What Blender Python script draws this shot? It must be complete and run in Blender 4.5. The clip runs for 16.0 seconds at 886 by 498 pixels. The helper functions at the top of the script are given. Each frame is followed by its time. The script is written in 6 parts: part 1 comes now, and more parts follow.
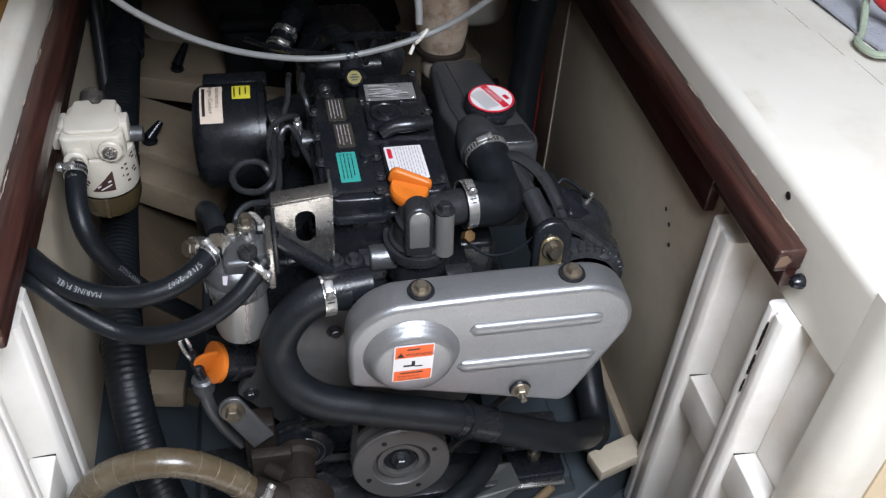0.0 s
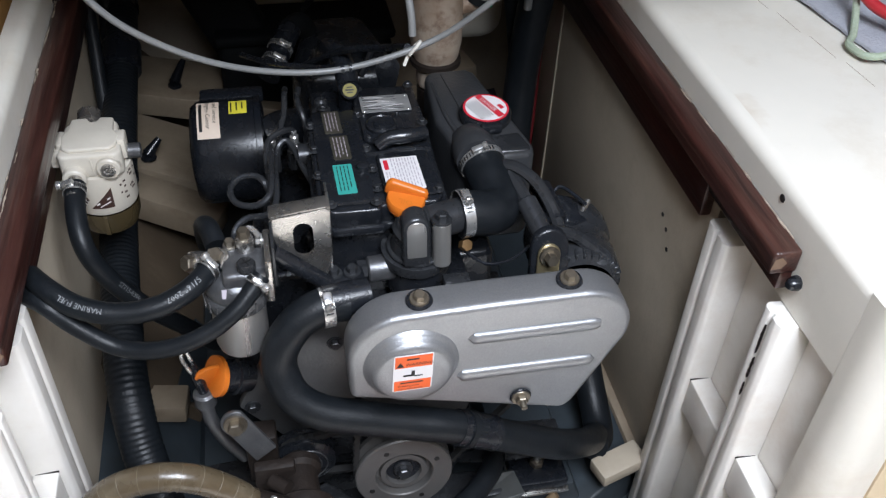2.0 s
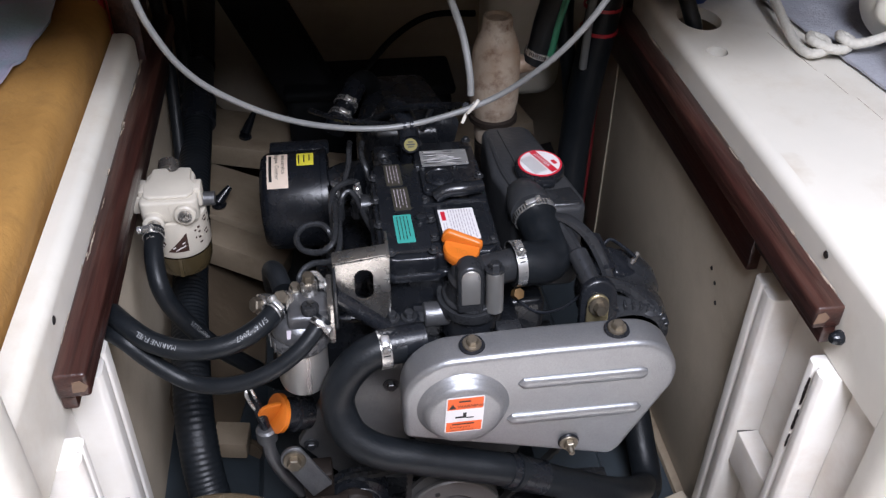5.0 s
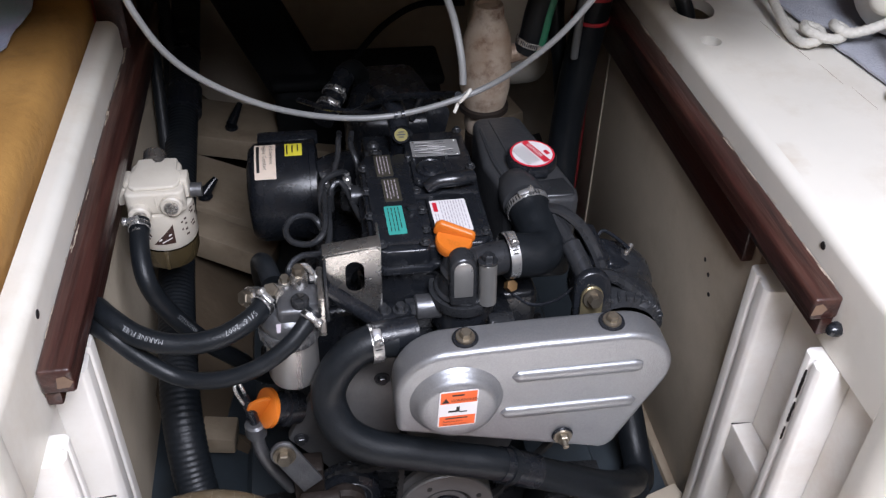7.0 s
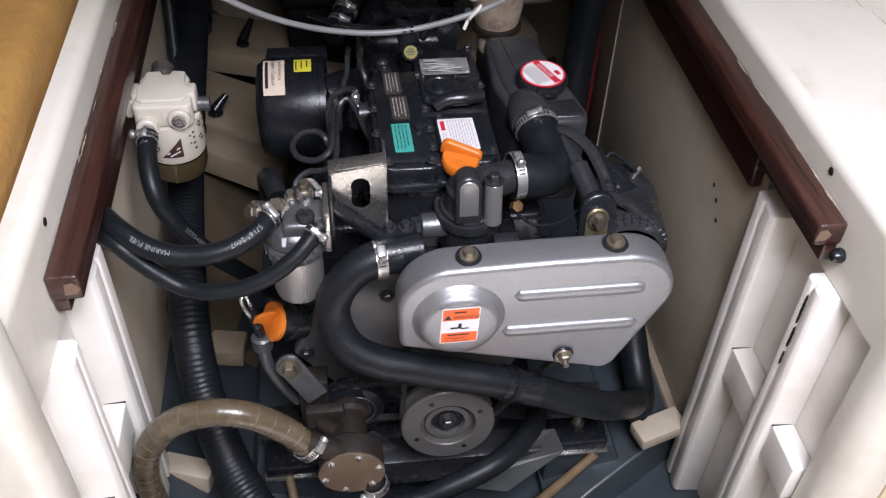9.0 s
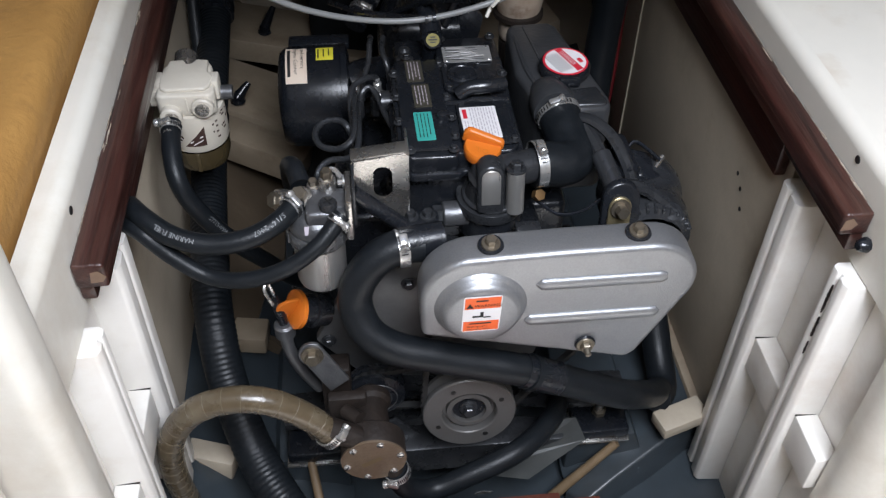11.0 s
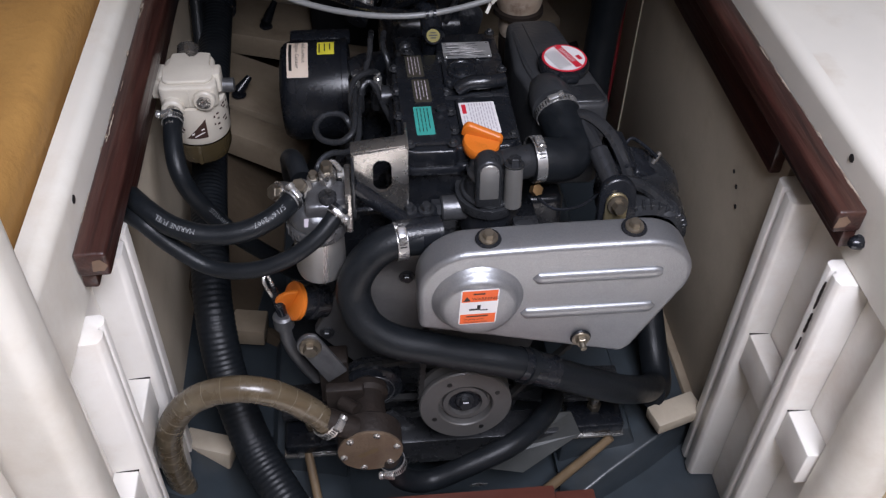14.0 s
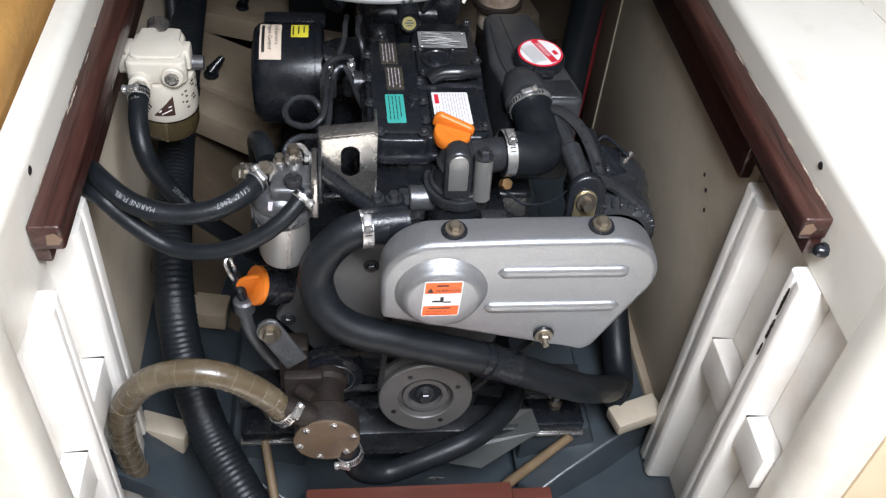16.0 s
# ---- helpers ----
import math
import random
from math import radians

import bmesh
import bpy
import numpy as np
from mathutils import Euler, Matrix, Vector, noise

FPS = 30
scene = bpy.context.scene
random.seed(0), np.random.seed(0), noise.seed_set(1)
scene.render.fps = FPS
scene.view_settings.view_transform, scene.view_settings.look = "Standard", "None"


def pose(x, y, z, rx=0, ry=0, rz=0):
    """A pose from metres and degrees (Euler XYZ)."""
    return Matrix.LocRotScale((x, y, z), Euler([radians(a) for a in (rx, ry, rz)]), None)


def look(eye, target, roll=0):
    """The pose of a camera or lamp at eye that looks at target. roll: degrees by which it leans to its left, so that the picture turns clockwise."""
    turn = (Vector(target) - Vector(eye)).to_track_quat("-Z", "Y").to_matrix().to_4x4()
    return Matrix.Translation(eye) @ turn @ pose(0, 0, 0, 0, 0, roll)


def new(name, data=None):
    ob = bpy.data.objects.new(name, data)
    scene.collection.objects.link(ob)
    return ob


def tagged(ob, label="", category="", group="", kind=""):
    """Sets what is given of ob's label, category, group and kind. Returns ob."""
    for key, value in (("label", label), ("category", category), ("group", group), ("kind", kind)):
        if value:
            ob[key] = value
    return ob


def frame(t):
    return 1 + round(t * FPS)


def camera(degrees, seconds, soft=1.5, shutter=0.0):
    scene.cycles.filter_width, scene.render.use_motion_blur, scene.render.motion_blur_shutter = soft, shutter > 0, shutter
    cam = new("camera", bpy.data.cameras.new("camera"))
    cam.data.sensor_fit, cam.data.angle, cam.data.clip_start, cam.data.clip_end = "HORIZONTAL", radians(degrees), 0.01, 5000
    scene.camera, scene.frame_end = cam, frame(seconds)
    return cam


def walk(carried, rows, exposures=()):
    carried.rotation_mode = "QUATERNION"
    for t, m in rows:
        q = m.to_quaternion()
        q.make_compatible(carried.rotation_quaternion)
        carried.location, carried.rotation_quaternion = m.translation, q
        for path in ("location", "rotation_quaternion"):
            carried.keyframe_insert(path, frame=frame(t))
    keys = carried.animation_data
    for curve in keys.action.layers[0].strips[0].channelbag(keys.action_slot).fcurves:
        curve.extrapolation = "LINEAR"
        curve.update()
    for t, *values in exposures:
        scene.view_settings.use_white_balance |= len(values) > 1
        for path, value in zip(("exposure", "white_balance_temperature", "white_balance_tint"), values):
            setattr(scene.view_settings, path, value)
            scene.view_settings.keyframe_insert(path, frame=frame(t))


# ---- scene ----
cam = camera(52.0, 16.0, soft=1.3)
PATH = [
    (0, (-0.1270, -0.7029, 1.3227), (0.2134, 0.7521, -0.0124), 4.13),
    (0.5, (-0.1284, -0.7072, 1.3229), (0.2205, 0.7453, -0.0103), 4.32),
    (1, (-0.1264, -0.7030, 1.3210), (0.2236, 0.7479, -0.0125), 4.26),
    (1.5, (-0.1233, -0.7082, 1.3233), (0.2264, 0.7533, -0.0016), 3.94),
    (2, (-0.1223, -0.7087, 1.3258), (0.2146, 0.7612, 0.0089), 2.75),
    (2.5, (-0.1194, -0.7229, 1.3317), (0.1704, 0.7887, 0.0537), 1.62),
    (3, (-0.1231, -0.7320, 1.3468), (0.1417, 0.8441, 0.1352), 0.51),
    (3.5, (-0.1242, -0.7360, 1.3431), (0.1348, 0.8392, 0.1324), 1.04),
    (3.7, (-0.1268, -0.7399, 1.3482), (0.0718, 0.8222, 0.1103), 0.10),
    (5.8, (-0.1277, -0.7524, 1.3604), (0.1105, 0.8042, 0.1287), 1.08),
    (6, (-0.1329, -0.7436, 1.3554), (0.1093, 0.8264, 0.1395), 0.83),
    (6.5, (-0.1360, -0.7436, 1.3584), (0.1157, 0.8360, 0.1562), 1.35),
    (7, (-0.1337, -0.7370, 1.3479), (0.1196, 0.8055, 0.1009), 1.51),
    (7.5, (-0.1298, -0.7465, 1.3496), (0.0949, 0.7745, 0.0720), 1.27),
    (8, (-0.1222, -0.7449, 1.3419), (0.1025, 0.7246, 0.0027), 2.10),
    (8.5, (-0.1225, -0.7488, 1.3451), (0.0966, 0.7133, -0.0020), 2.32),
    (9, (-0.1230, -0.7473, 1.3421), (0.0866, 0.6953, -0.0272), 2.07),
    (9.5, (-0.1188, -0.7480, 1.3428), (0.0770, 0.6915, -0.0333), 1.49),
    (10, (-0.1187, -0.7486, 1.3437), (0.0572, 0.6919, -0.0340), 0.91),
    (10.2, (-0.1216, -0.7455, 1.3438), (0.0435, 0.6865, -0.0399), 0.65),
    (12.5, (-0.1264, -0.7485, 1.3435), (0.0437, 0.6769, -0.0483), 1.53),
    (13, (-0.1240, -0.7454, 1.3470), (0.0512, 0.6921, -0.0323), 1.73),
    (13.5, (-0.1279, -0.7482, 1.3485), (0.0591, 0.6829, -0.0353), 2.33),
    (14, (-0.1258, -0.7581, 1.3482), (0.0409, 0.6655, -0.0460), 1.68),
    (14.5, (-0.1178, -0.7623, 1.3442), (0.0066, 0.6969, -0.0205), 1.04),
    (15, (-0.1219, -0.7580, 1.3407), (0.0166, 0.7104, -0.0122), 2.35),
    (15.5, (-0.1142, -0.7482, 1.3343), (0.0927, 0.6845, -0.0473), 5.02),
    (16, (-0.1160, -0.7533, 1.3359), (0.1099, 0.6576, -0.0637), 5.89),
]
EXPOSURES = [(0.0, 0.68, 6180, 12), (2.0, 0.65, 6130, 12), (3.0, 0.61, 6250, 18), (3.5, 0.75, 6250, 18), (6.5, 0.69, 6150, 18), (7.0, 0.69, 6210, 18), (7.5, 0.21, 6100, 22), (8.0, 0.21, 6350, 22), (9.0, 0.77, 6380, 19), (9.5, 0.82, 6180, 12), (10.0, 0.55, 6230, 12), (12.5, 0.55, 6180, 15), (13.5, 0.32, 6330, 17), (14.5, 0.38, 6130, 21), (15.0, 0.8, 6080, 15), (15.5, 1.1, 6280, 12), (16.0, 1.05, 6330, 12)]
HATCH, SUN = 41.0, 5.0
walk(cam, [(t, look(eye, target, roll)) for t, eye, target, roll in PATH], EXPOSURES)

# ---- light: sky through the open companionway ----
world = bpy.data.worlds.new("world")
scene.world = world
world.use_nodes = True
sky = world.node_tree.nodes.new("ShaderNodeTexSky")
sky.sky_type, sky.sun_disc = "NISHITA", False
sky.sun_elevation, sky.sun_rotation = radians(74), radians(0)
world.node_tree.links.new(sky.outputs[0], world.node_tree.nodes["Background"].inputs[0])
world.node_tree.nodes["Background"].inputs[1].default_value = 0.08


def area_lamp(name, m, sx, sy, power, color):
    d = bpy.data.lights.new(name, "AREA")
    d.shape, d.size, d.size_y, d.energy, d.color = "RECTANGLE", sx, sy, power, color
    ob = new(name, d)
    ob.matrix_world = m
    return ob


# daylight falling through the open hatch, and the sun on the cabin sole forward of the engine
area_lamp("hatch_daylight", look((0.16, -1.0, 2.02), (0.08, -0.82, 0.0)), 0.75, 0.80, HATCH, (0.915, 0.955, 1.0))
sun = new("sun", bpy.data.lights.new("sun", "SUN"))
sun.data.energy, sun.data.angle, sun.data.color = SUN, radians(0.6), (1.0, 0.985, 0.96)
sun.matrix_world = look((0.0, 0.62, 2.1), (0.04, 0.0, 0.0))


# ---- materials ----
def material(name, color, rough=0.5, metal=0.0, color2=None, scale=30.0, mix=0.5, bump=0.0, bump_scale=200.0,
             stain=None, stain_scale=6.0, stain_amount=0.4, stretch=(1, 1, 1), coat=0.0, spec=0.5, rough_var=0.12, trans=0.0, vary=0.0):
    """A surface with grain at one scale, stains at another, and fine relief."""
    m = bpy.data.materials.new(name)
    m.use_nodes = True
    t = m.node_tree
    n, l = t.nodes, t.links
    p = n["Principled BSDF"]
    p.inputs["Metallic"].default_value = metal
    p.inputs["Specular IOR Level"].default_value = spec
    p.inputs["Coat Weight"].default_value = coat
    p.inputs["Coat Roughness"].default_value = 0.12
    p.inputs["Transmission Weight"].default_value = trans
    geo = n.new("ShaderNodeTexCoord")
    mp = n.new("ShaderNodeMapping")
    mp.inputs["Scale"].default_value = stretch
    l.new(geo.outputs["Object"], mp.inputs[0])
    n1 = n.new("ShaderNodeTexNoise")
    n1.inputs["Scale"].default_value, n1.inputs["Detail"].default_value, n1.inputs["Roughness"].default_value = scale, 6, 0.62
    l.new(mp.outputs[0], n1.inputs["Vector"])
    r1 = n.new("ShaderNodeValToRGB")
    r1.color_ramp.elements[0].position, r1.color_ramp.elements[1].position = 0.5 - 0.5 * mix, 0.5 + 0.35 * mix
    c2 = color2 or tuple(c * 0.8 for c in color)
    r1.color_ramp.elements[0].color, r1.color_ramp.elements[1].color = (*c2, 1), (*color, 1)
    l.new(n1.outputs["Fac"], r1.inputs[0])
    out = r1.outputs[0]
    if stain:
        n2 = n.new("ShaderNodeTexNoise")
        n2.inputs["Scale"].default_value, n2.inputs["Detail"].default_value, n2.inputs["Roughness"].default_value = stain_scale, 8, 0.7
        l.new(mp.outputs[0], n2.inputs["Vector"])
        r2 = n.new("ShaderNodeValToRGB")
        r2.color_ramp.elements[0].position, r2.color_ramp.elements[1].position = 0.5, 0.72
        r2.color_ramp.elements[0].color, r2.color_ramp.elements[1].color = (0, 0, 0, 1), (stain_amount,) * 3 + (1,)
        l.new(n2.outputs["Fac"], r2.inputs[0])
        mx = n.new("ShaderNodeMix")
        mx.data_type = "RGBA"
        mx.inputs["B"].default_value = (*stain, 1)
        l.new(r2.outputs[0], mx.inputs["Factor"])
        l.new(out, mx.inputs["A"])
        out = mx.outputs["Result"]
    if vary:
        info = n.new("ShaderNodeObjectInfo")
        hs = n.new("ShaderNodeHueSaturation")
        mr = n.new("ShaderNodeMapRange")
        mr.inputs["To Min"].default_value, mr.inputs["To Max"].default_value = 1 - vary, 1 + vary
        l.new(info.outputs["Random"], mr.inputs["Value"])
        l.new(mr.outputs[0], hs.inputs["Value"])
        l.new(out, hs.inputs["Color"])
        out = hs.outputs[0]
    l.new(out, p.inputs["Base Color"])
    rr = n.new("ShaderNodeMapRange")
    rr.inputs["To Min"].default_value, rr.inputs["To Max"].default_value = max(0.02, rough - rough_var), min(1.0, rough + rough_var)
    l.new(n1.outputs["Fac"], rr.inputs["Value"])
    l.new(rr.outputs[0], p.inputs["Roughness"])
    if bump:
        n3 = n.new("ShaderNodeTexNoise")
        n3.inputs["Scale"].default_value, n3.inputs["Detail"].default_value = bump_scale, 4
        l.new(mp.outputs[0], n3.inputs["Vector"])
        b = n.new("ShaderNodeBump")
        b.inputs["Strength"].default_value, b.inputs["Distance"].default_value = bump, 0.002
        l.new(n3.outputs["Fac"], b.inputs["Height"])
        l.new(b.outputs[0], p.inputs["Normal"])
    return m


CREAM = material("cream_gelcoat", (0.73, 0.695, 0.62), 0.36, 0, (0.66, 0.635, 0.565), 14, 0.7, 0.12, 60, (0.45, 0.36, 0.25), 4, 0.42)
BERTH = material("cream_gelcoat_berth", (0.73, 0.695, 0.62), 0.36, 0, (0.67, 0.64, 0.57), 11, 0.7, 0.12, 60, (0.45, 0.36, 0.25), 4, 0.40)


def ring_stain(m, centre, size, color, amount):
    """A dried water stain with a ragged outline at one place on the surface."""
    n, l = m.node_tree.nodes, m.node_tree.links
    p = n["Principled BSDF"]
    old = p.inputs["Base Color"].links[0].from_socket
    co = n.new("ShaderNodeTexCoord")
    mp = n.new("ShaderNodeMapping")
    mp.vector_type = "TEXTURE"
    mp.inputs["Location"].default_value, mp.inputs["Scale"].default_value = centre, size
    ns = n.new("ShaderNodeTexNoise")
    ns.inputs["Scale"].default_value, ns.inputs["Detail"].default_value = 22, 6
    ad = n.new("ShaderNodeVectorMath")
    ad.operation = "MULTIPLY_ADD"
    ad.inputs[1].default_value = (0.9, 0.9, 0.9)
    gr = n.new("ShaderNodeTexGradient")
    gr.gradient_type = "SPHERICAL"
    rp = n.new("ShaderNodeValToRGB")
    rp.color_ramp.elements[0].position, rp.color_ramp.elements[1].position = 0.02, 0.5
    rp.color_ramp.elements[0].color, rp.color_ramp.elements[1].color = (0, 0, 0, 1), (amount,) * 3 + (1,)
    mx = n.new("ShaderNodeMix")
    mx.data_type = "RGBA"
    mx.inputs["B"].default_value = (*color, 1)
    l.new(co.outputs["Object"], mp.inputs[0])
    l.new(co.outputs["Object"], ns.inputs["Vector"])
    l.new(ns.outputs["Color"], ad.inputs[0])
    l.new(mp.outputs[0], ad.inputs[2])
    l.new(ad.outputs[0], gr.inputs[0])
    l.new(gr.outputs["Fac"], rp.inputs[0])
    l.new(rp.outputs[0], mx.inputs["Factor"])
    l.new(old, mx.inputs["A"])
    l.new(mx.outputs["Result"], p.inputs["Base Color"])


ring_stain(BERTH, (0.44, 0.16, 0.70), (0.06, 0.075, 0.2), (0.40, 0.28, 0.16), 0.6)
# cream dulled and warmed: the dimmer, warmer light aft is in the colour
INNER = material("dimmed_warm_plywood", (0.44, 0.380, 0.295), 0.5, 0, (0.345, 0.295, 0.228), 16, 0.8, 0.25, 90, (0.22, 0.18, 0.12), 7, 0.35)
TAN = material("tan_painted_ply", (0.62, 0.50, 0.33), 0.45, 0, (0.54, 0.42, 0.27), 14, 0.7, 0.12, 60, (0.42, 0.32, 0.2), 5, 0.3)
WHITE = material("white_gloss_paint", (0.78, 0.755, 0.71), 0.36, 0, (0.70, 0.665, 0.605), 18, 0.7, 0.15, 70, (0.52, 0.40, 0.30), 7, 0.36)
VARNISH = material("dark_varnished_mahogany", (0.050, 0.017, 0.013), 0.34, 0, (0.008, 0.004, 0.0035), 110, 0.5, 0.8, 120, (0.11, 0.055, 0.038), 60, 0.5, (1, 0.05, 1), coat=0.15)
SOLE = material("red_mahogany_sole", (0.13, 0.040, 0.028), 0.4, 0, (0.05, 0.017, 0.012), 26, 0.8, 0.4, 60, None, 6, 0, (0.15, 1, 1))
BILGE = material("blue_grey_bilge_paint", (0.042, 0.053, 0.062), 0.34, 0, (0.022, 0.028, 0.033), 12, 0.8, 0.35, 40, (0.03, 0.03, 0.028), 8, 0.6)
# stained cream, darkened and warmed for the weak light low in the hull
TIMBER = material("dimmed_cream_timber", (0.31, 0.25, 0.18), 0.55, 0, (0.20, 0.155, 0.105), 20, 0.8, 0.5, 80, (0.14, 0.09, 0.05), 11, 0.5)
RAWWOOD = material("bare_wood_stick", (0.21, 0.145, 0.08), 0.6, 0, (0.10, 0.065, 0.035), 30, 0.9, 0.4, 70, None, 6, 0, (1, 0.2, 1))
ENGINE = material("engine_grey_paint", (0.013, 0.0145, 0.018), 0.27, 0, (0.008, 0.0095, 0.012), 35, 0.8, 0.14, 260, (0.035, 0.034, 0.034), 16, 0.3, spec=0.6)
ENGINE_MID = material("engine_mid_grey_paint", (0.042, 0.044, 0.048), 0.28, 0.35, (0.024, 0.0255, 0.028), 30, 0.8, 0.15, 240, (0.03, 0.03, 0.03), 14, 0.4)
GUARD = material("metallic_grey_guard_paint", (0.36, 0.367, 0.38), 0.42, 0.75, (0.26, 0.264, 0.271), 420, 0.9, 0.14, 420, (0.20, 0.203, 0.205), 7, 0.4)
PULLEY = material("pulley_grey", (0.12, 0.117, 0.113), 0.42, 0.4, (0.13, 0.125, 0.12), 60, 0.8, 0.1, 200, (0.07, 0.06, 0.05), 18, 0.3)
RUBBER = material("black_rubber", (0.010, 0.012, 0.0145), 0.40, 0, (0.005, 0.0065, 0.008), 50, 0.8, 0.2, 300, (0.018, 0.019, 0.021), 12, 0.4, spec=0.27)
PLASTIC = material("black_plastic", (0.009, 0.0105, 0.014), 0.26, 0, (0.007, 0.0085, 0.011), 40, 0.8, 0.08, 300, (0.025, 0.026, 0.028), 14, 0.25, spec=0.5)
BELT = material("belt_rubber", (0.02, 0.02, 0.02), 0.6)
STEEL = material("stainless_steel", (0.66, 0.66, 0.65), 0.28, 0.8, (0.48, 0.47, 0.45), 90, 0.8, 0.1, 300, (0.25, 0.20, 0.15), 40, 0.3)
ZINC = material("dull_zinc_bolt", (0.30, 0.27, 0.22), 0.42, 0.9, (0.17, 0.14, 0.10), 120, 0.9, 0.2, 300, (0.10, 0.06, 0.035), 60, 0.5)
BRASSY = material("yellow_passivated_steel", (0.62, 0.54, 0.34), 0.3, 0.9, (0.45, 0.37, 0.20), 60, 0.8, 0.1, 300)
BARE = material("bare_grey_steel", (0.52, 0.505, 0.48), 0.27, 0.92, (0.44, 0.425, 0.40), 40, 0.8, 0.04, 200, (0.24, 0.15, 0.09), 22, 0.3)
CASTING = material("grey_alloy_casting", (0.165, 0.168, 0.174), 0.36, 0.65, (0.095, 0.097, 0.102), 50, 0.8, 0.3, 260, (0.06, 0.06, 0.06), 20, 0.4)
CAN = material("brushed_filter_can", (0.60, 0.59, 0.565), 0.30, 0.8, (0.52, 0.51, 0.49), 60, 0.8, 0.03, 200, (0.42, 0.39, 0.34), 18, 0.2, (1, 1, 0.06))
ORANGE = material("orange_plastic", (0.63, 0.165, 0.014), 0.4, 0, (0.54, 0.13, 0.011), 40, 0.7, 0.12, 250, (0.42, 0.14, 0.03), 25, 0.3)
BRONZE = material("tarnished_bronze", (0.21, 0.155, 0.105), 0.42, 0.4, (0.10, 0.068, 0.045), 45, 0.9, 0.25, 220, (0.06, 0.09, 0.07), 20, 0.5)
RUSTY = material("rusty_brown_iron", (0.022, 0.014, 0.010), 0.6, 0.2, (0.010, 0.008, 0.007), 40, 0.9, 0.5, 160)
ELBOW = material("rust_streaked_exhaust_paint", (0.52, 0.45, 0.37), 0.5, 0.1, (0.30, 0.20, 0.13), 14, 0.5, 0.5, 90, (0.12, 0.05, 0.024), 26, 0.95)
HOSE_CLEAR = material("brown_reinforced_hose", (0.105, 0.078, 0.046), 0.28, 0, (0.060, 0.046, 0.028), 30, 0.8, 0.15, 120, (0.24, 0.21, 0.15), 20, 0.35, coat=0.15)
HOSE_RIB = material("pale_hose_helix", (0.165, 0.135, 0.092), 0.35)
FILTER_WHITE = material("off_white_filter_paint", (0.60, 0.56, 0.48), 0.4, 0, (0.52, 0.475, 0.40), 22, 0.7, 0.2, 140, (0.40, 0.34, 0.25), 14, 0.25)
AMBER = material("amber_clear_bowl", (0.075, 0.055, 0.026), 0.12, 0, (0.04, 0.03, 0.015), 20, 0.8, 0, 100, coat=0.5)
CABLE = material("grey_control_cable", (0.15, 0.155, 0.155), 0.42, 0.1, (0.19, 0.19, 0.185), 60, 0.7, 0.1, 200)
FOAM = material("ochre_foam", (0.40, 0.215, 0.055), 0.9, 0, (0.31, 0.155, 0.036), 11, 0.8, 0.9, 90, (0.15, 0.075, 0.022), 7, 0.65)
TOWEL = material("blue_grey_towelling", (0.42, 0.43, 0.47), 0.95, 0, (0.30, 0.31, 0.36), 160, 0.9, 1.0, 260, (0.50, 0.50, 0.52), 12, 0.4)
BLANKET = material("pale_blue_and_violet_cloth", (0.38, 0.53, 0.62), 0.95, 0, (0.52, 0.34, 0.55), 7, 0.5, 0.9, 200)
BLUE = material("blue_nylon_cloth", (0.02, 0.06, 0.26), 0.55, 0, (0.012, 0.035, 0.17), 18, 0.8, 0.6, 50)
ROPE = material("off_white_rope", (0.62, 0.60, 0.54), 0.85, 0, (0.46, 0.44, 0.39), 220, 0.9, 0.8, 300)
GREENROPE = material("pale_green_line", (0.40, 0.46, 0.36), 0.85, 0, (0.26, 0.32, 0.22), 240, 0.9, 0.8, 300)
RED = material("red_plastic", (0.42, 0.022, 0.03), 0.4)
GREEN = material("green_stripe", (0.02, 0.17, 0.09), 0.45)
FENDER = material("off_white_vinyl", (0.66, 0.64, 0.57), 0.35, 0, (0.58, 0.55, 0.47), 9, 0.7, 0.05, 60, (0.4, 0.36, 0.28), 8, 0.3)
PAPER = material("white_label", (0.74, 0.72, 0.72), 0.45, 0, (0.68, 0.66, 0.66), 60, 0.6)
PEACH = material("pale_peach_label", (0.72, 0.60, 0.49), 0.5, 0, (0.62, 0.50, 0.40), 50, 0.8)
YELLOW = material("yellow_label", (0.72, 0.64, 0.05), 0.45, 0, (0.60, 0.52, 0.04), 50, 0.7)
OLIVE = material("olive_yellow_plastic", (0.24, 0.20, 0.025), 0.5, 0, (0.15, 0.125, 0.018), 70, 0.8)
TEAL = material("teal_label", (0.05, 0.36, 0.31), 0.4, 0, (0.04, 0.29, 0.25), 60, 0.7)
ORANGE_RED = material("orange_red_label", (0.80, 0.13, 0.025), 0.4, 0, (0.72, 0.11, 0.02), 60, 0.6)
PLATE = material("scratched_alloy_plate", (0.62, 0.62, 0.61), 0.4, 0.6, (0.30, 0.30, 0.30), 60, 1.0, 0.2, 200, None, 6, 0, (0.15, 1, 1))
OLDPLATE = material("dark_olive_plate", (0.085, 0.078, 0.058), 0.4, 0.4, (0.055, 0.05, 0.04), 60, 0.8)
INK = material("black_ink", (0.012, 0.012, 0.012), 0.5)
GREYINK = material("grey_ink", (0.44, 0.39, 0.43), 0.5)
BROWNINK = material("dark_brown_ink", (0.045, 0.02, 0.014), 0.5)
PALEINK = material("pale_ink", (0.22, 0.23, 0.235), 0.5)
REDINK = material("red_ink", (0.60, 0.02, 0.04), 0.45)
MATTE = material("matte_black", (0.006, 0.007, 0.008), 0.75, 0, (0.004, 0.005, 0.006), 20, 0.8, 0.2, 80, spec=0.2)
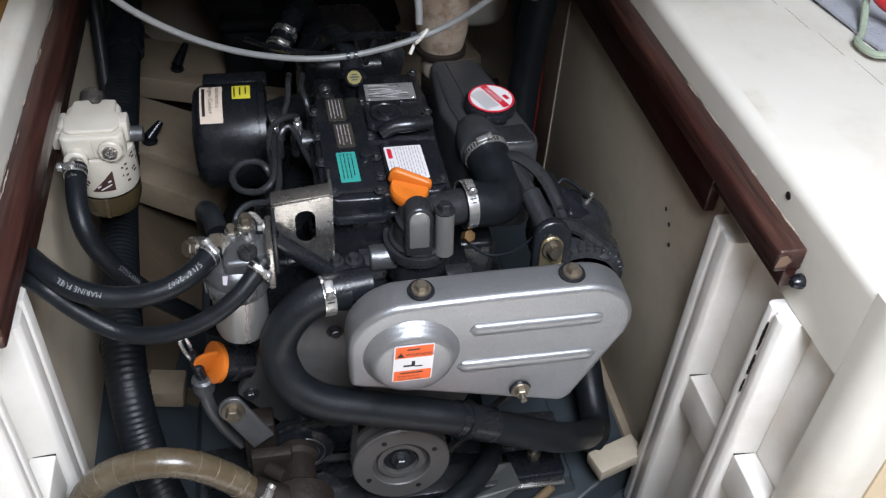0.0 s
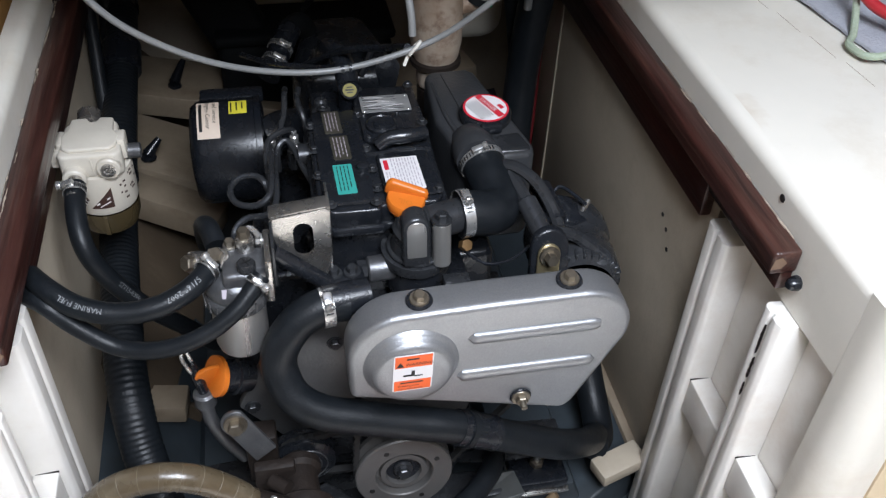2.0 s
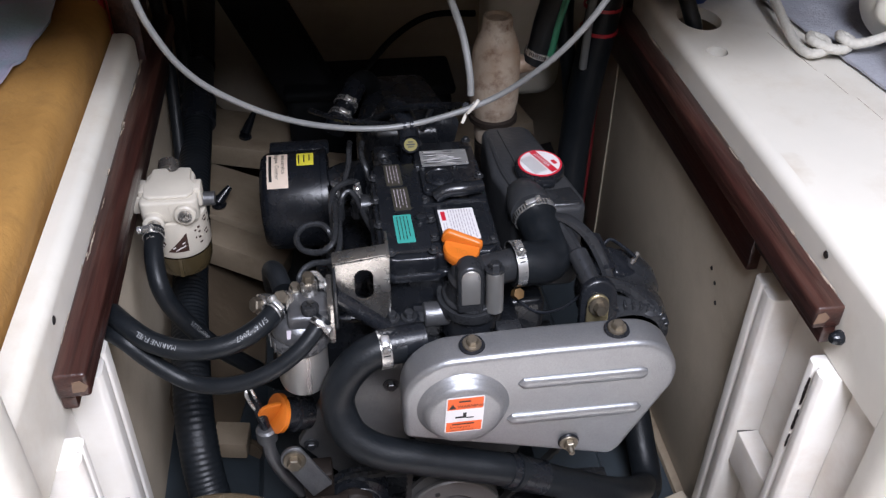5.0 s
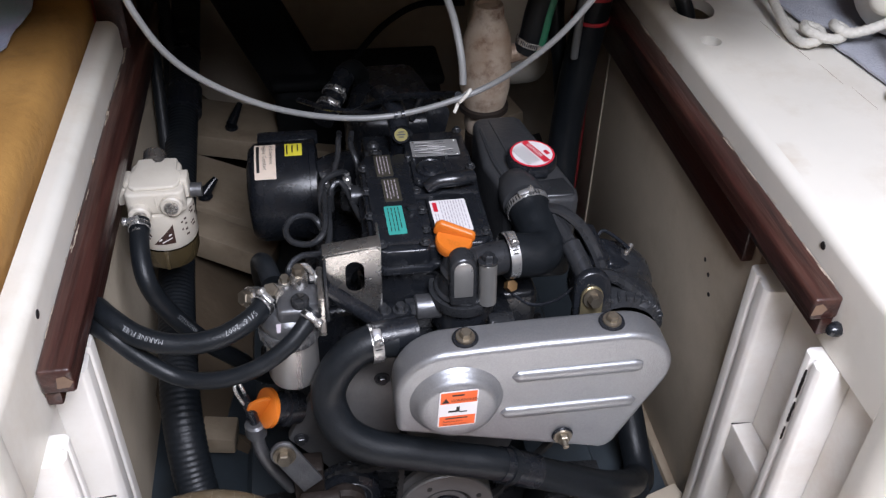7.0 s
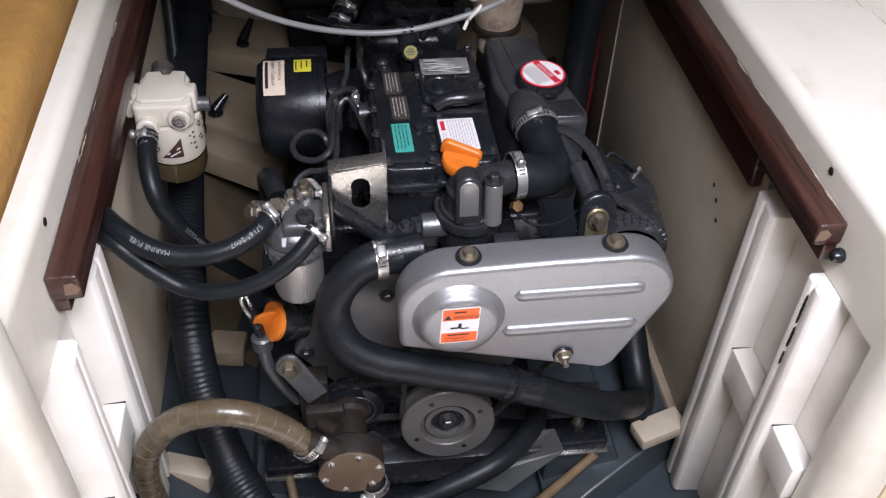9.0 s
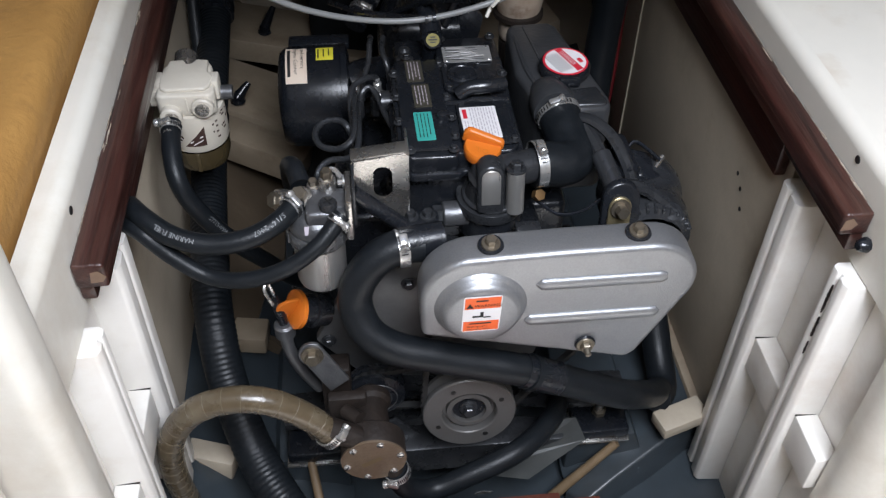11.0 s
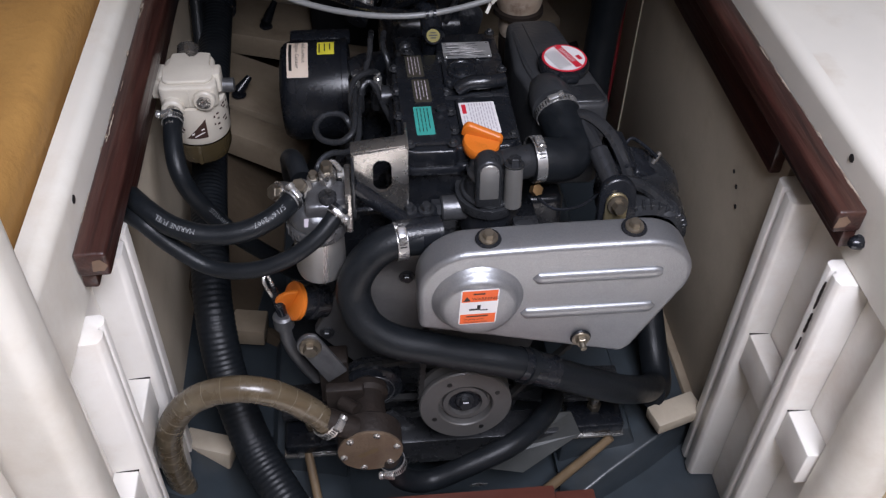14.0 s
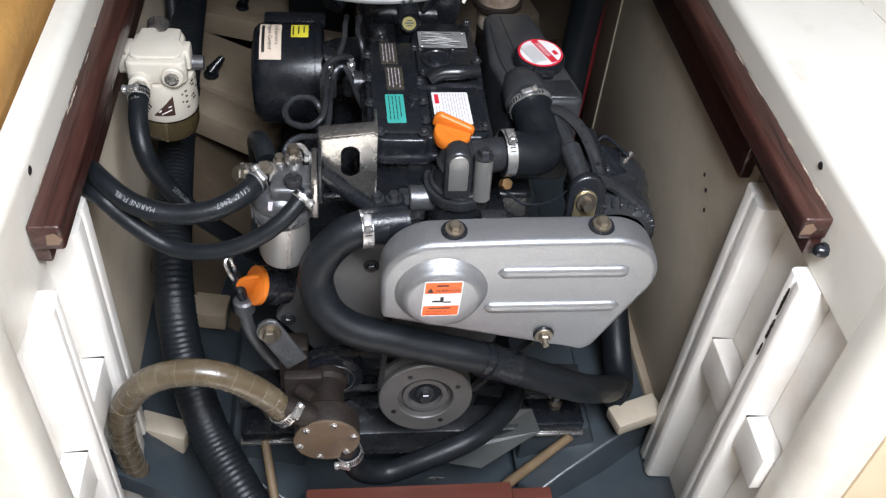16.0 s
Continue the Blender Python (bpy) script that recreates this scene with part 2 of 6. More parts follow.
# for unseen cabin surfaces; brown only to keep bounced light low
LINING = material("unseen_brown_lining", (0.20, 0.15, 0.10), 0.6, 0, (0.13, 0.095, 0.06), 8, 0.7, 0.1, 40)
# cream toned down to stand for faces that get no direct light
DARKLINE = material("shade_darkened_paint", (0.34, 0.29, 0.22), 0.7, 0, (0.24, 0.20, 0.15), 10, 0.8, 0.3, 50)
# dirty cream taken far darker: the shade of the bilge is in the colour
DIM_DIRTY = material("shaded_dirty_cream_paint", (0.125, 0.092, 0.060), 0.6, 0, (0.07, 0.052, 0.034), 12, 0.8, 0.4, 70, (0.08, 0.055, 0.035), 8, 0.6)
REDCABLE = material("dull_red_insulation", (0.17, 0.014, 0.018), 0.5, 0, (0.11, 0.010, 0.012), 40, 0.8)
CHIPPED = material("chipped_mahogany", (0.20, 0.13, 0.085), 0.6, 0, (0.10, 0.06, 0.04), 80, 0.9, 0.3, 90)
BEDGREY = material("dull_green_grey_steel", (0.085, 0.09, 0.088), 0.45, 0.2, (0.055, 0.058, 0.057), 25, 0.8, 0.2, 150, (0.03, 0.028, 0.025), 14, 0.4)


# ---- mesh helpers ----
def V(*a):
    return Vector(a)


def frame_of(d):
    """Two unit vectors square to d."""
    d = Vector(d).normalized()
    a = Vector((0, 0, 1)) if abs(d.z) < 0.9 else Vector((0, 1, 0))
    u = a.cross(d).normalized()
    return u, d.cross(u).normalized()


def add(bm, verts, faces):
    vs = [bm.verts.new(v) for v in verts]
    for f in faces:
        try:
            bm.faces.new([vs[i] for i in f])
        except ValueError:
            pass
    return bm


def merge(bm, other, m=None):
    idx = {}
    for v in other.verts:
        idx[v] = bm.verts.new(m @ v.co if m else v.co)
    for f in other.faces:
        try:
            bm.faces.new([idx[v] for v in f.verts])
        except ValueError:
            pass
    other.free()
    return bm


def bevelled(bm, w, seg=2, angle=35):
    bmesh.ops.recalc_face_normals(bm, faces=bm.faces)
    es = [e for e in bm.edges if len(e.link_faces) == 2 and e.calc_face_angle(0) > radians(angle)]
    if w > 0 and es:
        bmesh.ops.bevel(bm, geom=es, offset=w, segments=seg, affect="EDGES", profile=0.5, clamp_overlap=True)
    return bm


def box(x0, x1, y0, y1, z0, z1, w=0.002, seg=2, m=None):
    bm = bmesh.new()
    add(bm, [(x, y, z) for x in (x0, x1) for y in (y0, y1) for z in (z0, z1)],
        [(0, 1, 3, 2), (4, 6, 7, 5), (0, 4, 5, 1), (2, 3, 7, 6), (0, 2, 6, 4), (1, 5, 7, 3)])
    bevelled(bm, w, seg)
    if m:
        bm.transform(m)
    return bm


def prism(poly, o, u, v, depth, w=0.0, seg=2, angle=35):
    """A polygon in the plane o + a u + b v, thickened by the vector depth."""
    bm = bmesh.new()
    o, u, v, depth = Vector(o), Vector(u), Vector(v), Vector(depth)
    k = len(poly)
    vs = [o + a * u + b * v for a, b in poly]
    add(bm, vs + [p + depth for p in vs], [tuple(range(k)), tuple(range(2 * k - 1, k - 1, -1))] + [(i, (i + 1) % k, k + (i + 1) % k, k + i) for i in range(k)])
    bevelled(bm, w, seg, angle)
    return bm


def lathe(profile, p, d, n=28, cap=True):
    """A profile of (radius, height) turned about the line from p along d."""
    bm = bmesh.new()
    p, d = Vector(p), Vector(d).normalized()
    u, v = frame_of(d)
    rings = []
    for r, hgt in profile:
        if r < 1e-6:
            rings.append([bm.verts.new(p + d * hgt)] * n)
        else:
            rings.append([bm.verts.new(p + d * hgt + r * (math.cos(a) * u + math.sin(a) * v)) for a in (2 * math.pi * i / n for i in range(n))])
    for a, b in zip(rings, rings[1:]):
        for i in range(n):
            q = []
            for vert in (a[i], a[(i + 1) % n], b[(i + 1) % n], b[i]):
                if vert not in q:
                    q.append(vert)
            if len(q) > 2:
                bm.faces.new(q)
    if cap:
        for ring in (rings[0], rings[-1]):
            if len(set(ring)) == n:
                bm.faces.new(ring)
    bmesh.ops.recalc_face_normals(bm, faces=bm.faces)
    return bm


def rod(a, b, r, n=16, r2=None, w=0.0):
    a, b = Vector(a), Vector(b)
    k = (b - a).length
    r2 = r if r2 is None else r2
    prof = [(r - w, 0), (r, w), (r2, k - w), (r2 - w, k)] if w else [(r, 0), (r2, k)]
    return lathe(prof, a, b - a, n)


def smooth_path(points, sub=8):
    pts = [Vector(p) for p in points]
    pts = [2 * pts[0] - pts[1]] + pts + [2 * pts[-1] - pts[-2]]
    out = []
    for i in range(1, len(pts) - 2):
        a, b, c, e = pts[i - 1:i + 3]
        for k in range(sub):
            t = k / sub
            out.append(0.5 * (2 * b + (c - a) * t + (2 * a - 5 * b + 4 * c - e) * t * t + (3 * b - a - 3 * c + e) * t ** 3))
    return out + [pts[-2]]


def even_path(points, step):
    pts = smooth_path(points, 12)
    out, left = [pts[0]], step
    for a, b in zip(pts, pts[1:]):
        k = (b - a).length
        while k >= left:
            a = a + (b - a) * (left / k)
            out.append(a)
            k = (b - a).length
            left = step
        left -= k
    return out


def tube(points, r, n=14, step=0.008, radius=None, smooth=True):
    """A hose along points; radius(distance) may vary it."""
    pts = even_path(points, step) if smooth else [Vector(p) for p in points]
    bm = bmesh.new()
    tang = [(pts[min(i + 1, len(pts) - 1)] - pts[max(i - 1, 0)]).normalized() for i in range(len(pts))]
    u, v = frame_of(tang[0])
    rings, s = [], 0.0
    for i, p in enumerate(pts):
        if i:
            s += (p - pts[i - 1]).length
            u = (u - tang[i] * u.dot(tang[i])).normalized()
            v = tang[i].cross(u)
        q = radius(s) if radius else r
        rings.append([bm.verts.new(p + q * (math.cos(a) * u + math.sin(a) * v)) for a in (2 * math.pi * k / n for k in range(n))])
    for a, b in zip(rings, rings[1:]):
        for k in range(n):
            bm.faces.new((a[k], a[(k + 1) % n], b[(k + 1) % n], b[k]))
    bm.faces.new(rings[0])
    bm.faces.new(rings[-1])
    bmesh.ops.recalc_face_normals(bm, faces=bm.faces)
    return bm


def arc(cx, cy, r, a0, a1, n=8, ry=None):
    ry = ry or r
    return [(cx + r * math.cos(radians(a0 + (a1 - a0) * i / n)), cy + ry * math.sin(radians(a0 + (a1 - a0) * i / n))) for i in range(n + 1)]


def rounded(x0, x1, y0, y1, r, n=5):
    return arc(x1 - r, y1 - r, r, 0, 90, n) + arc(x0 + r, y1 - r, r, 90, 180, n) + arc(x0 + r, y0 + r, r, 180, 270, n) + arc(x1 - r, y0 + r, r, 270, 360, n)


def mesh_object(name, bm, mat, angle=38, smooth=True):
    me = bpy.data.meshes.new(name)
    bmesh.ops.recalc_face_normals(bm, faces=bm.faces)
    bm.to_mesh(me)
    bm.free()
    if smooth:
        for f in me.polygons:
            f.use_smooth = True
        me.set_sharp_from_angle(angle=radians(angle))
    me.materials.append(mat)
    return new(name, me)


def part(name, bm, mat, parent, label="", angle=38, smooth=True):
    ob = mesh_object(name, bm, mat, angle, smooth)
    ob.parent = parent
    if label:
        tagged(ob, label)
    return ob


def thing(name, label, category, at=(0, 0, 0), group="", kind=""):
    ob = new(name)
    ob.empty_display_size = 0.02
    tagged(ob, label, category, group, kind)
    return ob


def solid(name, bm, mat, label, category, group="", kind="", angle=38):
    return tagged(mesh_object(name, bm, mat, angle), label, category, group, kind)


def hexhead(p, d, r, hgt, washer=True):
    d = Vector(d).normalized()
    bm = bmesh.new()
    b0 = 0.0
    if washer:
        merge(bm, lathe([(r * 1.55, 0), (r * 1.6, hgt * 0.12), (r * 1.5, hgt * 0.28), (0, hgt * 0.28)], p, d, 18, False))
        b0 = hgt * 0.2
    merge(bm, lathe([(r, b0), (r, hgt * 0.86), (r * 0.86, hgt), (0, hgt)], p, d, 6, False))
    return bm


def bolt(p, d, r, hgt, parent, mat=None, name="bolt", washer=True):
    return part(name, hexhead(p, d, r, hgt, washer), mat or ZINC, parent, angle=25)


def clamp(p, d, r, parent, up=(0, 0, 1), width=0.013, label="stainless worm-drive hose clamp", name="hose_clamp"):
    """A band round a hose with its perforations, housing and slotted screw."""
    d = Vector(d).normalized()
    p = Vector(p)
    up = (Vector(up) - d * Vector(up).dot(d)).normalized()
    side = d.cross(up)
    h2 = width / 2
    band = part(name, lathe([(r, -h2), (r + 0.0012, -h2), (r + 0.0012, h2), (r, h2)], p, d, 32, False), STEEL, parent, label)
    slots = bmesh.new()
    for i in range(16):
        a = radians(-95 + i * 9.0)
        o = up * math.cos(a) + side * math.sin(a)
        tt = d.cross(o)
        c = p + o * (r + 0.0012)
        m = Matrix((( *(tt * 1.0), 0), (*d, 0), (*o, 0), (0, 0, 0, 1))).transposed()
        m.translation = c
        merge(slots, box(-0.0008, 0.0008, -h2 * 0.62, h2 * 0.62, -0.0003, 0.0004, 0), m)
    part("band_slots", slots, INK, band)
    c = p + up * (r + 0.004)
    m = Matrix((( *side, 0), (*d, 0), (*up, 0), (0, 0, 0, 1))).transposed()
    m.translation = c
    part("worm_housing", box(-0.008, 0.008, -h2 * 0.85, h2 * 0.85, -0.004, 0.0035, 0.002, 2, m), STEEL, band)
    s0 = c + side * 0.008
    screw = lathe([(0.0052, 0), (0.0055, 0.001), (0.0055, 0.005), (0.004, 0.0062), (0, 0.0062)], s0, side + up * 0.25, 12, False)
    part("clamp_screw", screw, STEEL, band)
    return band


def bars(rows, o, u, v, mat, parent, name="printed_line", lift=0.0004):
    """Lines of unreadable print: (a, b, length, height) on the plane o + a u + b v."""
    o, u, v = Vector(o), Vector(u), Vector(v)
    w = u.cross(v).normalized() * lift
    for a, b, k, hh in rows:
        vs = [o + u * x + v * y + w for x, y in ((a, b), (a + k, b), (a + k, b + hh), (a, b + hh))]
        bm = bmesh.new()
        add(bm, vs, [(0, 1, 2, 3)])
        part(name, bm, mat, parent, smooth=False)


def text_lines(x0, x1, y0, y1, rows, seed=1, words=3, fill=0.26):
    rnd = random.Random(seed)
    out = []
    st = (y1 - y0) / rows
    for r in range(rows):
        x = x0
        while x < x1 - (x1 - x0) * 0.1:
            k = (x1 - x0) * rnd.uniform(0.08, 0.9 / words)
            out.append((x, y1 - (r + 1) * st + st * 0.25, min(k, x1 - x), st * fill))
            x += k + (x1 - x0) * 0.04
    return out


def lettering(body, size, o, u, v, mat, parent, name="lettering", lift=0.0005, align="LEFT"):
    cu = bpy.data.curves.new(name, "FONT")
    cu.body, cu.size, cu.align_x, cu.resolution_u = body, size, align, 2
    tmp = bpy.data.objects.new(name, cu)
    me = bpy.data.meshes.new_from_object(tmp)
    bpy.data.objects.remove(tmp)
    u, v = Vector(u).normalized(), Vector(v).normalized()
    w = u.cross(v).normalized()
    m = Matrix(((*u, 0), (*v, 0), (*w, 0), (0, 0, 0, 1))).transposed()
    m.translation = Vector(o) + w * lift
    me.transform(m)
    me.materials.clear()
    me.materials.append(mat)
    ob = new(name, me)
    ob.parent = parent
    return ob


def on_hose(body, size, points, r, start, mat, parent, toward, step=0.004):
    """Lettering that runs along a hose on its side that faces the given way."""
    pts = even_path(points, step)
    cu = bpy.data.curves.new("hose_print", "FONT")
    cu.body, cu.size, cu.resolution_u = body, size, 1
    tmp = bpy.data.objects.new("hose_print", cu)
    me = bpy.data.meshes.new_from_object(tmp)
    bpy.data.objects.remove(tmp)
    toward = Vector(toward).normalized()
    for vert in me.vertices:
        s = (start + vert.co.x) / step
        i = max(0, min(len(pts) - 2, int(s)))
        p = pts[i].lerp(pts[i + 1], min(max(s - i, 0), 1))
        t = (pts[min(i + 2, len(pts) - 1)] - pts[max(i - 1, 0)]).normalized()
        up = (toward - t * toward.dot(t)).normalized()
        side = up.cross(t)
        a = (vert.co.y - size * 0.35) / r
        vert.co = p + (r + 0.0006) * (math.cos(a) * up + math.sin(a) * side)
    me.materials.clear()
    me.materials.append(mat)
    ob = new("hose_print", me)
    ob.parent = parent
    return ob


# ---- structure ----
XR, XL, TOP = 0.41, -0.42, 0.755


def wall_side(name, x, s, y_back):
    """The side of the engine space: a painted panel with a heavy rounded coaming on top. s: +1 where the berth lies at greater x."""
    w = tagged(new(name), "cream painted plywood side of the engine space", "wall", kind="structure")
    part("panel", box(min(x, x + s * 0.018), max(x, x + s * 0.018), 0.085, y_back, 0.085, 0.633, 0.001), INNER, w, "cream plywood panel with small screw holes, colour dimmed for shade")
    prof = [(0, 0.634), (0.03, 0.634), (0.03, TOP)] + [(0.016 - 0.016 * math.sin(radians(a)), TOP - 0.016 + 0.016 * math.cos(radians(a))) for a in range(0, 91, 15)]
    return w, prof


# side to starboard, with the berth top
wr, prof = wall_side("wall_starboard", XR, 1, 0.82)
ring = prism([(0, 0.634), (0.018, 0.634), (0.018, TOP)] + [(0.016 - 0.016 * math.sin(radians(a)), TOP - 0.016 + 0.016 * math.cos(radians(a))) for a in range(0, 91, 15)], (XR, -0.19, 0), (1, 0, 0), (0, 0, 1), (0, 0.895, 0))
part("coaming", ring, CREAM, wr, "cream gelcoat coaming with a rounded edge")
wl, prof = wall_side("wall_port", XL, -1, 1.15)
part("coaming", prism([(-a, b) for a, b in prof], (XL, -0.2, 0), (1, 0, 0), (0, 0, 1), (0, 0.80, 0)), CREAM, wl, "cream gelcoat coaming with a rounded edge")

# the berth top with its two cut-outs
def slab_with_holes(x0, x1, y0, y1, z, thick, cuts):
    bm = bmesh.new()
    loops = [[(x0, y0), (x1, y0), (x1, y1), (x0, y1)]] + [arc(cx, cy, rx, 0, 360, 28, ry)[:-1] for cx, cy, rx, ry in cuts]
    for zz in (z, z - thick):
        es = []
        for lp in loops:
            vs = [bm.verts.new((a, b, zz)) for a, b in lp]
            es += [bm.edges.new((vs[i], vs[(i + 1) % len(vs)])) for i in range(len(vs))]
        bmesh.ops.triangle_fill(bm, edges=es, use_beauty=True)
    for lp in loops:
        k = len(lp)
        add(bm, [(a, b, zz) for zz in (z, z - thick) for a, b in lp], [(i, (i + 1) % k, k + (i + 1) % k, k + i) for i in range(k)])
    bmesh.ops.remove_doubles(bm, verts=bm.verts, dist=1e-5)
    return bm


solid("berth_top", slab_with_holes(XR + 0.018, 1.25, -0.19, 0.80, TOP, 0.018, [(0.470, 0.56, 0.034, 0.046), (0.455, 0.44, 0.016, 0.017)]), BERTH,
      "cream gelcoat berth top with a cable hole and a finger hole", "berth top", kind="structure")
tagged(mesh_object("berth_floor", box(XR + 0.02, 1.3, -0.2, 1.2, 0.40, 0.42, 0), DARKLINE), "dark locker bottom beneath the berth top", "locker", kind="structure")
tagged(mesh_object("berth_front", box(XR + 0.061, 1.3, -0.246, -0.215, -0.15, TOP - 0.002, 0.002), TAN), "tan painted front of the berth", "wall", kind="structure")
tagged(mesh_object("berth_front_port", box(-1.3, XL - 0.035, -0.24, -0.2, -0.15, 0.66, 0.002), CREAM), "cream gelcoat front of the cushioned berth", "wall", kind="structure")
tagged(mesh_object("berth_top_port", box(-1.3, XL - 0.031, -0.2, 1.2, 0.66, 0.68, 0.002), CREAM), "cream berth top beneath the foam cushion", "berth top", kind="structure")


def side_mouldings(x, s, posts, recesses, cleats, group):
    """Grooved white boards, posts and cleats in front of the engine: s is +1 where the wall lies at greater x."""
    def bx(a0, a1, y0, y1, z0, z1, w=0.003, seg=3):
        xs = sorted((x + s * a0, x + s * a1))
        return box(xs[0], xs[1], y0, y1, z0, z1, w, seg)

    for ya, yf, zb, zt, label in posts:
        # rounded after edge, a strip, a groove, a second strip, then the flank that runs back to the recessed panel
        k = ya - yf
        pr = [(0.02, ya), (-0.014, ya)] + [(-0.014 - 0.006 * math.sin(radians(a)), ya - 0.006 + 0.006 * math.cos(radians(a))) for a in range(0, 91, 30)]
        pr += [(-0.020, ya - 0.36 * k), (-0.0155, ya - 0.40 * k), (-0.0155, ya - 0.50 * k), (-0.021, ya - 0.54 * k), (-0.022, yf + 0.008), (-0.019, yf + 0.002), (-0.016, yf), (0.0178, yf - 0.003), (0.02, yf - 0.003)]
        bm = prism([(x + s * a, b) for a, b in pr], (0, 0, zb), (1, 0, 0), (0, 1, 0), (0, 0, zt - zb), 0.0018, 2, 25)
        solid("grooved_post", bm, WHITE, label, "post", group)
    for y0, y1 in recesses:
        solid("recess_panel", bx(0.018, 0.032, y0, y1, -0.05, 0.633, 0.0008), WHITE, "white painted recessed panel between grooved posts", "panel", group, "structure")
    for y0, y1, z in cleats:
        solid("cleat_block", bx(-0.012, 0.0175, y0, y1, z - 0.062, z, 0.002), WHITE, "small white painted cleat block in a recess", "cleat", group)
        solid("joint_gap", bx(-0.0118, 0.0172, y1 - 0.0012, y1 + 0.0010, z - 0.001, z + 0.0006, 0), RUSTY, "dark open joint behind the cleat block", "gap", "open joints")


side_mouldings(XR, 1, ((0.073, 0.020, 0.03, 0.630, "white painted grooved post standing on the bilge floor"), (-0.077, -0.117, -0.05, 0.632, "white painted grooved post with brown glue stains")),
               ((-0.079, 0.0165), (-0.19, -0.1205)), ((-0.0765, 0.0185, 0.391), (-0.186, -0.1185, 0.401)), "grooved posts and cleats")
side_mouldings(XL, -1, ((0.050, -0.014, 0.06, 0.630, "white painted grooved post standing on the hull"), (-0.098, -0.138, -0.05, 0.632, "white painted grooved post beneath the rail end")),
               ((-0.100, -0.0175), (-0.20, -0.1415)), ((-0.0975, -0.0155, 0.420), (-0.198, -0.1395, 0.402)), "grooved posts and cleats")
# front corner posts
solid("corner_post", prism([(XR + 0.0, -0.1905), (XR + 0.0, -0.205)] + [(XR + 0.04 - 0.04 * math.cos(radians(a)), -0.205 - 0.04 * math.sin(radians(a))) for a in range(10, 91, 10)] + [(XR + 0.058, -0.245), (XR + 0.058, -0.1905)],
      (0, 0, -0.15), (1, 0, 0), (0, 1, 0), (0, 0, 0.902), 0.0), CREAM, "cream gelcoat corner post with a well-rounded edge", "post")
solid("corner_post", prism(rounded(-0.485, -0.402, -0.262, -0.2015, 0.022, 6), (0, 0, -0.15), (1, 0, 0), (0, 1, 0), (0, 0, 1.35), 0.0), CREAM,
      "tall cream gelcoat corner post with a rounded edge", "post")

# dark wooden rails along the coamings
def rail(x, s, y0, y_step, y1, z0, z1):
    t = thing("wooden_rail", "dark varnished mahogany rail with worn edges along the coaming", "rail", group="mahogany rails")
    xs = sorted((x - s * 0.001, x - s * 0.034))
    part("upper_rail", box(xs[0], xs[1], y0, y1, z0, z1, 0.004, 3), VARNISH, t)
    xs = sorted((x - s * 0.001, x - s * 0.017))
    part("lower_rail", box(xs[0], xs[1], y_step, y1, 0.612, z0 - 0.0005, 0.003, 2), VARNISH, t)
    part("rail_tongue", box(xs[0], xs[1], y0 + 0.004, y_step - 0.0005, 0.655, z0 - 0.0005, 0.003, 2), VARNISH, t, "stub of rail cut to a lower height")
    # bare corner where the varnish has gone
    a = x - s * 0.034
    part("worn_end", prism([(0, 0), (0.012, 0.001), (0.017, 0.008), (0.010, 0.016), (0.002, 0.014)], (a if s > 0 else a - 0.017, y0 - 0.0006, z0 + 0.008), (1, 0, 0), (0, 0, 1), (0, 0.0005, 0)), CHIPPED, t, "bare pale wood at the chipped end")
    return t


rail(XR, 1, -0.085, 0.10, 0.80, 0.682, 0.712)
rail(XL, -1, -0.085, 0.10, 0.78, 0.675, 0.707)
solid("wooden_post", box(XL - 0.03, XL + 0.012, 0.605, 0.69, 0.60, 0.86, 0.004, 2), VARNISH, "dark varnished wooden post at the end of the coaming", "post")
solid("wooden_post", box(XR - 0.01, XR + 0.03, 0.71, 0.78, 0.60, 1.029, 0.004, 2), VARNISH, "dark varnished wooden post behind the coaming", "post")

# old glue and chipped paint on the posts and rails
def splotch(p, u, v, lift, length, width, seed):
    rnd = random.Random(seed)
    n = 18
    up, lo = [], []
    for i in range(n + 1):
        a = length * i / n
        w = width * (0.35 + 0.65 * rnd.random()) * math.sin(math.pi * (0.06 + 0.88 * i / n)) ** 0.5
        up.append((a, w * rnd.uniform(0.4, 1.0)))
        lo.append((a, -w * rnd.uniform(0.3, 0.9)))
    return prism(up + lo[::-1], p, u, v, lift)


for k, (y, z, ln, w) in enumerate(((-0.0925, 0.612, 0.045, 0.0030), (-0.0935, 0.560, 0.034, 0.0034), (-0.0930, 0.516, 0.022, 0.002))):
    solid("glue_stain", splotch((XR - 0.0187, y, z), (0, 0.0, -1), (0, 1, 0), (-0.0018, 0, 0), ln, w, k), RUSTY, "brown glue stain in the groove of the post", "stain", "glue stains")
WORN = material("chipped_paint_remains", (0.42, 0.37, 0.30), 0.7, 0, (0.25, 0.18, 0.13), 120, 0.9)
rnd = random.Random(4)
for s, x, y0, y1 in ((1, XR, -0.08, 0.62), (-1, XL, -0.06, 0.62)):
    for k in range(22):
        y = rnd.uniform(y0, y1)
        solid("paint_chip", splotch((x - s * rnd.uniform(0.0015, 0.006), y, 0.7121 if s > 0 else 0.7071), (0, 1, 0), (s, 0, 0), (0, 0, 0.0006), rnd.uniform(0.008, 0.05), rnd.uniform(0.0008, 0.0022), 10 + k), WORN, "chip of old paint on the rail", "paint chip", "paint chips")

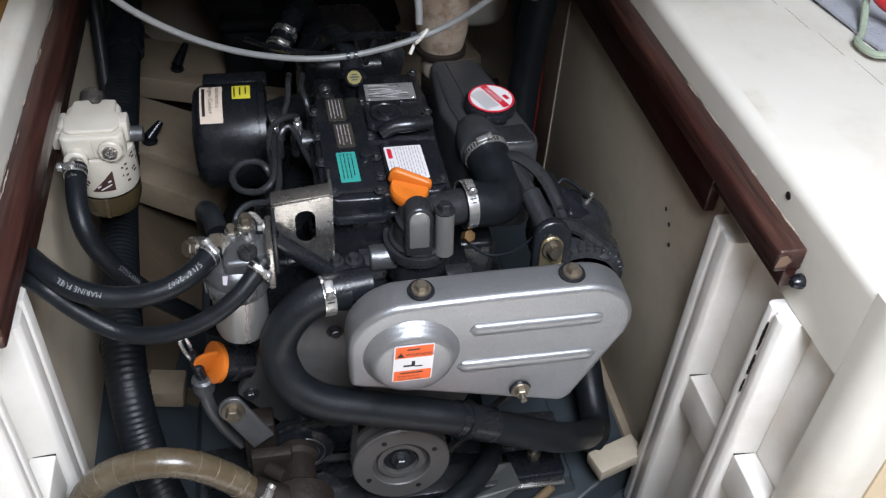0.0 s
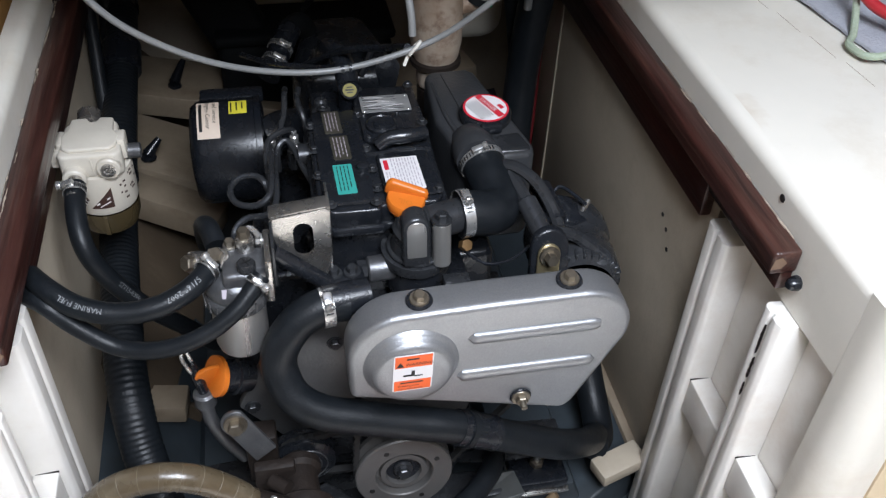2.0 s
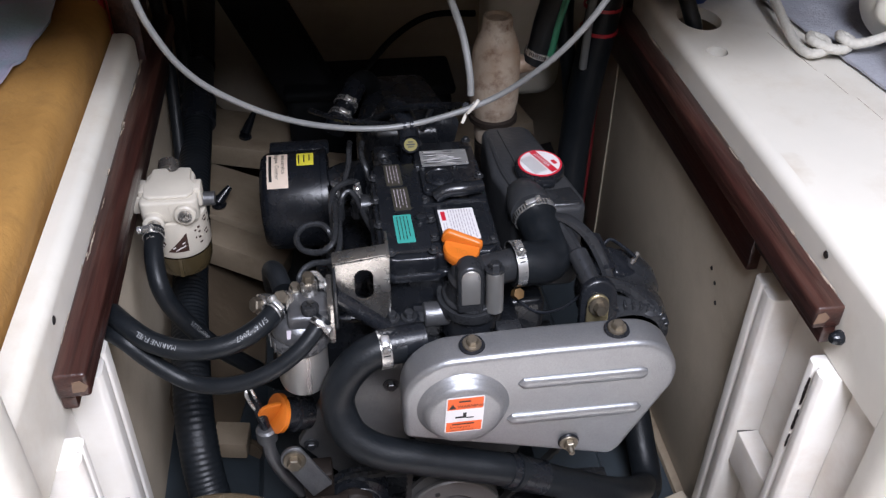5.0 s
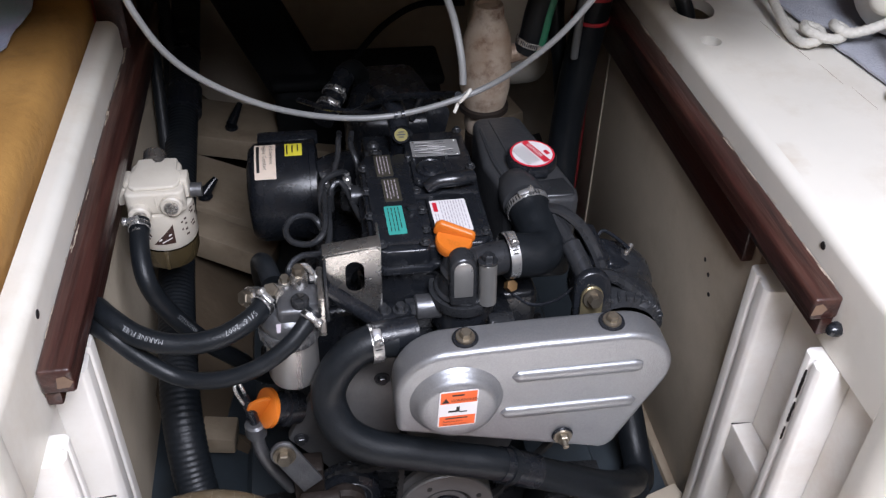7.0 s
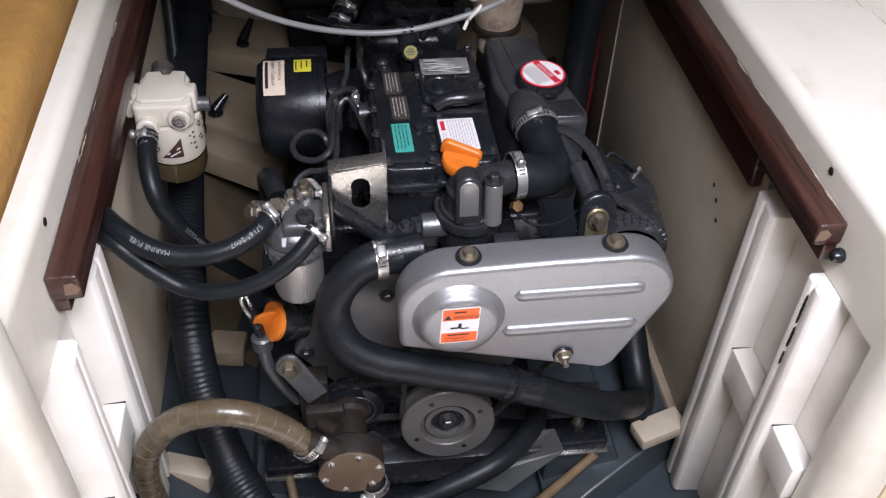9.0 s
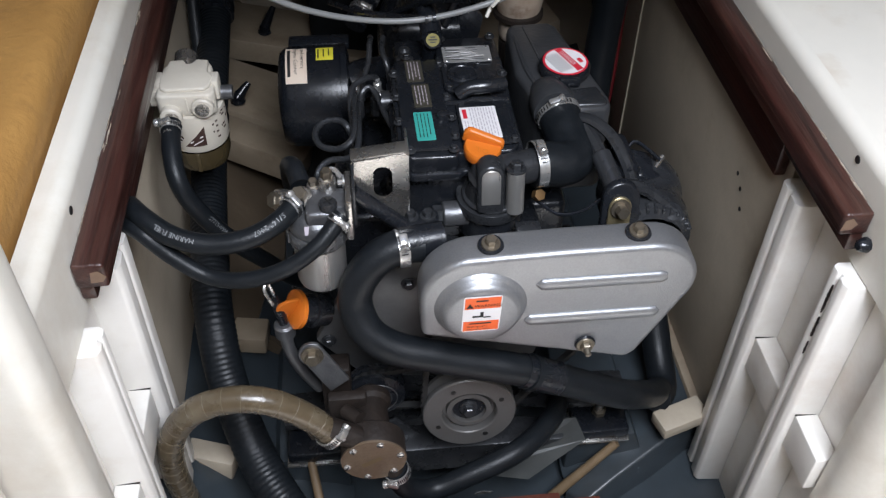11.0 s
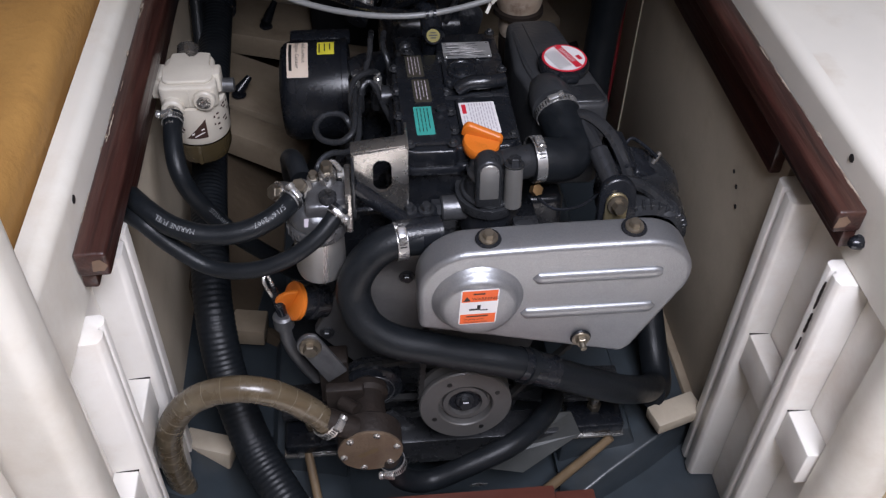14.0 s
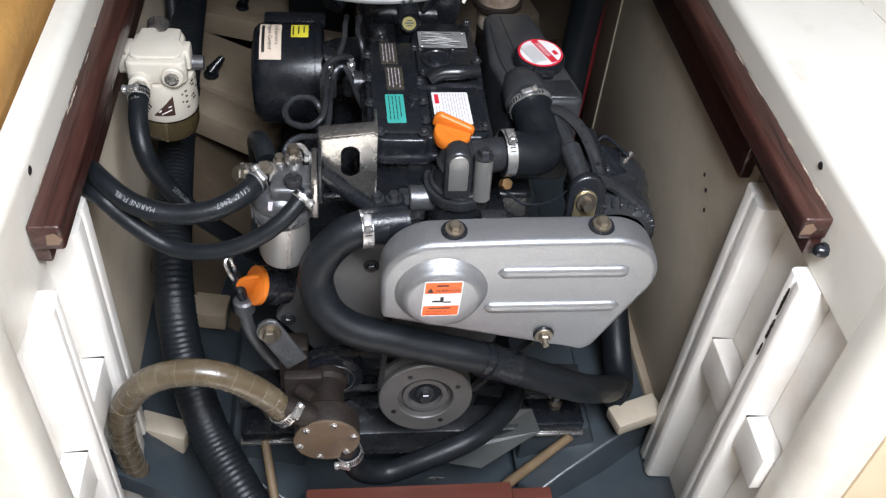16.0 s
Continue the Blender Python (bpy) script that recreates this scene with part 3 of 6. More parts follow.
for k in range(5):
    solid("gelcoat_crack", splotch((0.5585 + 0.0125 * k, 0.497 - 0.072 * k, TOP), (0.085, -0.996, 0), (0.996, 0.085, 0), (0, 0, 0.0004), 0.062, 0.0007, 70 + k), WORN, "fine dirty crack along the berth top", "crack", "gelcoat cracks")
# screw holes
def holes_on(points, ax, r=0.004):
    for p in points:
        d = Vector(ax)
        solid("screw_hole", lathe([(r, 0), (r * 0.9, 0.0008), (0, 0.0008)], Vector(p), d, 10, False), INK, "dark empty screw hole in the panel", "screw hole", "screw holes")


holes_on([(XR - 0.0002, -0.021, 0.733)], (-1, 0, 0), 0.005)
holes_on([(XR - 0.0002, 0.217, 0.520), (XR - 0.0002, 0.183, 0.482), (XR - 0.0002, 0.198, 0.507)], (-1, 0, 0), 0.0035)
holes_on([(XL + 0.0002, -0.030, 0.733)], (1, 0, 0), 0.005)
solid("cable_plug", lathe([(0.008, 0), (0.009, 0.003), (0.007, 0.011), (0.0045, 0.014), (0, 0.014)], (XR, -0.092, 0.674), (-1, -0.2, 0), 9, False), PLASTIC, "black rubber plug in the panel below the rail", "plug")

solid("edge_strip", box(XR - 0.0035, XR - 0.0004, 0.7265, 0.7315, 0.10, 0.60, 0.0005, 1), INNER, "thin pale strip down the after edge of the panel", "strip")
# bilge floor, hull, engine beds
def hull_sheet():
    bm = bmesh.new()
    xs = [-0.46 + 0.92 * i / 18 for i in range(19)]
    ys = [-0.6 + 2.1 * j / 24 for j in range(25)]
    vs = [[bm.verts.new((x, y, 0.0 + 0.35 * max(0, abs(x) - 0.28) ** 1.3 + 0.02 * max(0, y) + 0.004 * noise.noise(Vector((x * 9, y * 9, 0))))) for x in xs] for y in ys]
    for j in range(24):
        for i in range(18):
            bm.faces.new((vs[j][i], vs[j][i + 1], vs[j + 1][i + 1], vs[j + 1][i]))
    return bm


tagged(mesh_object("floor", hull_sheet(), BILGE), "blue-grey painted bilge floor", "floor", kind="structure")
for s in (-1, 1):
    xs = sorted((s * 0.175, s * 0.285))
    b = box(xs[0], xs[1], 0.060, 1.1, -0.02, 0.118, 0.006, 2)
    for vert in b.verts:
        if vert.co.z < 0.05:
            vert.co.x += s * 0.05 if abs(vert.co.x) > 0.23 else 0
    tagged(mesh_object("engine_bed", b, BILGE), "blue-grey painted engine bed running fore and aft", "engine bed", "engine beds", "structure")
tagged(mesh_object("cross_floor", box(-0.174, 0.174, -0.075, -0.045, -0.02, 0.07, 0.006), BILGE), "blue-grey painted cross floor between the beds", "bilge floor", kind="structure")
for s in (-1, 1):
    st = bmesh.new()
    front = [(0.412, 0.100, 0.105), (0.325, 0.055, 0.082), (0.247, 0.016, 0.060), (0.195, -0.012, 0.042), (0.172, 0.02, 0.03)]
    back = [(0.412, 0.26, 0.105), (0.325, 0.26, 0.082), (0.247, 0.26, 0.062), (0.195, 0.26, 0.045), (0.172, 0.26, 0.03)]
    add(st, [(s * x, y, z) for x, y, z in front + back] + [(s * x, y - 0.012, -0.02) for x, y, z in front], [(i, i + 1, i + 6, i + 5) for i in range(4)] + [(10 + i, 11 + i, i + 1, i) for i in range(4)])
    bmesh.ops.recalc_face_normals(st, faces=st.faces)
    bevelled(st, 0.006, 3)
    tagged(mesh_object("hull_step", st, BILGE), "blue-grey painted ridge of the hull beside the bed", "hull", "hull ridges", "structure")
# batten at the foot of the starboard panel, and the sloping hull beneath
solid("foot_batten", box(XR - 0.014, XR + 0.004, 0.125, 0.72, 0.09, 0.112, 0.002), TIMBER, "grimy pale batten along the foot of the panel", "batten")
tagged(mesh_object("hull_side", prism([(0.26, 0.0), (0.42, 0.10), (0.44, 0.088), (0.26, -0.02)], (0, 0.12, 0), (1, 0, 0), (0, 0, 1), (0, 0.8, 0)), BILGE), "blue-grey painted slope of the hull", "hull", kind="structure")


def timber(cx, cy, cz, lx, ly, lz, rz=0.0, ry=0.0, rx=0.0, label="cream painted timber block on the bilge side", mat=None, w=0.004):
    b = box(-lx / 2, lx / 2, -ly / 2, ly / 2, -lz / 2, lz / 2, w, 2, pose(cx, cy, cz, rx, ry, rz))
    return solid("timber_block", b, mat or TIMBER, label, "timber", "cream timbers")


timber(0.360, 0.075, 0.132, 0.084, 0.042, 0.026, 16, -4, label="cream painted timber block wedged by the panel foot", mat=INNER)
timber(-0.382, 0.046, 0.160, 0.080, 0.034, 0.055, -14, 8, label="cream painted timber block with a plugged bolt head", mat=INNER)
solid("bolt_plug", lathe([(0.010, 0), (0.0095, 0.002), (0, 0.0025)], (-0.390, 0.0300, 0.172), (0.2, -0.9, 0.35), 14, False), TIMBER, "cream painted bolt head in the timber", "bolt")
timber(-0.362, 0.285, 0.170, 0.12, 0.050, 0.036, -6, 4)
timber(-0.325, 0.675, 0.262, 0.20, 0.065, 0.055, -22, 12, label="long cream painted timber running across the hull side")
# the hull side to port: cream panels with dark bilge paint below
tagged(mesh_object("hull_side_port", prism([(-0.46, 0.30), (-0.30, 0.13), (-0.24, 0.02), (-0.27, 0.0), (-0.46, 0.27)], (0, 0.30, 0), (1, 0, 0), (0, 0, 1), (0, 1.0, 0)), DIM_DIRTY), "dirty cream painted slope of the hull, darkened for shade", "hull", kind="structure")
tagged(mesh_object("hull_patch", prism([(-0.46, 0.24), (-0.26, 0.06), (-0.26, 0.03), (-0.46, 0.2)], (0, -0.05, 0), (1, 0, 0), (0, 0, 1), (0, 0.349, 0)), BILGE), "blue-grey painted slope of the hull", "hull", kind="structure")
p = prism([(0.0, 0), (0.13, 0.02), (0.16, 0.16), (0.04, 0.20)], (-0.325, 0.30, 0.162), (0.64, 0, -0.68), (0, 1, 0), (0.0025, 0, 0.0025))
solid("paint_patch", p, BILGE, "patch of dark blue-grey paint on the hull side", "paint patch")
# timbers and shelf further aft
# shelves use the darkened timber colour, as little light gets this far
timber(-0.33, 0.83, 0.26, 0.24, 0.17, 0.05, -8, 20, label="grimy cream shelf panel with a black cleat, darkened for shade", mat=TIMBER)
timber(-0.27, 1.06, 0.27, 0.36, 0.16, 0.05, -4, 10, label="grimy cream shelf panel against the hull, darkened for shade", mat=TIMBER)
timber(0.17, 1.06, 0.27, 0.30, 0.16, 0.05, 12, -8, label="grimy cream shelf panel against the hull, darkened for shade", mat=TIMBER)
# after walls: colour picked by how little light reaches them
tagged(mesh_object("bulkhead_aft", box(-0.75, 0.75, 1.32, 1.36, -0.05, 1.02, 0), INNER), "cream bulkhead behind the engine, colour dimmed for weak light", "wall", kind="structure")
tagged(mesh_object("wall_aft_port", box(-0.80, -0.76, 0.6, 1.36, -0.05, 1.02, 0), INNER), "cream hull side, colour dimmed for weak light", "wall", kind="structure")
tagged(mesh_object("wall_aft_starboard", box(0.76, 0.80, 0.83, 1.36, -0.05, 1.02, 0), INNER), "cream hull side, colour dimmed for weak light", "wall", kind="structure")
# unseen shell that shapes the light: cockpit floor above the after end, cabin round and behind the viewer
tagged(mesh_object("ceiling_cockpit", box(-0.50, 0.50, 0.20, 1.4, 1.03, 1.07, 0), DARKLINE), "unseen underside of the cockpit floor, shading the after end", "ceiling", kind="structure")
# added wall where the companionway would stand open; keeps light off the engine top
tagged(mesh_object("wall_companionway_block", box(-0.50, 0.50, 0.16, 0.20, 1.03, 2.1, 0), LINING), "unseen brown wall added across the companionway to shade the engine", "wall", kind="structure")
# unseen side ceilings, set higher so daylight still reaches the cushions
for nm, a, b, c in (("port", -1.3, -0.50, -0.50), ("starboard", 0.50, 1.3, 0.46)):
    tagged(mesh_object("ceiling_seat_" + nm, box(a, b, 0.20, 1.4, 1.46, 1.50, 0), DARKLINE), "unseen underside of the cockpit seat, raised to let light onto the berths", "ceiling", kind="structure")
    tagged(mesh_object("wall_seat_" + nm, box(a, b, 0.16, 0.20, 1.46, 2.1, 0), LINING), "unseen brown bulkhead below the deck", "wall", kind="structure")
    tagged(mesh_object("wall_footwell_" + nm, box(c, c + 0.04, 0.20, 1.4, 1.0705, 1.4595, 0), DARKLINE), "unseen outer side of the cockpit footwell", "wall", kind="structure")
tagged(mesh_object("wall_stern", box(-1.3, 1.3, 1.4, 1.44, -0.05, 1.50, 0), DARKLINE), "unseen bulkhead closing the space behind the berths", "wall", kind="structure")
tagged(mesh_object("wall_cabin_port", box(-1.34, -1.30, -2.4, 1.4, -0.2, 2.1, 0), LINING), "unseen brown cabin lining that limits bounced light", "wall", kind="structure")
tagged(mesh_object("wall_cabin_starboard", box(1.30, 1.34, -2.4, 1.4, -0.2, 2.1, 0), LINING), "unseen brown cabin lining that limits bounced light", "wall", kind="structure")
tagged(mesh_object("wall_cabin_forward", box(-1.3, 1.3, -2.44, -2.4, -0.2, 2.1, 0), LINING), "unseen brown cabin bulkhead that limits bounced light", "wall", kind="structure")
# out of view; white so the sun on it lights the low front faces
tagged(mesh_object("floor_cabin", box(-1.3, 1.3, -2.4, -0.247, -0.20, -0.15, 0), WHITE), "unseen cabin sole, made white to bounce the sun upward", "floor", kind="structure")
for nm, a in (("ceiling_cabin_forward", (-1.3, 1.3, -2.4, -1.5)), ("ceiling_cabin_port", (-1.3, -0.4, -1.5, 0.16)), ("ceiling_cabin_starboard", (0.65, 1.3, -1.5, 0.16))):
    tagged(mesh_object(nm, box(*a, 2.1, 2.14, 0), LINING), "unseen brown cabin headlining round the hatch", "ceiling", kind="structure")
# red-brown sole board edge low in front of the engine
solid("sole_board", box(-0.165, 0.12, -0.30, -0.09, 0.192, 0.217, 0.003), SOLE, "red-brown mahogany sole board in front of the engine", "floor board")
solid("sole_board", box(0.121, 0.178, -0.30, -0.095, 0.184, 0.208, 0.003), SOLE, "narrow red-brown mahogany sole board", "floor board")
solid("sole_bearer", box(-0.15, 0.17, -0.20, -0.16, -0.02, 0.1838, 0.002), BILGE, "grey bearer beneath the sole boards", "bearer")
solid("wooden_stick", rod((0.150, 0.020, 0.016), (0.250, 0.047, 0.116), 0.0090, 10, 0.007), RAWWOOD, "weathered bare wooden stick leaning on the engine bed", "stick")
solid("wooden_stick", rod((-0.235, 0.06, 0.125), (-0.19, -0.16, 0.02), 0.007, 10), RAWWOOD, "thin bare wooden stick leaning on the engine bed", "stick")


# ---- the engine ----
eng = thing("diesel_engine", "dark grey marine diesel engine on four feet in the engine space", "engine")
X, Y, Z = Vector((1, 0, 0)), Vector((0, 1, 0)), Vector((0, 0, 1))

# crankcase, head and sump
part("crankcase", box(-0.125, 0.115, 0.095, 0.56, 0.20, 0.50, 0.012, 3), ENGINE, eng)
part("cylinder_head", box(-0.070, 0.085, 0.145, 0.45, 0.495, 0.622, 0.008, 2), ENGINE, eng)
part("sump", prism([(-0.12, 0.20), (0.12, 0.20), (0.095, 0.085), (-0.095, 0.085)], (0, 0.11, 0), X, Z, (0, 0.42, 0), 0.012, 2), ENGINE, eng)
part("flywheel_housing", lathe([(0.12, 0), (0.165, 0.02), (0.17, 0.07), (0.15, 0.09)], (0, 0.55, 0.33), Y, 40), ENGINE, eng)
part("gearbox", prism([(-0.07, 0.64), (0.085, 0.64), (0.095, 0.70), (0.06, 0.86), (-0.05, 0.86), (-0.085, 0.70)], (0, 0, 0.22), X, Y, (0, 0, 0.315), 0.025, 4), ENGINE, eng, "worn mid-grey gearbox housing")
part("shift_arm", rod((0.03, 0.64, 0.53), (0.055, 0.655, 0.575), 0.006, 8), ENGINE, eng)
for i in range(6):
    part("casting_rib", box(-0.130, -0.1255, 0.13 + 0.07 * i, 0.142 + 0.07 * i, 0.24, 0.47, 0.001), ENGINE, eng)

# valve cover in two steps, with bolts, breather, plates
vc = part("valve_cover", prism([(-0.074, 0.137), (-0.060, 0.130), (-0.008, 0.130), (-0.006, 0.137), (0.062, 0.137), (0.072, 0.150), (0.078, 0.34), (0.074, 0.405), (-0.010, 0.405), (-0.014, 0.35), (-0.070, 0.35), (-0.080, 0.335), (-0.080, 0.15)],
    (0, 0, 0.622), X, Y, (0, 0, 0.026), 0.006, 3), ENGINE, eng, "dark grey cast valve cover")
part("cover_flange", prism([(-0.080, 0.140), (-0.064, 0.126), (-0.004, 0.126), (0.0, 0.132), (0.066, 0.132), (0.080, 0.150), (0.085, 0.34), (0.080, 0.412), (-0.016, 0.412), (-0.020, 0.357), (-0.072, 0.357), (-0.086, 0.335), (-0.086, 0.15)],
    (0, 0, 0.612), X, Y, (0, 0, 0.0115), 0.003, 2), ENGINE, vc)
part("raised_bed", prism(rounded(-0.074, -0.012, 0.14, 0.342, 0.008), (0, 0, 0.6485), X, Y, (0, 0, 0.006), 0.003, 2), ENGINE, vc)
part("raised_bed", prism(rounded(0.0, 0.068, 0.146, 0.238, 0.008), (0, 0, 0.6485), X, Y, (0, 0, 0.005), 0.003, 2), ENGINE, vc)
part("breather_plate", prism(rounded(-0.010, 0.046, 0.262, 0.330, 0.012), (0, 0, 0.6485), X, Y, (0, 0, 0.005), 0.002, 2), ENGINE, vc)
part("breather_dome", lathe([(0.021, 0), (0.021, 0.004), (0.018, 0.006), (0.0165, 0.0045), (0.012, 0.004), (0.011, 0.007), (0, 0.008)], (0.017, 0.297, 0.6535), Z, 28, False), ENGINE, vc)
part("breather_pipe", tube([(0.005, 0.250, 0.655), (0.02, 0.252, 0.664), (0.045, 0.252, 0.666), (0.068, 0.262, 0.662)], 0.010, 12, 0.004), ENGINE, vc)
part("cover_ridge", tube([(-0.012, 0.24, 0.650), (0.01, 0.238, 0.651), (0.03, 0.244, 0.651), (0.06, 0.242, 0.650), (0.074, 0.244, 0.648)], 0.004, 8, 0.005), ENGINE, vc)
for x, y in ((-0.066, 0.140), (-0.012, 0.139), (-0.008, 0.165), (-0.008, 0.205), (-0.010, 0.25), (0.066, 0.152), (-0.076, 0.20), (-0.076, 0.255), (-0.076, 0.31), (-0.012, 0.33), (0.072, 0.30), (-0.004, 0.395), (0.068, 0.397), (-0.056, 0.352)):
    bolt((x, y, 0.652), Z, 0.0045, 0.006, vc, ENGINE_MID)
for x, y in ((-0.004, 0.27), (0.041, 0.27), (-0.004, 0.323), (0.041, 0.323)):
    bolt((x, y, 0.6535), Z, 0.003, 0.004, vc, ENGINE_MID, washer=False)
part("cover_boss", lathe([(0.008, 0), (0.0075, 0.006), (0.005, 0.0075), (0, 0.0075)], (-0.020, 0.205, 0.6545), Z, 18, False), ENGINE, vc)
# plates and labels on it
pl = part("data_plate", prism(rounded(-0.034, 0.034, -0.020, 0.020, 0.002, 2), (0.030, 0.357, 0.6495), X, Y, (0, 0, 0.0012)), PLATE, vc, "scratched alloy data plate")
bars([(-0.030, y, random.uniform(0.035, 0.058), 0.0013) for y in (-0.015, -0.009, -0.003, 0.003, 0.009, 0.014)], (0.030, 0.357, 0.6507), X, Y, INK, pl)
rnd = random.Random(21)
for k in range(12):
    a, b = rnd.uniform(-0.031, -0.005), rnd.uniform(-0.018, 0.017)
    part("scratch", splotch(Vector((0.030 + a, 0.357 + b, 0.65095 + 0.00004 * k)), (1, rnd.uniform(-0.18, 0.18), 0), (0, 1, 0), (0, 0, 0.0003), rnd.uniform(0.018, 0.036), rnd.uniform(0.0006, 0.0016), 40 + k), PAPER, pl, "pale scratch across the plate")
for a in (-0.030, 0.030):
    for b in (-0.017, 0.017):
        part("plate_rivet", lathe([(0.0018, 0), (0.0012, 0.0008), (0, 0.001)], (0.030 + a, 0.357 + b, 0.6507), Z, 8, False), STEEL, pl)
u, v = Vector((0.02, -1.0, 0)).normalized(), Vector((1.0, 0.02, 0)).normalized()
for c, k in (((-0.048, 0.312, 0.6548), 0.052), ((-0.0425, 0.253, 0.6548), 0.052)):
    op = part("instruction_plate", prism(rounded(-k / 2, k / 2, -0.0115, 0.0115, 0.001, 1), c, u, v, (0, 0, 0.0008)), OLDPLATE, vc, "dark olive metal instruction plate")
    bars(text_lines(-k / 2 + 0.004, k / 2 - 0.004, -0.009, 0.009, 4, 3), Vector(c) + Z * 0.0008, u, v, GREYINK, op)
tl = part("teal_label", prism(rounded(-0.030, 0.030, -0.0118, 0.0118, 0.001, 1), (-0.0445, 0.186, 0.6548), u, v, (0, 0, 0.0006)), TEAL, vc, "teal printed sticker")
bars(text_lines(-0.026, 0.024, -0.009, 0.009, 4, 8), (-0.0445, 0.186, 0.6554), u, v, INK, tl)
wlab = part("white_label", prism(rounded(-0.034, 0.034, -0.0235, 0.0235, 0.001, 1), (0.0275, 0.189, 0.6538), u, v, (0, 0, 0.0006)), PAPER, vc, "white printed sticker with fine text")
o = Vector((0.0275, 0.189, 0.6544))
bars(text_lines(-0.031, 0.031, -0.012, 0.021, 9, 5, 6, 0.32), o, u, v, GREYINK, wlab)
bars([(-0.029, -0.0205, 0.020, 0.0055)], o, u, v, REDINK, wlab, "printed_mark")
bars(text_lines(-0.004, 0.031, -0.021, -0.014, 2, 6, 4, 0.32), o, u, v, GREYINK, wlab)
# yellow oil cap on a short neck behind the plate
oc = part("filler_neck", rod((-0.016, 0.398, 0.61), (-0.016, 0.390, 0.660), 0.015, 18), PLASTIC, eng)
part("yellow_cap", lathe([(0.0115, 0), (0.0125, 0.002), (0.0125, 0.006), (0.0105, 0.0075), (0, 0.0078)], (-0.016, 0.382, 0.657), (0, -0.7, 0.8), 24, False), PLASTIC, oc, "black cap with an olive-yellow printed disc")
part("yellow_disc", lathe([(0.0098, 0), (0.0096, 0.0005), (0, 0.0006)], Vector((-0.016, 0.382, 0.657)) + Vector((0, -0.7, 0.8)).normalized() * 0.0079, (0, -0.7, 0.8), 24, False), OLIVE, oc)
bars([(-0.006, -0.001, 0.012, 0.0022), (-0.004, -0.0045, 0.008, 0.0018), (-0.004, 0.003, 0.008, 0.0018)], Vector((-0.016, 0.382, 0.657)) + Vector((0, -0.7, 0.8)).normalized() * 0.0086, X, Vector((0, 0.8, 0.7)).normalized(), INK, oc)
part("rear_hose", tube([(-0.015, 0.40, 0.655), (-0.02, 0.44, 0.675), (-0.035, 0.50, 0.66), (-0.05, 0.56, 0.60)], 0.016, 12), PLASTIC, eng)
part("lifting_eye", prism(arc(0, 0, 0.018, 0, 180, 10) + [(-0.012, -0.03), (0.012, -0.03)], (0.045, 0.432, 0.66), X, Z, (0, 0.006, 0), 0.001), ENGINE, eng)
part("rear_knob", lathe([(0.012, 0), (0.013, 0.006), (0.009, 0.01), (0.009, 0.02), (0.005, 0.024), (0, 0.024)], (-0.057, 0.372, 0.632), Z, 16, False), ENGINE_MID, eng)

# exhaust-side cooling tank
TANK = material("tank_grey_paint", (0.046, 0.048, 0.052), 0.33, 0.15, (0.030, 0.0315, 0.034), 30, 0.8, 0.25, 200, (0.075, 0.072, 0.068), 10, 0.4)
tank = part("coolant_tank", prism([(0.100, 0.440), (0.110, 0.452), (0.166, 0.454), (0.176, 0.442), (0.213, 0.250), (0.211, 0.232), (0.200, 0.226), (0.128, 0.226), (0.112, 0.240), (0.094, 0.32)], (0, 0, 0.50), X, Y, (0, 0, 0.140), 0.010, 4), TANK, eng, "dark grey cast coolant tank")
part("tank_neck", lathe([(0.030, 0.0), (0.031, 0.005), (0.030, 0.025), (0.024, 0.05), (0.010, 0.065)], (0.136, 0.234, 0.632), (-0.08, 1, 0.0), 28), TANK, tank)
part("parting_seam", tube([(0.125, 0.44, 0.6400), (0.132, 0.37, 0.6405), (0.138, 0.30, 0.6405), (0.140, 0.24, 0.640)], 0.0016, 6, 0.01), TANK, tank)
part("tank_shoulder", prism([(0.152, 0.233), (0.150, 0.270), (0.200, 0.276), (0.208, 0.240), (0.203, 0.232)], (0, 0, 0.630), X, Y, (0, 0, 0.0125), 0.004, 3), ENGINE_MID, tank, "worn lighter grey shoulder of the tank")
part("tank_rib", tube([(0.115, 0.235, 0.630), (0.119, 0.275, 0.640), (0.111, 0.33, 0.640), (0.108, 0.42, 0.638)], 0.004, 8, 0.008), TANK, tank)
cap = part("pressure_cap", lathe([(0.030, 0), (0.034, 0.003), (0.0355, 0.006), (0.0355, 0.014), (0.033, 0.018), (0, 0.019)], (0.162, 0.313, 0.6405), (0, -0.06, 1), 36, False), ENGINE, tank, "dark radiator-style pressure cap")
part("cap_grip", box(0.147, 0.177, 0.272, 0.286, 0.642, 0.657, 0.004, 2), ENGINE, cap)
d = Vector((0, -0.06, 1)).normalized()
e1 = Y + Z * 0.06
part("warning_disc", lathe([(0.0315, 0), (0.0315, 0.0005), (0, 0.0006)], Vector((0.162, 0.313, 0.6405)) + d * 0.0192, d, 36, False), REDINK, cap, "round red and white warning sticker")
part("warning_disc_field", lathe([(0.0285, 0), (0.0285, 0.0004), (0, 0.0005)], Vector((0.162, 0.313, 0.6405)) + d * 0.0198, d, 36, False), PAPER, cap)
c0 = Vector((0.162, 0.313, 0.6405)) + d * 0.0204
ua, va = Vector((0.42, -0.9, -0.05)).normalized(), Vector((0.9, 0.42, 0.02)).normalized()
bars([(-0.027, 0.001, 0.054, 0.010)], c0, ua, va, REDINK, cap, "red_band")
lettering("DANGER", 0.0085, c0 + ua * -0.020 + va * 0.003, ua, va, PAPER, cap, lift=0.0009)
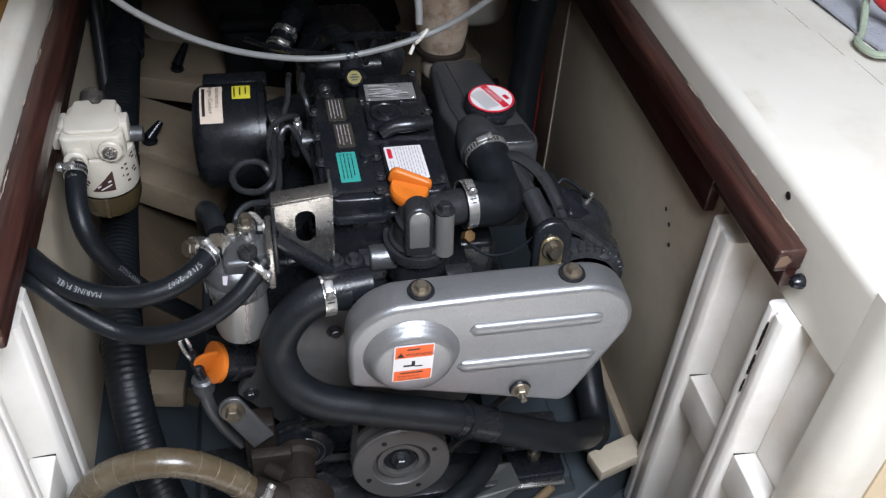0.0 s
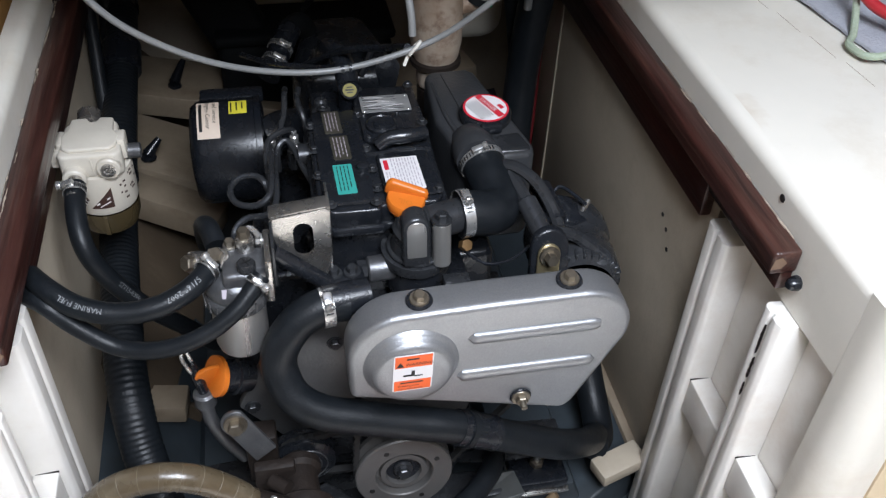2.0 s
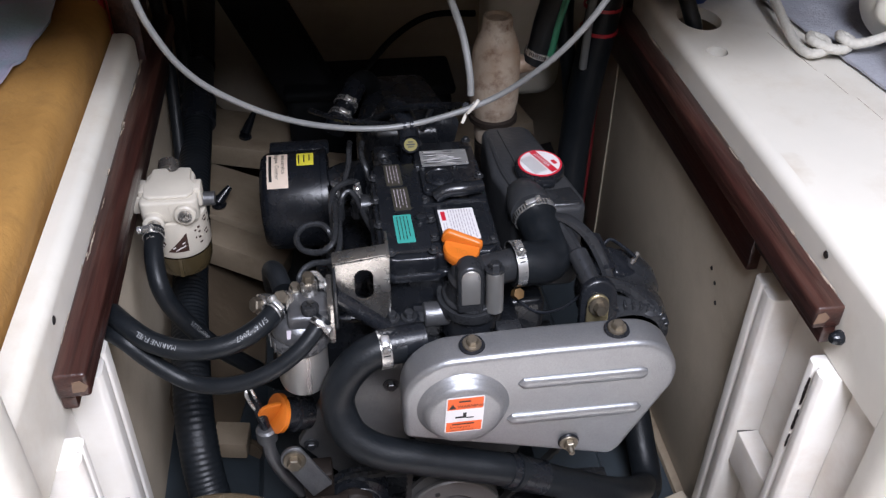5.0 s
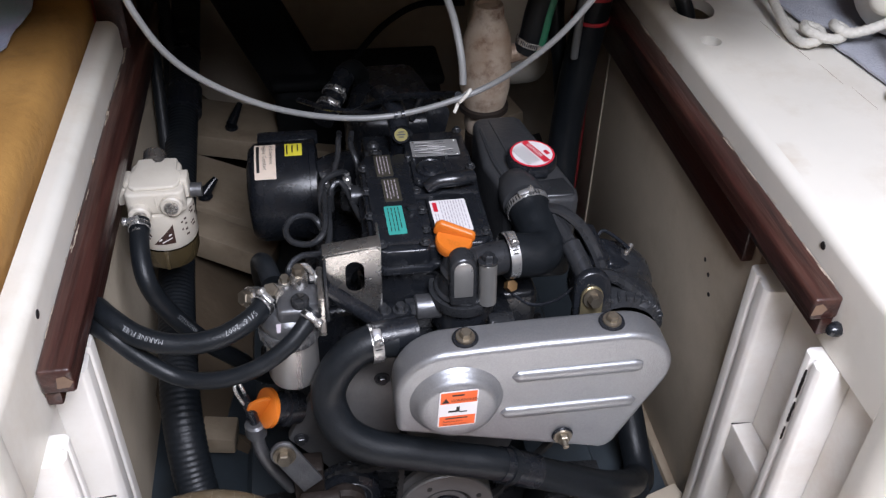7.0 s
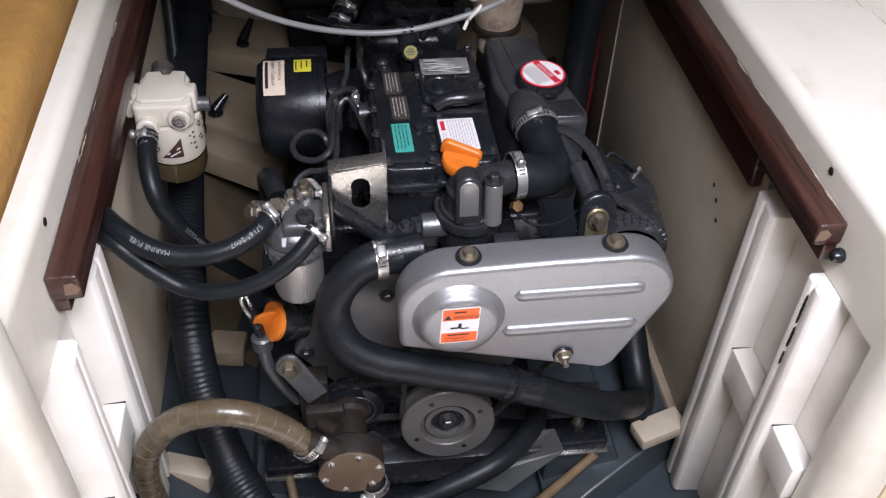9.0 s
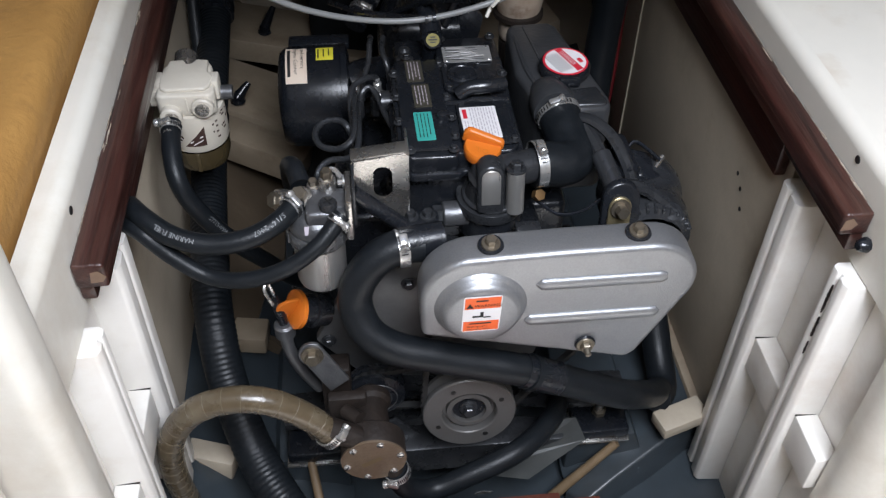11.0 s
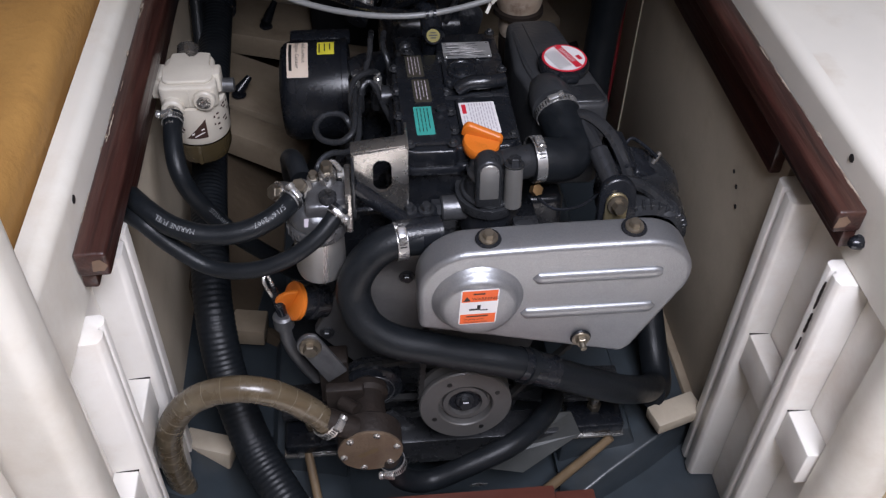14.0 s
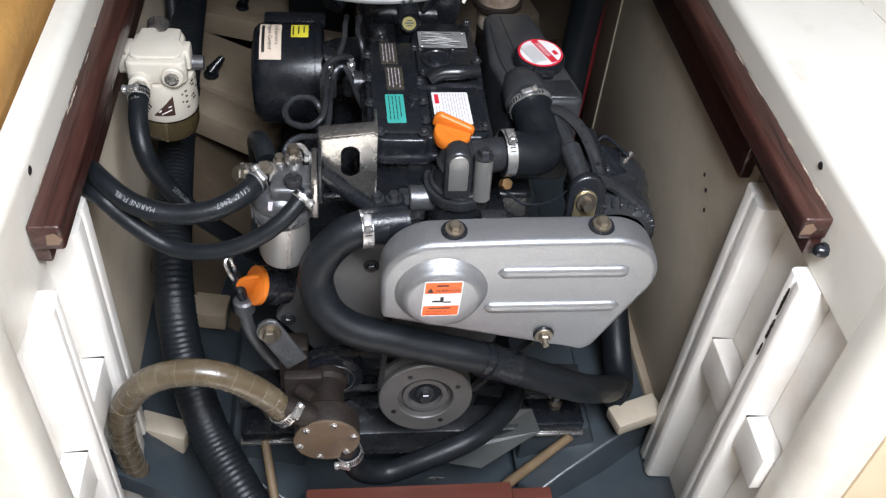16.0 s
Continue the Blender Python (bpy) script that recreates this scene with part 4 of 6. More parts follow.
bars(text_lines(-0.020, 0.020, -0.022, -0.001, 6, 11, 4, 0.35), c0, ua, va, INK, cap)
bars([(0.004, 0.015, 0.010, 0.006)], c0, ua, va, REDINK, cap, "red_pictogram")
# filler elbow on the tank
part("tank_outlet", rod((0.140, 0.210, 0.627), (0.136, 0.238, 0.633), 0.0215, 22), ENGINE, tank)

# thermostat housing and orange filler cap
th = part("thermostat_housing", lathe([(0.034, 0), (0.032, 0.010), (0.029, 0.020), (0.0275, 0.040), (0.0255, 0.052), (0.020, 0.062), (0.010, 0.068), (0, 0.069)], (0.033, 0.122, 0.582), (0.0, -0.04, 1), 36), ENGINE_MID, eng, "grey cast thermostat housing")
flange = arc(0.034, 0.126, 0.043, 120, 365, 28, 0.046) + arc(0.064, 0.125, 0.014, 0, 60, 5) + arc(0.006, 0.160, 0.0135, 75, 190, 8)
part("housing_flange", prism(flange, (0, 0, 0.574), X, Y, (0, 0, 0.014), 0.005, 3, 60), ENGINE_MID, th)
part("housing_lip", prism(arc(0.034, 0.124, 0.037, 0, 360, 36, 0.041)[:-1], (0, 0, 0.5885), X, Y, (0, 0, 0.006), 0.003, 3, 60), ENGINE_MID, th)
part("housing_base", prism(arc(0.036, 0.128, 0.040, 0, 360, 30, 0.042)[:-1], (0, 0, 0.53), X, Y, (0, 0, 0.0435), 0.003, 2, 60), ENGINE, th)
part("outlet_spigot", tube([(0.020, 0.118, 0.612), (0.032, 0.119, 0.624), (0.050, 0.122, 0.6255), (0.075, 0.129, 0.626), (0.10, 0.135, 0.625)], 0.0220, 24, 0.004), ENGINE_MID, th)
part("machined_pad", prism(arc(0, 0.014, 0.0120, 0, 180, 10) + [(-0.0120, -0.022), (0.0120, -0.022)], (0.0285, 0.0868, 0.627), X, Vector((0, 0.16, 1)).normalized(), (0, 0.012, 0.002), 0.001), CAN, th, "bright machined pad")
part("pad_surround", prism(arc(0, 0.014, 0.0165, 0, 180, 10) + [(-0.0165, -0.036), (0.0165, -0.036)], (0.0285, 0.0885, 0.627), X, Vector((0, 0.16, 1)).normalized(), (0, 0.026, 0.002), 0.004, 3), ENGINE_MID, th)
part("bolt_boss", rod((0.0600, 0.091, 0.588), (0.0590, 0.096, 0.649), 0.0115, 20, None, 0.001), CAN, th, "bright cylindrical bolt boss")
bolt((0.0590, 0.096, 0.649), (0, 0.1, 1), 0.0080, 0.012, th, ENGINE_MID)
part("bolt_boss", rod((0.005, 0.158, 0.586), (0.005, 0.158, 0.597), 0.0115, 18, None, 0.002), ENGINE_MID, th)
bolt((0.005, 0.158, 0.597), Z, 0.0078, 0.009, th, ENGINE)
ca = Vector((0.08, -0.15, 1)).normalized()
oc = part("orange_filler_cap", lathe([(0.018, -0.012), (0.022, -0.010), (0.0236, -0.004), (0.0236, 0.002), (0.022, 0.005), (0, 0.0055)], (0.0235, 0.139, 0.6515), ca, 32, False), ORANGE, eng, "orange plastic oil filler cap with a wing grip")
g = prism([(-0.0275, -0.004), (-0.0260, 0.010)] + arc(-0.018, 0.010, 0.006, 150, 70, 4) + [(0.02, 0.009)] + arc(0.020, 0.003, 0.006, 80, 0, 4) + [(0.0260, -0.004)], (0.0245, 0.143, 0.6550), Vector((0.95, -0.30, -0.12)).normalized(), ca, (0.0025, 0.008, 0.003), 0.003, 3)
part("cap_wing", g, ORANGE, oc)
cu2 = Vector((-0.95, 0.28, 0.2)).normalized()
lettering("OIL", 0.011, Vector((0.0235, 0.139, 0.6515)) + ca * 0.0056 - cu2 * 0.009 + ca.cross(cu2) * 0.006, cu2, ca.cross(cu2), material("moulded_orange_plastic", (0.52, 0.15, 0.012), 0.45), oc, lift=0.0004)
# union with a hexagon beside the housing
un = part("union_pipe", rod((-0.028, 0.116, 0.566), (0.022, 0.118, 0.566), 0.0165, 22, None, 0.002), CASTING, eng, "grey machined union")
part("union_nut", rod((-0.040, 0.116, 0.566), (-0.028, 0.116, 0.566), 0.0125, 6), ENGINE_MID, un)
part("inlet_boss", box(-0.082, -0.034, 0.065, 0.115, 0.545, 0.578, 0.004), ENGINE, eng)
for x in (-0.070, -0.048):
    bolt((x, 0.10, 0.578), Z, 0.0068, 0.011, eng, ENGINE_MID)
part("sender_plug", lathe([(0.0078, 0), (0.0078, 0.010), (0, 0.011)], (0.093, 0.118, 0.588), (0.3, -0.7, 0.6), 6, False), material("dull_brass", (0.20, 0.115, 0.045), 0.5, 0.6, (0.12, 0.07, 0.03), 60), eng, "dull brass sender plug")
part("water_inlet_spigot", rod((-0.088, 0.042, 0.588), (-0.035, 0.052, 0.586), 0.021, 22), ENGINE, eng)
part("front_strap", box(0.060, 0.092, 0.06, 0.085, 0.50, 0.575, 0.002), ENGINE_MID, eng)
part("wire_loop", tube([(0.095, 0.118, 0.578), (0.12, 0.105, 0.565), (0.15, 0.10, 0.572), (0.178, 0.105, 0.59)], 0.0022, 8, 0.006), PLASTIC, eng)

# timing case: flat grey plate on the front of the crankcase
TIMING = material("timing_case_grey", (0.13, 0.130, 0.132), 0.38, 0.4, (0.075, 0.076, 0.078), 30, 0.8, 0.15, 240, (0.06, 0.06, 0.06), 14, 0.3)
tc = part("timing_case", prism([(-0.155, 0.485), (-0.205, 0.375), (-0.150, 0.30), (-0.105, 0.285), (0.09, 0.26), (0.12, 0.36), (0.10, 0.52), (-0.07, 0.53)], (0, 0.082, 0), X, Z, (0, 0.016, 0), 0.004, 2), TIMING, eng, "mid-grey timing case plate")
for x, z in ((-0.158, 0.45), (-0.187, 0.375), (-0.132, 0.303), (-0.100, 0.295), (-0.075, 0.478)):
    bolt((x, 0.082, z), -Y, 0.0068, 0.008, tc, ENGINE_MID)
# orange oil cap low on the port side with its neck, and the dipstick
nk = part("oil_filler_neck", lathe([(0.023, 0), (0.023, 0.012), (0.0255, 0.014), (0.0255, 0.022), (0.022, 0.024), (0.022, 0.04)], (-0.188, 0.095, 0.425), (-0.82, -0.35, 0.45), 24), ENGINE, eng)
dn = Vector((-0.82, -0.35, 0.45)).normalized()
c1 = Vector((-0.188, 0.095, 0.425)) + dn * 0.040
oc2 = part("orange_oil_cap", lathe([(0.024, 0), (0.0265, 0.002), (0.0265, 0.008), (0.022, 0.010), (0, 0.010)], c1, dn, 28, False), ORANGE, nk, "orange plastic oil cap with a wing grip")
uu, vv = frame_of(dn)
g = prism(arc(0, 0, 0.024, 0, 180, 12, 0.028), c1 + dn * 0.008 - uu * 0.004, (vv * 0.35 + uu * 0.0 + Vector((0.3, -0.2, 0.75))).normalized(), dn, uu * 0.007, 0.0025, 2)
part("cap_wing", g, ORANGE, oc2)
dp = part("dipstick_tube", tube([(-0.205, 0.06, 0.30), (-0.225, 0.06, 0.34), (-0.240, 0.065, 0.38), (-0.243, 0.07, 0.425)], 0.009, 12, 0.006), CASTING, eng, "dull steel dipstick tube")
part("dipstick_collar", rod((-0.243, 0.07, 0.405), (-0.243, 0.07, 0.43), 0.014, 14, None, 0.003), CASTING, dp)
part("dipstick_grip", tube([(-0.243, 0.07, 0.43), (-0.248, 0.074, 0.455), (-0.254, 0.080, 0.475)], 0.0075, 10, 0.005, lambda s: 0.008 - 0.08 * abs(s - 0.02)), PLASTIC, dp)
part("dipstick_loop", tube([(-0.249, 0.074, 0.455), (-0.256, 0.072, 0.472), (-0.262, 0.078, 0.488), (-0.258, 0.086, 0.492), (-0.252, 0.084, 0.472)], 0.0025, 8, 0.003), STEEL, dp)
# pump tension arm
ta = part("tension_arm", prism(arc(0, 0, 0.018, 60, 240, 10) + [(0.02, -0.062), (0.046, -0.044)], (-0.207, 0.026, 0.412), X, Vector((0, 0.25, 1)).normalized(), (0, 0.005, 0), 0.001), CASTING, eng, "zinc-plated tension arm with a bolt")
bolt((-0.207, 0.026, 0.412), (0, -1, 0.2), 0.0095, 0.014, ta, ZINC)
part("pump_bracket", box(-0.200, -0.160, 0.028, 0.060, 0.285, 0.372, 0.003), RUSTY, eng, "rust-brown pump bracket")

# belt guard
ZG = 0.55
left = arc(-0.002, 0.557, 0.067, 180, 100, 10)
top = [(0.03, 0.6250), (0.10, 0.6275), (0.200, 0.6285)]
right = arc(0.203, 0.569, 0.0595, 88, -32, 12)
prof = [(-0.067, 0.500)] + left + top + right + [(0.208, 0.441), (0.1975, 0.4312), (0.190, 0.4310)]
guard = part("belt_guard", prism(prof, (0, -0.030, 0), X, Z, (0, 0.047, 0), 0.0075, 4, 25), GUARD, eng, "silver-grey pressed steel belt guard")
bul = (0.003, -0.030, 0.5475)
part("guard_dome", lathe([(0.056, -0.001), (0.0540, 0.0025), (0.0515, 0.0045), (0.0495, 0.0065), (0.0480, 0.010), (0.045, 0.0145), (0.040, 0.0165), (0.030, 0.0172), (0, 0.0175)], bul, -Y, 48, False), GUARD, guard)
for a, b, c, e in ((0.0675, 0.5785, 0.2255, 0.5797), (0.057, 0.5182, 0.225, 0.5190)):
    pth = [(a + (c - a) * i / 12, -0.030, b + (e - b) * i / 12) for i in range(13)]
    kk = (Vector(pth[-1]) - Vector(pth[0])).length
    rib = tube(pth, 0.0085, 14, 0.006, lambda s: 0.0088 * math.sqrt(max(0.02, 1 - (max(0, abs(s - kk / 2) - kk / 2 + 0.0088) / 0.0088) ** 2)))
    for vert in rib.verts:
        vert.co.y = -0.030 + (vert.co.y + 0.030) * 0.62
    part("pressed_rib", rib, GUARD, guard)
for p in ((0.0145, -0.007, 0.6235), (0.187, -0.005, 0.6275)):
    part("rubber_grommet", lathe([(0.0145, 0), (0.0155, 0.002), (0.0145, 0.004), (0, 0.0042)], p, (0, -0.15, 1), 24, False), PLASTIC, guard)
    bolt(Vector(p) + Z * 0.0035, (0, -0.15, 1), 0.0072, 0.0105, guard)
part("rubber_grommet", lathe([(0.0125, 0), (0.0135, 0.002), (0.0125, 0.004), (0, 0.0042)], (0.138, -0.0305, 0.468), (0, -1, 0), 24, False), PLASTIC, guard)
bolt((0.138, -0.034, 0.468), (0, -1, 0), 0.0075, 0.009, guard)
part("stud_end", rod((0.138, -0.042, 0.468), (0.1385, -0.051, 0.467), 0.0045, 10, 0.004), ZINC, guard)
# warning sticker on the dome
lab = part("warning_label", prism(rounded(-0.0225, 0.0225, -0.0295, 0.0295, 0.003, 3), (0.0017, -0.0478, 0.5545), Vector((1, 0, 0.02)), Vector((0.035, 0, 1)), (0, -0.0005, 0)), PAPER, guard, "orange and white warning sticker")
lu, lv, lo = Vector((1, 0, 0.02)).normalized(), Vector((0.035, 0, 1)).normalized(), Vector((0.0017, -0.0484, 0.5545))
bars([(-0.021, 0.0095, 0.042, 0.0185), (-0.021, -0.028, 0.042, 0.0165)], lo, lu, lv, ORANGE_RED, lab, "orange_field", 0.0002)
lettering("WARNING", 0.0066, lo - lu * 0.0095 + lv * 0.0125, lu, lv, INK, lab, lift=0.0006)
tri = bmesh.new()
add(tri, [lo + lu * a + lv * b - Y * 0.0006 for a, b in ((-0.0195, 0.0115), (-0.0105, 0.0115), (-0.015, 0.0195))], [(0, 1, 2)])
part("hazard_triangle", tri, INK, lab)
bars([(-0.008, 0.0215, 0.014, 0.0025), (-0.010, 0.0175, 0.004, 0.0)], lo, lu, lv, INK, lab)
bars([(-0.011, -0.005, 0.013, 0.003), (-0.002, -0.002, 0.004, 0.006), (0.002, -0.006, 0.009, 0.002)], lo, lu, lv, INK, lab, "hazard_drawing")
bars([(-0.014, -0.0165, 0.026, 0.0022)], lo, lu, lv, INK, lab)
lettering("Rotating parts", 0.0042, lo - lu * 0.0165 - lv * 0.0215, lu, lv, INK, lab, lift=0.0006)
lettering("Can cause injury", 0.0042, lo - lu * 0.0165 - lv * 0.0265, lu, lv, INK, lab, lift=0.0006)

# crank pulley, on a shaft that slopes down aft
PO, PY = Vector((0.002, 0.0, 0.292)), Vector((0, 1, -0.11)).normalized()
PX = X.cross(PY)
cp = part("crank_pulley", lathe([(0.013, 0.014), (0.0235, 0.014), (0.0245, 0.006), (0.0315, 0.006), (0.0325, 0.013), (0.0375, 0.013), (0.0385, 0.0015), (0.040, 0.0), (0.0640, 0.0), (0.066, 0.002), (0.066, 0.008), (0.056, 0.014), (0.056, 0.018), (0.066, 0.023), (0.066, 0.030), (0.05, 0.032), (0.02, 0.034)], PO, PY, 56, False), PULLEY, eng, "grey crank pulley with a recessed hub")
part("pulley_core", lathe([(0.0385, 0.0135), (0, 0.0135)], PO, PY, 32, False), ENGINE, cp)
part("pulley_groove", lathe([(0.054, 0.0), (0.054, 0.03)], PO + PY * 0.003, PY, 40, False), BELT, cp)
part("hub_washer", lathe([(0.0125, 0), (0.0135, 0.003), (0.012, 0.006), (0, 0.006)], PO + PY * 0.014, -PY, 24, False), ENGINE_MID, cp)
bolt(PO + PY * 0.009, -PY, 0.0085, 0.010, cp, ENGINE_MID, washer=False)
for i in range(4):
    a = radians(28 + 90 * i)
    part("pulley_hole", lathe([(0.0038, 0), (0.0036, 0.0006), (0, 0.0006)], PO + X * 0.050 * math.cos(a) + PX * 0.050 * math.sin(a), -PY, 12, False), INK, cp)
# belts
def belt(points, w, thick, name, label):
    """A toothed belt round the given line in the x-z plane."""
    bm = bmesh.new()
    pts = [Vector(p) for p in points]
    n = len(pts)
    rings = []
    for i, p in enumerate(pts):
        t = (pts[(i + 1) % n] - pts[i - 1]).normalized()
        o = t.cross(Y).normalized()
        k = thick * (0.6 if i % 2 else 0.0)
        rings.append([bm.verts.new(p + o * a + Y * b) for a, b in ((thick, -w), (thick, w), (-thick + k, w * 0.7), (-thick + k, -w * 0.7))])
    for i in range(n):
        a, b = rings[i], rings[(i + 1) % n]
        for k in range(4):
            bm.faces.new((a[k], a[(k + 1) % 4], b[(k + 1) % 4], b[k]))
    part(name, bm, BELT, eng, label, 20)


def belt_line(circles, y, step=0.006):
    """The outer line round circles (x, z, r), given counter-clockwise."""
    out = []
    k = len(circles)
    tang = []
    for i in range(k):
        (x0, z0, r0), (x1, z1, r1) = circles[i], circles[(i + 1) % k]
        dx, dz = x1 - x0, z1 - z0
        dd = math.hypot(dx, dz)
        base = math.atan2(dz, dx)
        off = math.acos((r0 - r1) / dd)
        tang.append(base - off)
    for i in range(k):
        x, z, r = circles[i]
        a0, a1 = tang[i - 1], tang[i]
        while a1 < a0:
            a1 += 2 * math.pi
        m = max(2, int(r * (a1 - a0) / step))
        out += [(x + r * math.cos(a0 + (a1 - a0) * j / m), y, z + r * math.sin(a0 + (a1 - a0) * j / m)) for j in range(m + 1)]
        x2, z2, r2 = circles[(i + 1) % k]
        p, q = Vector(out[-1]), Vector((x2 + r2 * math.cos(a1), y, z2 + r2 * math.sin(a1)))
        m = max(2, int((q - p).length / step))
        out += [tuple(p.lerp(q, j / m)) for j in range(1, m)]
    return out


belt(belt_line([(0, 0.30, 0.062), (0.205, 0.545, 0.032), (-0.002, 0.553, 0.048)], 0.015), 0.005, 0.004, "alternator_belt", "black toothed V-belt")
belt(belt_line([(0, 0.30, 0.052), (-0.125, 0.292, 0.040)], 0.052), 0.005, 0.004, "pump_belt", "black toothed V-belt")

# feet, brackets and mounts
for s in (-1, 1):
    ft = part("mounting_foot", prism([(0.09, 0.25), (0.115, 0.25), (0.175, 0.185), (0.270, 0.178), (0.270, 0.163), (0.165, 0.165), (0.09, 0.18)], (0, 0.085, 0), Vector((s, 0, 0)), Z, (0, 0.06, 0), 0.003), ENGINE_MID, eng, "grey steel mounting foot")
    if s < 0:
        part("foot_gusset", prism([(0.09, 0.10), (0.155, 0.10), (0.215, 0.165), (0.10, 0.205), (0.05, 0.15)], (0, 0.060, 0), Vector((s, 0, 0)), Z, (0, 0.006, 0), 0.0015), ENGINE_MID, eng)
    part("mounting_foot", box(*sorted((s * 0.09, s * 0.26)), 0.44, 0.50, 0.16, 0.178, 0.003), ENGINE_MID, eng)
gp = bmesh.new()
gf = [(0.135, 0.052, 0.186), (0.176, 0.050, 0.190), (0.195, 0.040, 0.143), (0.101, 0.004, 0.100), (0.012, 0.004, 0.130), (0.030, 0.012, 0.143), (0.095, 0.026, 0.140)]
add(gp, gf + [(x, y + 0.008, z - 0.008) for x, y, z in gf], [(0, 1, 2, 3, 4, 5, 6), (13, 12, 11, 10, 9, 8, 7)] + [(i, 7 + i, 7 + (i + 1) % 7, (i + 1) % 7) for i in range(7)])
bmesh.ops.recalc_face_normals(gp, faces=gp.faces)
part("foot_gusset", gp, BEDGREY, eng, "flat grey steel gusset sloping to the sump", 20)
part("front_beam", prism([(-0.18, 0.165), (0.16, 0.165), (0.06, 0.105), (-0.10, 0.105)], (0, 0.03, 0), X, Z, (0, 0.05, 0), 0.006), ENGINE_MID, eng, "grey steel beam across the sump")


def engine_mount(x, y):
    t = thing("engine_mount", "black rubber engine mount with a height-adjusting stud on the bed", "engine mount", group="engine mounts")
    part("base_plate", box(x - 0.045, x + 0.045, y - 0.038, y + 0.038, 0.118, 0.124, 0.0015), BARE, t)
    part("rubber_body", prism(rounded(x - 0.043, x + 0.043, y - 0.036, y + 0.036, 0.006, 3), (0, 0, 0.1242), X, Y, (0, 0, 0.024), 0.004), PLASTIC, t)
    part("stud", rod((x, y, 0.148), (x, y, 0.196), 0.006, 12), STEEL, t)
    nut = part("nut", lathe([(0.0115, 0), (0.0115, 0.009), (0.009, 0.010), (0, 0.010)], (x, y, 0.149), Z, 6, False), ZINC, t)
    part("nut", lathe([(0.0115, 0), (0.0115, 0.009), (0.009, 0.010), (0, 0.010)], (x, y, 0.179), Z, 6, False), ZINC, t)
    return t


for x, y in ((0.225, 0.085), (-0.225, 0.085), (0.225, 0.47), (-0.225, 0.47)):
    engine_mount(x, y)

# injection pipes, injectors and pump on the port side
for x, y in ((-0.129, 0.335), (-0.098, 0.340)):
    inj = part("injector", lathe([(0.0085, 0), (0.0085, 0.012), (0.006, 0.014), (0.006, 0.028), (0.004, 0.03), (0.004, 0.036), (0, 0.037)], (x, y, 0.595), (0, -0.15, 1), 12, False), STEEL, eng, "bright steel injector top")
    part("injector_collar", rod((x, y, 0.57), (x, y, 0.597), 0.011, 14), ENGINE_MID, inj)
part("pipe_boss", rod((-0.095, 0.30, 0.615), (-0.075, 0.30, 0.615), 0.016, 18), ENGINE_MID, eng)
for pts in (
    [(-0.129, 0.335, 0.600), (-0.131, 0.310, 0.625), (-0.132, 0.27, 0.633), (-0.133, 0.22, 0.632), (-0.139, 0.200, 0.627), (-0.156, 0.195, 0.619), (-0.178, 0.205, 0.618), (-0.185, 0.225, 0.623), (-0.174, 0.242, 0.628), (-0.152, 0.243, 0.629), (-0.140, 0.230, 0.622), (-0.130, 0.23, 0.58)],
    [(-0.124, 0.315, 0.610), (-0.127, 0.25, 0.622), (-0.130, 0.20, 0.618), (-0.144, 0.178, 0.616), (-0.165, 0.170, 0.621), (-0.179, 0.160, 0.617), (-0.184, 0.150, 0.604), (-0.184, 0.15, 0.55)],
    [(-0.098, 0.345, 0.600), (-0.099, 0.338, 0.630), (-0.115, 0.322, 0.640), (-0.130, 0.310, 0.638), (-0.136, 0.290, 0.633), (-0.136, 0.26, 0.615), (-0.13, 0.24, 0.57)],
    [(-0.123, 0.31, 0.600), (-0.121, 0.315, 0.620), (-0.110, 0.322, 0.626), (-0.100, 0.310, 0.620), (-0.092, 0.28, 0.613), (-0.081, 0.242, 0.607), (-0.078, 0.235, 0.58)],
    [(-0.103, 0.430, 0.640), (-0.105, 0.40, 0.648), (-0.108, 0.38, 0.632), (-0.116, 0.36, 0.615), (-0.12, 0.34, 0.59)],
    [(-0.085, 0.42, 0.645), (-0.088, 0.39, 0.642), (-0.082, 0.37, 0.628), (-0.078, 0.36, 0.60)]):
    part("fuel_pipe", tube(pts, 0.0042, 9, 0.004), ENGINE_MID, eng, "dark steel injection pipe")
ip = part("injection_pump", box(-0.165, -0.085, 0.16, 0.30, 0.42, 0.53, 0.010, 3), ENGINE, eng)
for y in (0.18, 0.21, 0.24, 0.27):
    part("pump_union", rod((-0.14, y, 0.53), (-0.14, y, 0.56), 0.009, 6), ENGINE_MID, ip)
tw = part("brass_union", rod((-0.205, 0.155, 0.50), (-0.205, 0.158, 0.56), 0.011, 14), BARE, eng)
part("union_hexagon", rod((-0.205, 0.158, 0.56), (-0.205, 0.159, 0.578), 0.0125, 6), ZINC, tw)
part("union_ring", rod((-0.205, 0.157, 0.548), (-0.205, 0.158, 0.555), 0.0145, 18), BRASSY, tw)
part("lever", tube([(-0.10, 0.20, 0.55), (-0.092, 0.19, 0.57), (-0.09, 0.18, 0.56), (-0.086, 0.175, 0.54)], 0.005, 8, 0.005), PLASTIC, eng)
part("starter_body", rod((-0.165, 0.20, 0.33), (-0.165, 0.46, 0.33), 0.04, 24, None, 0.004), ENGINE, eng)
part("intake_elbow", tube([(-0.13, 0.45, 0.55), (-0.105, 0.45, 0.56), (-0.08, 0.43, 0.57)], 0.03, 16, 0.01), ENGINE, eng)
part("starboard_manifold", box(0.085, 0.16, 0.20, 0.42, 0.40, 0.50, 0.012, 3), ENGINE, eng)

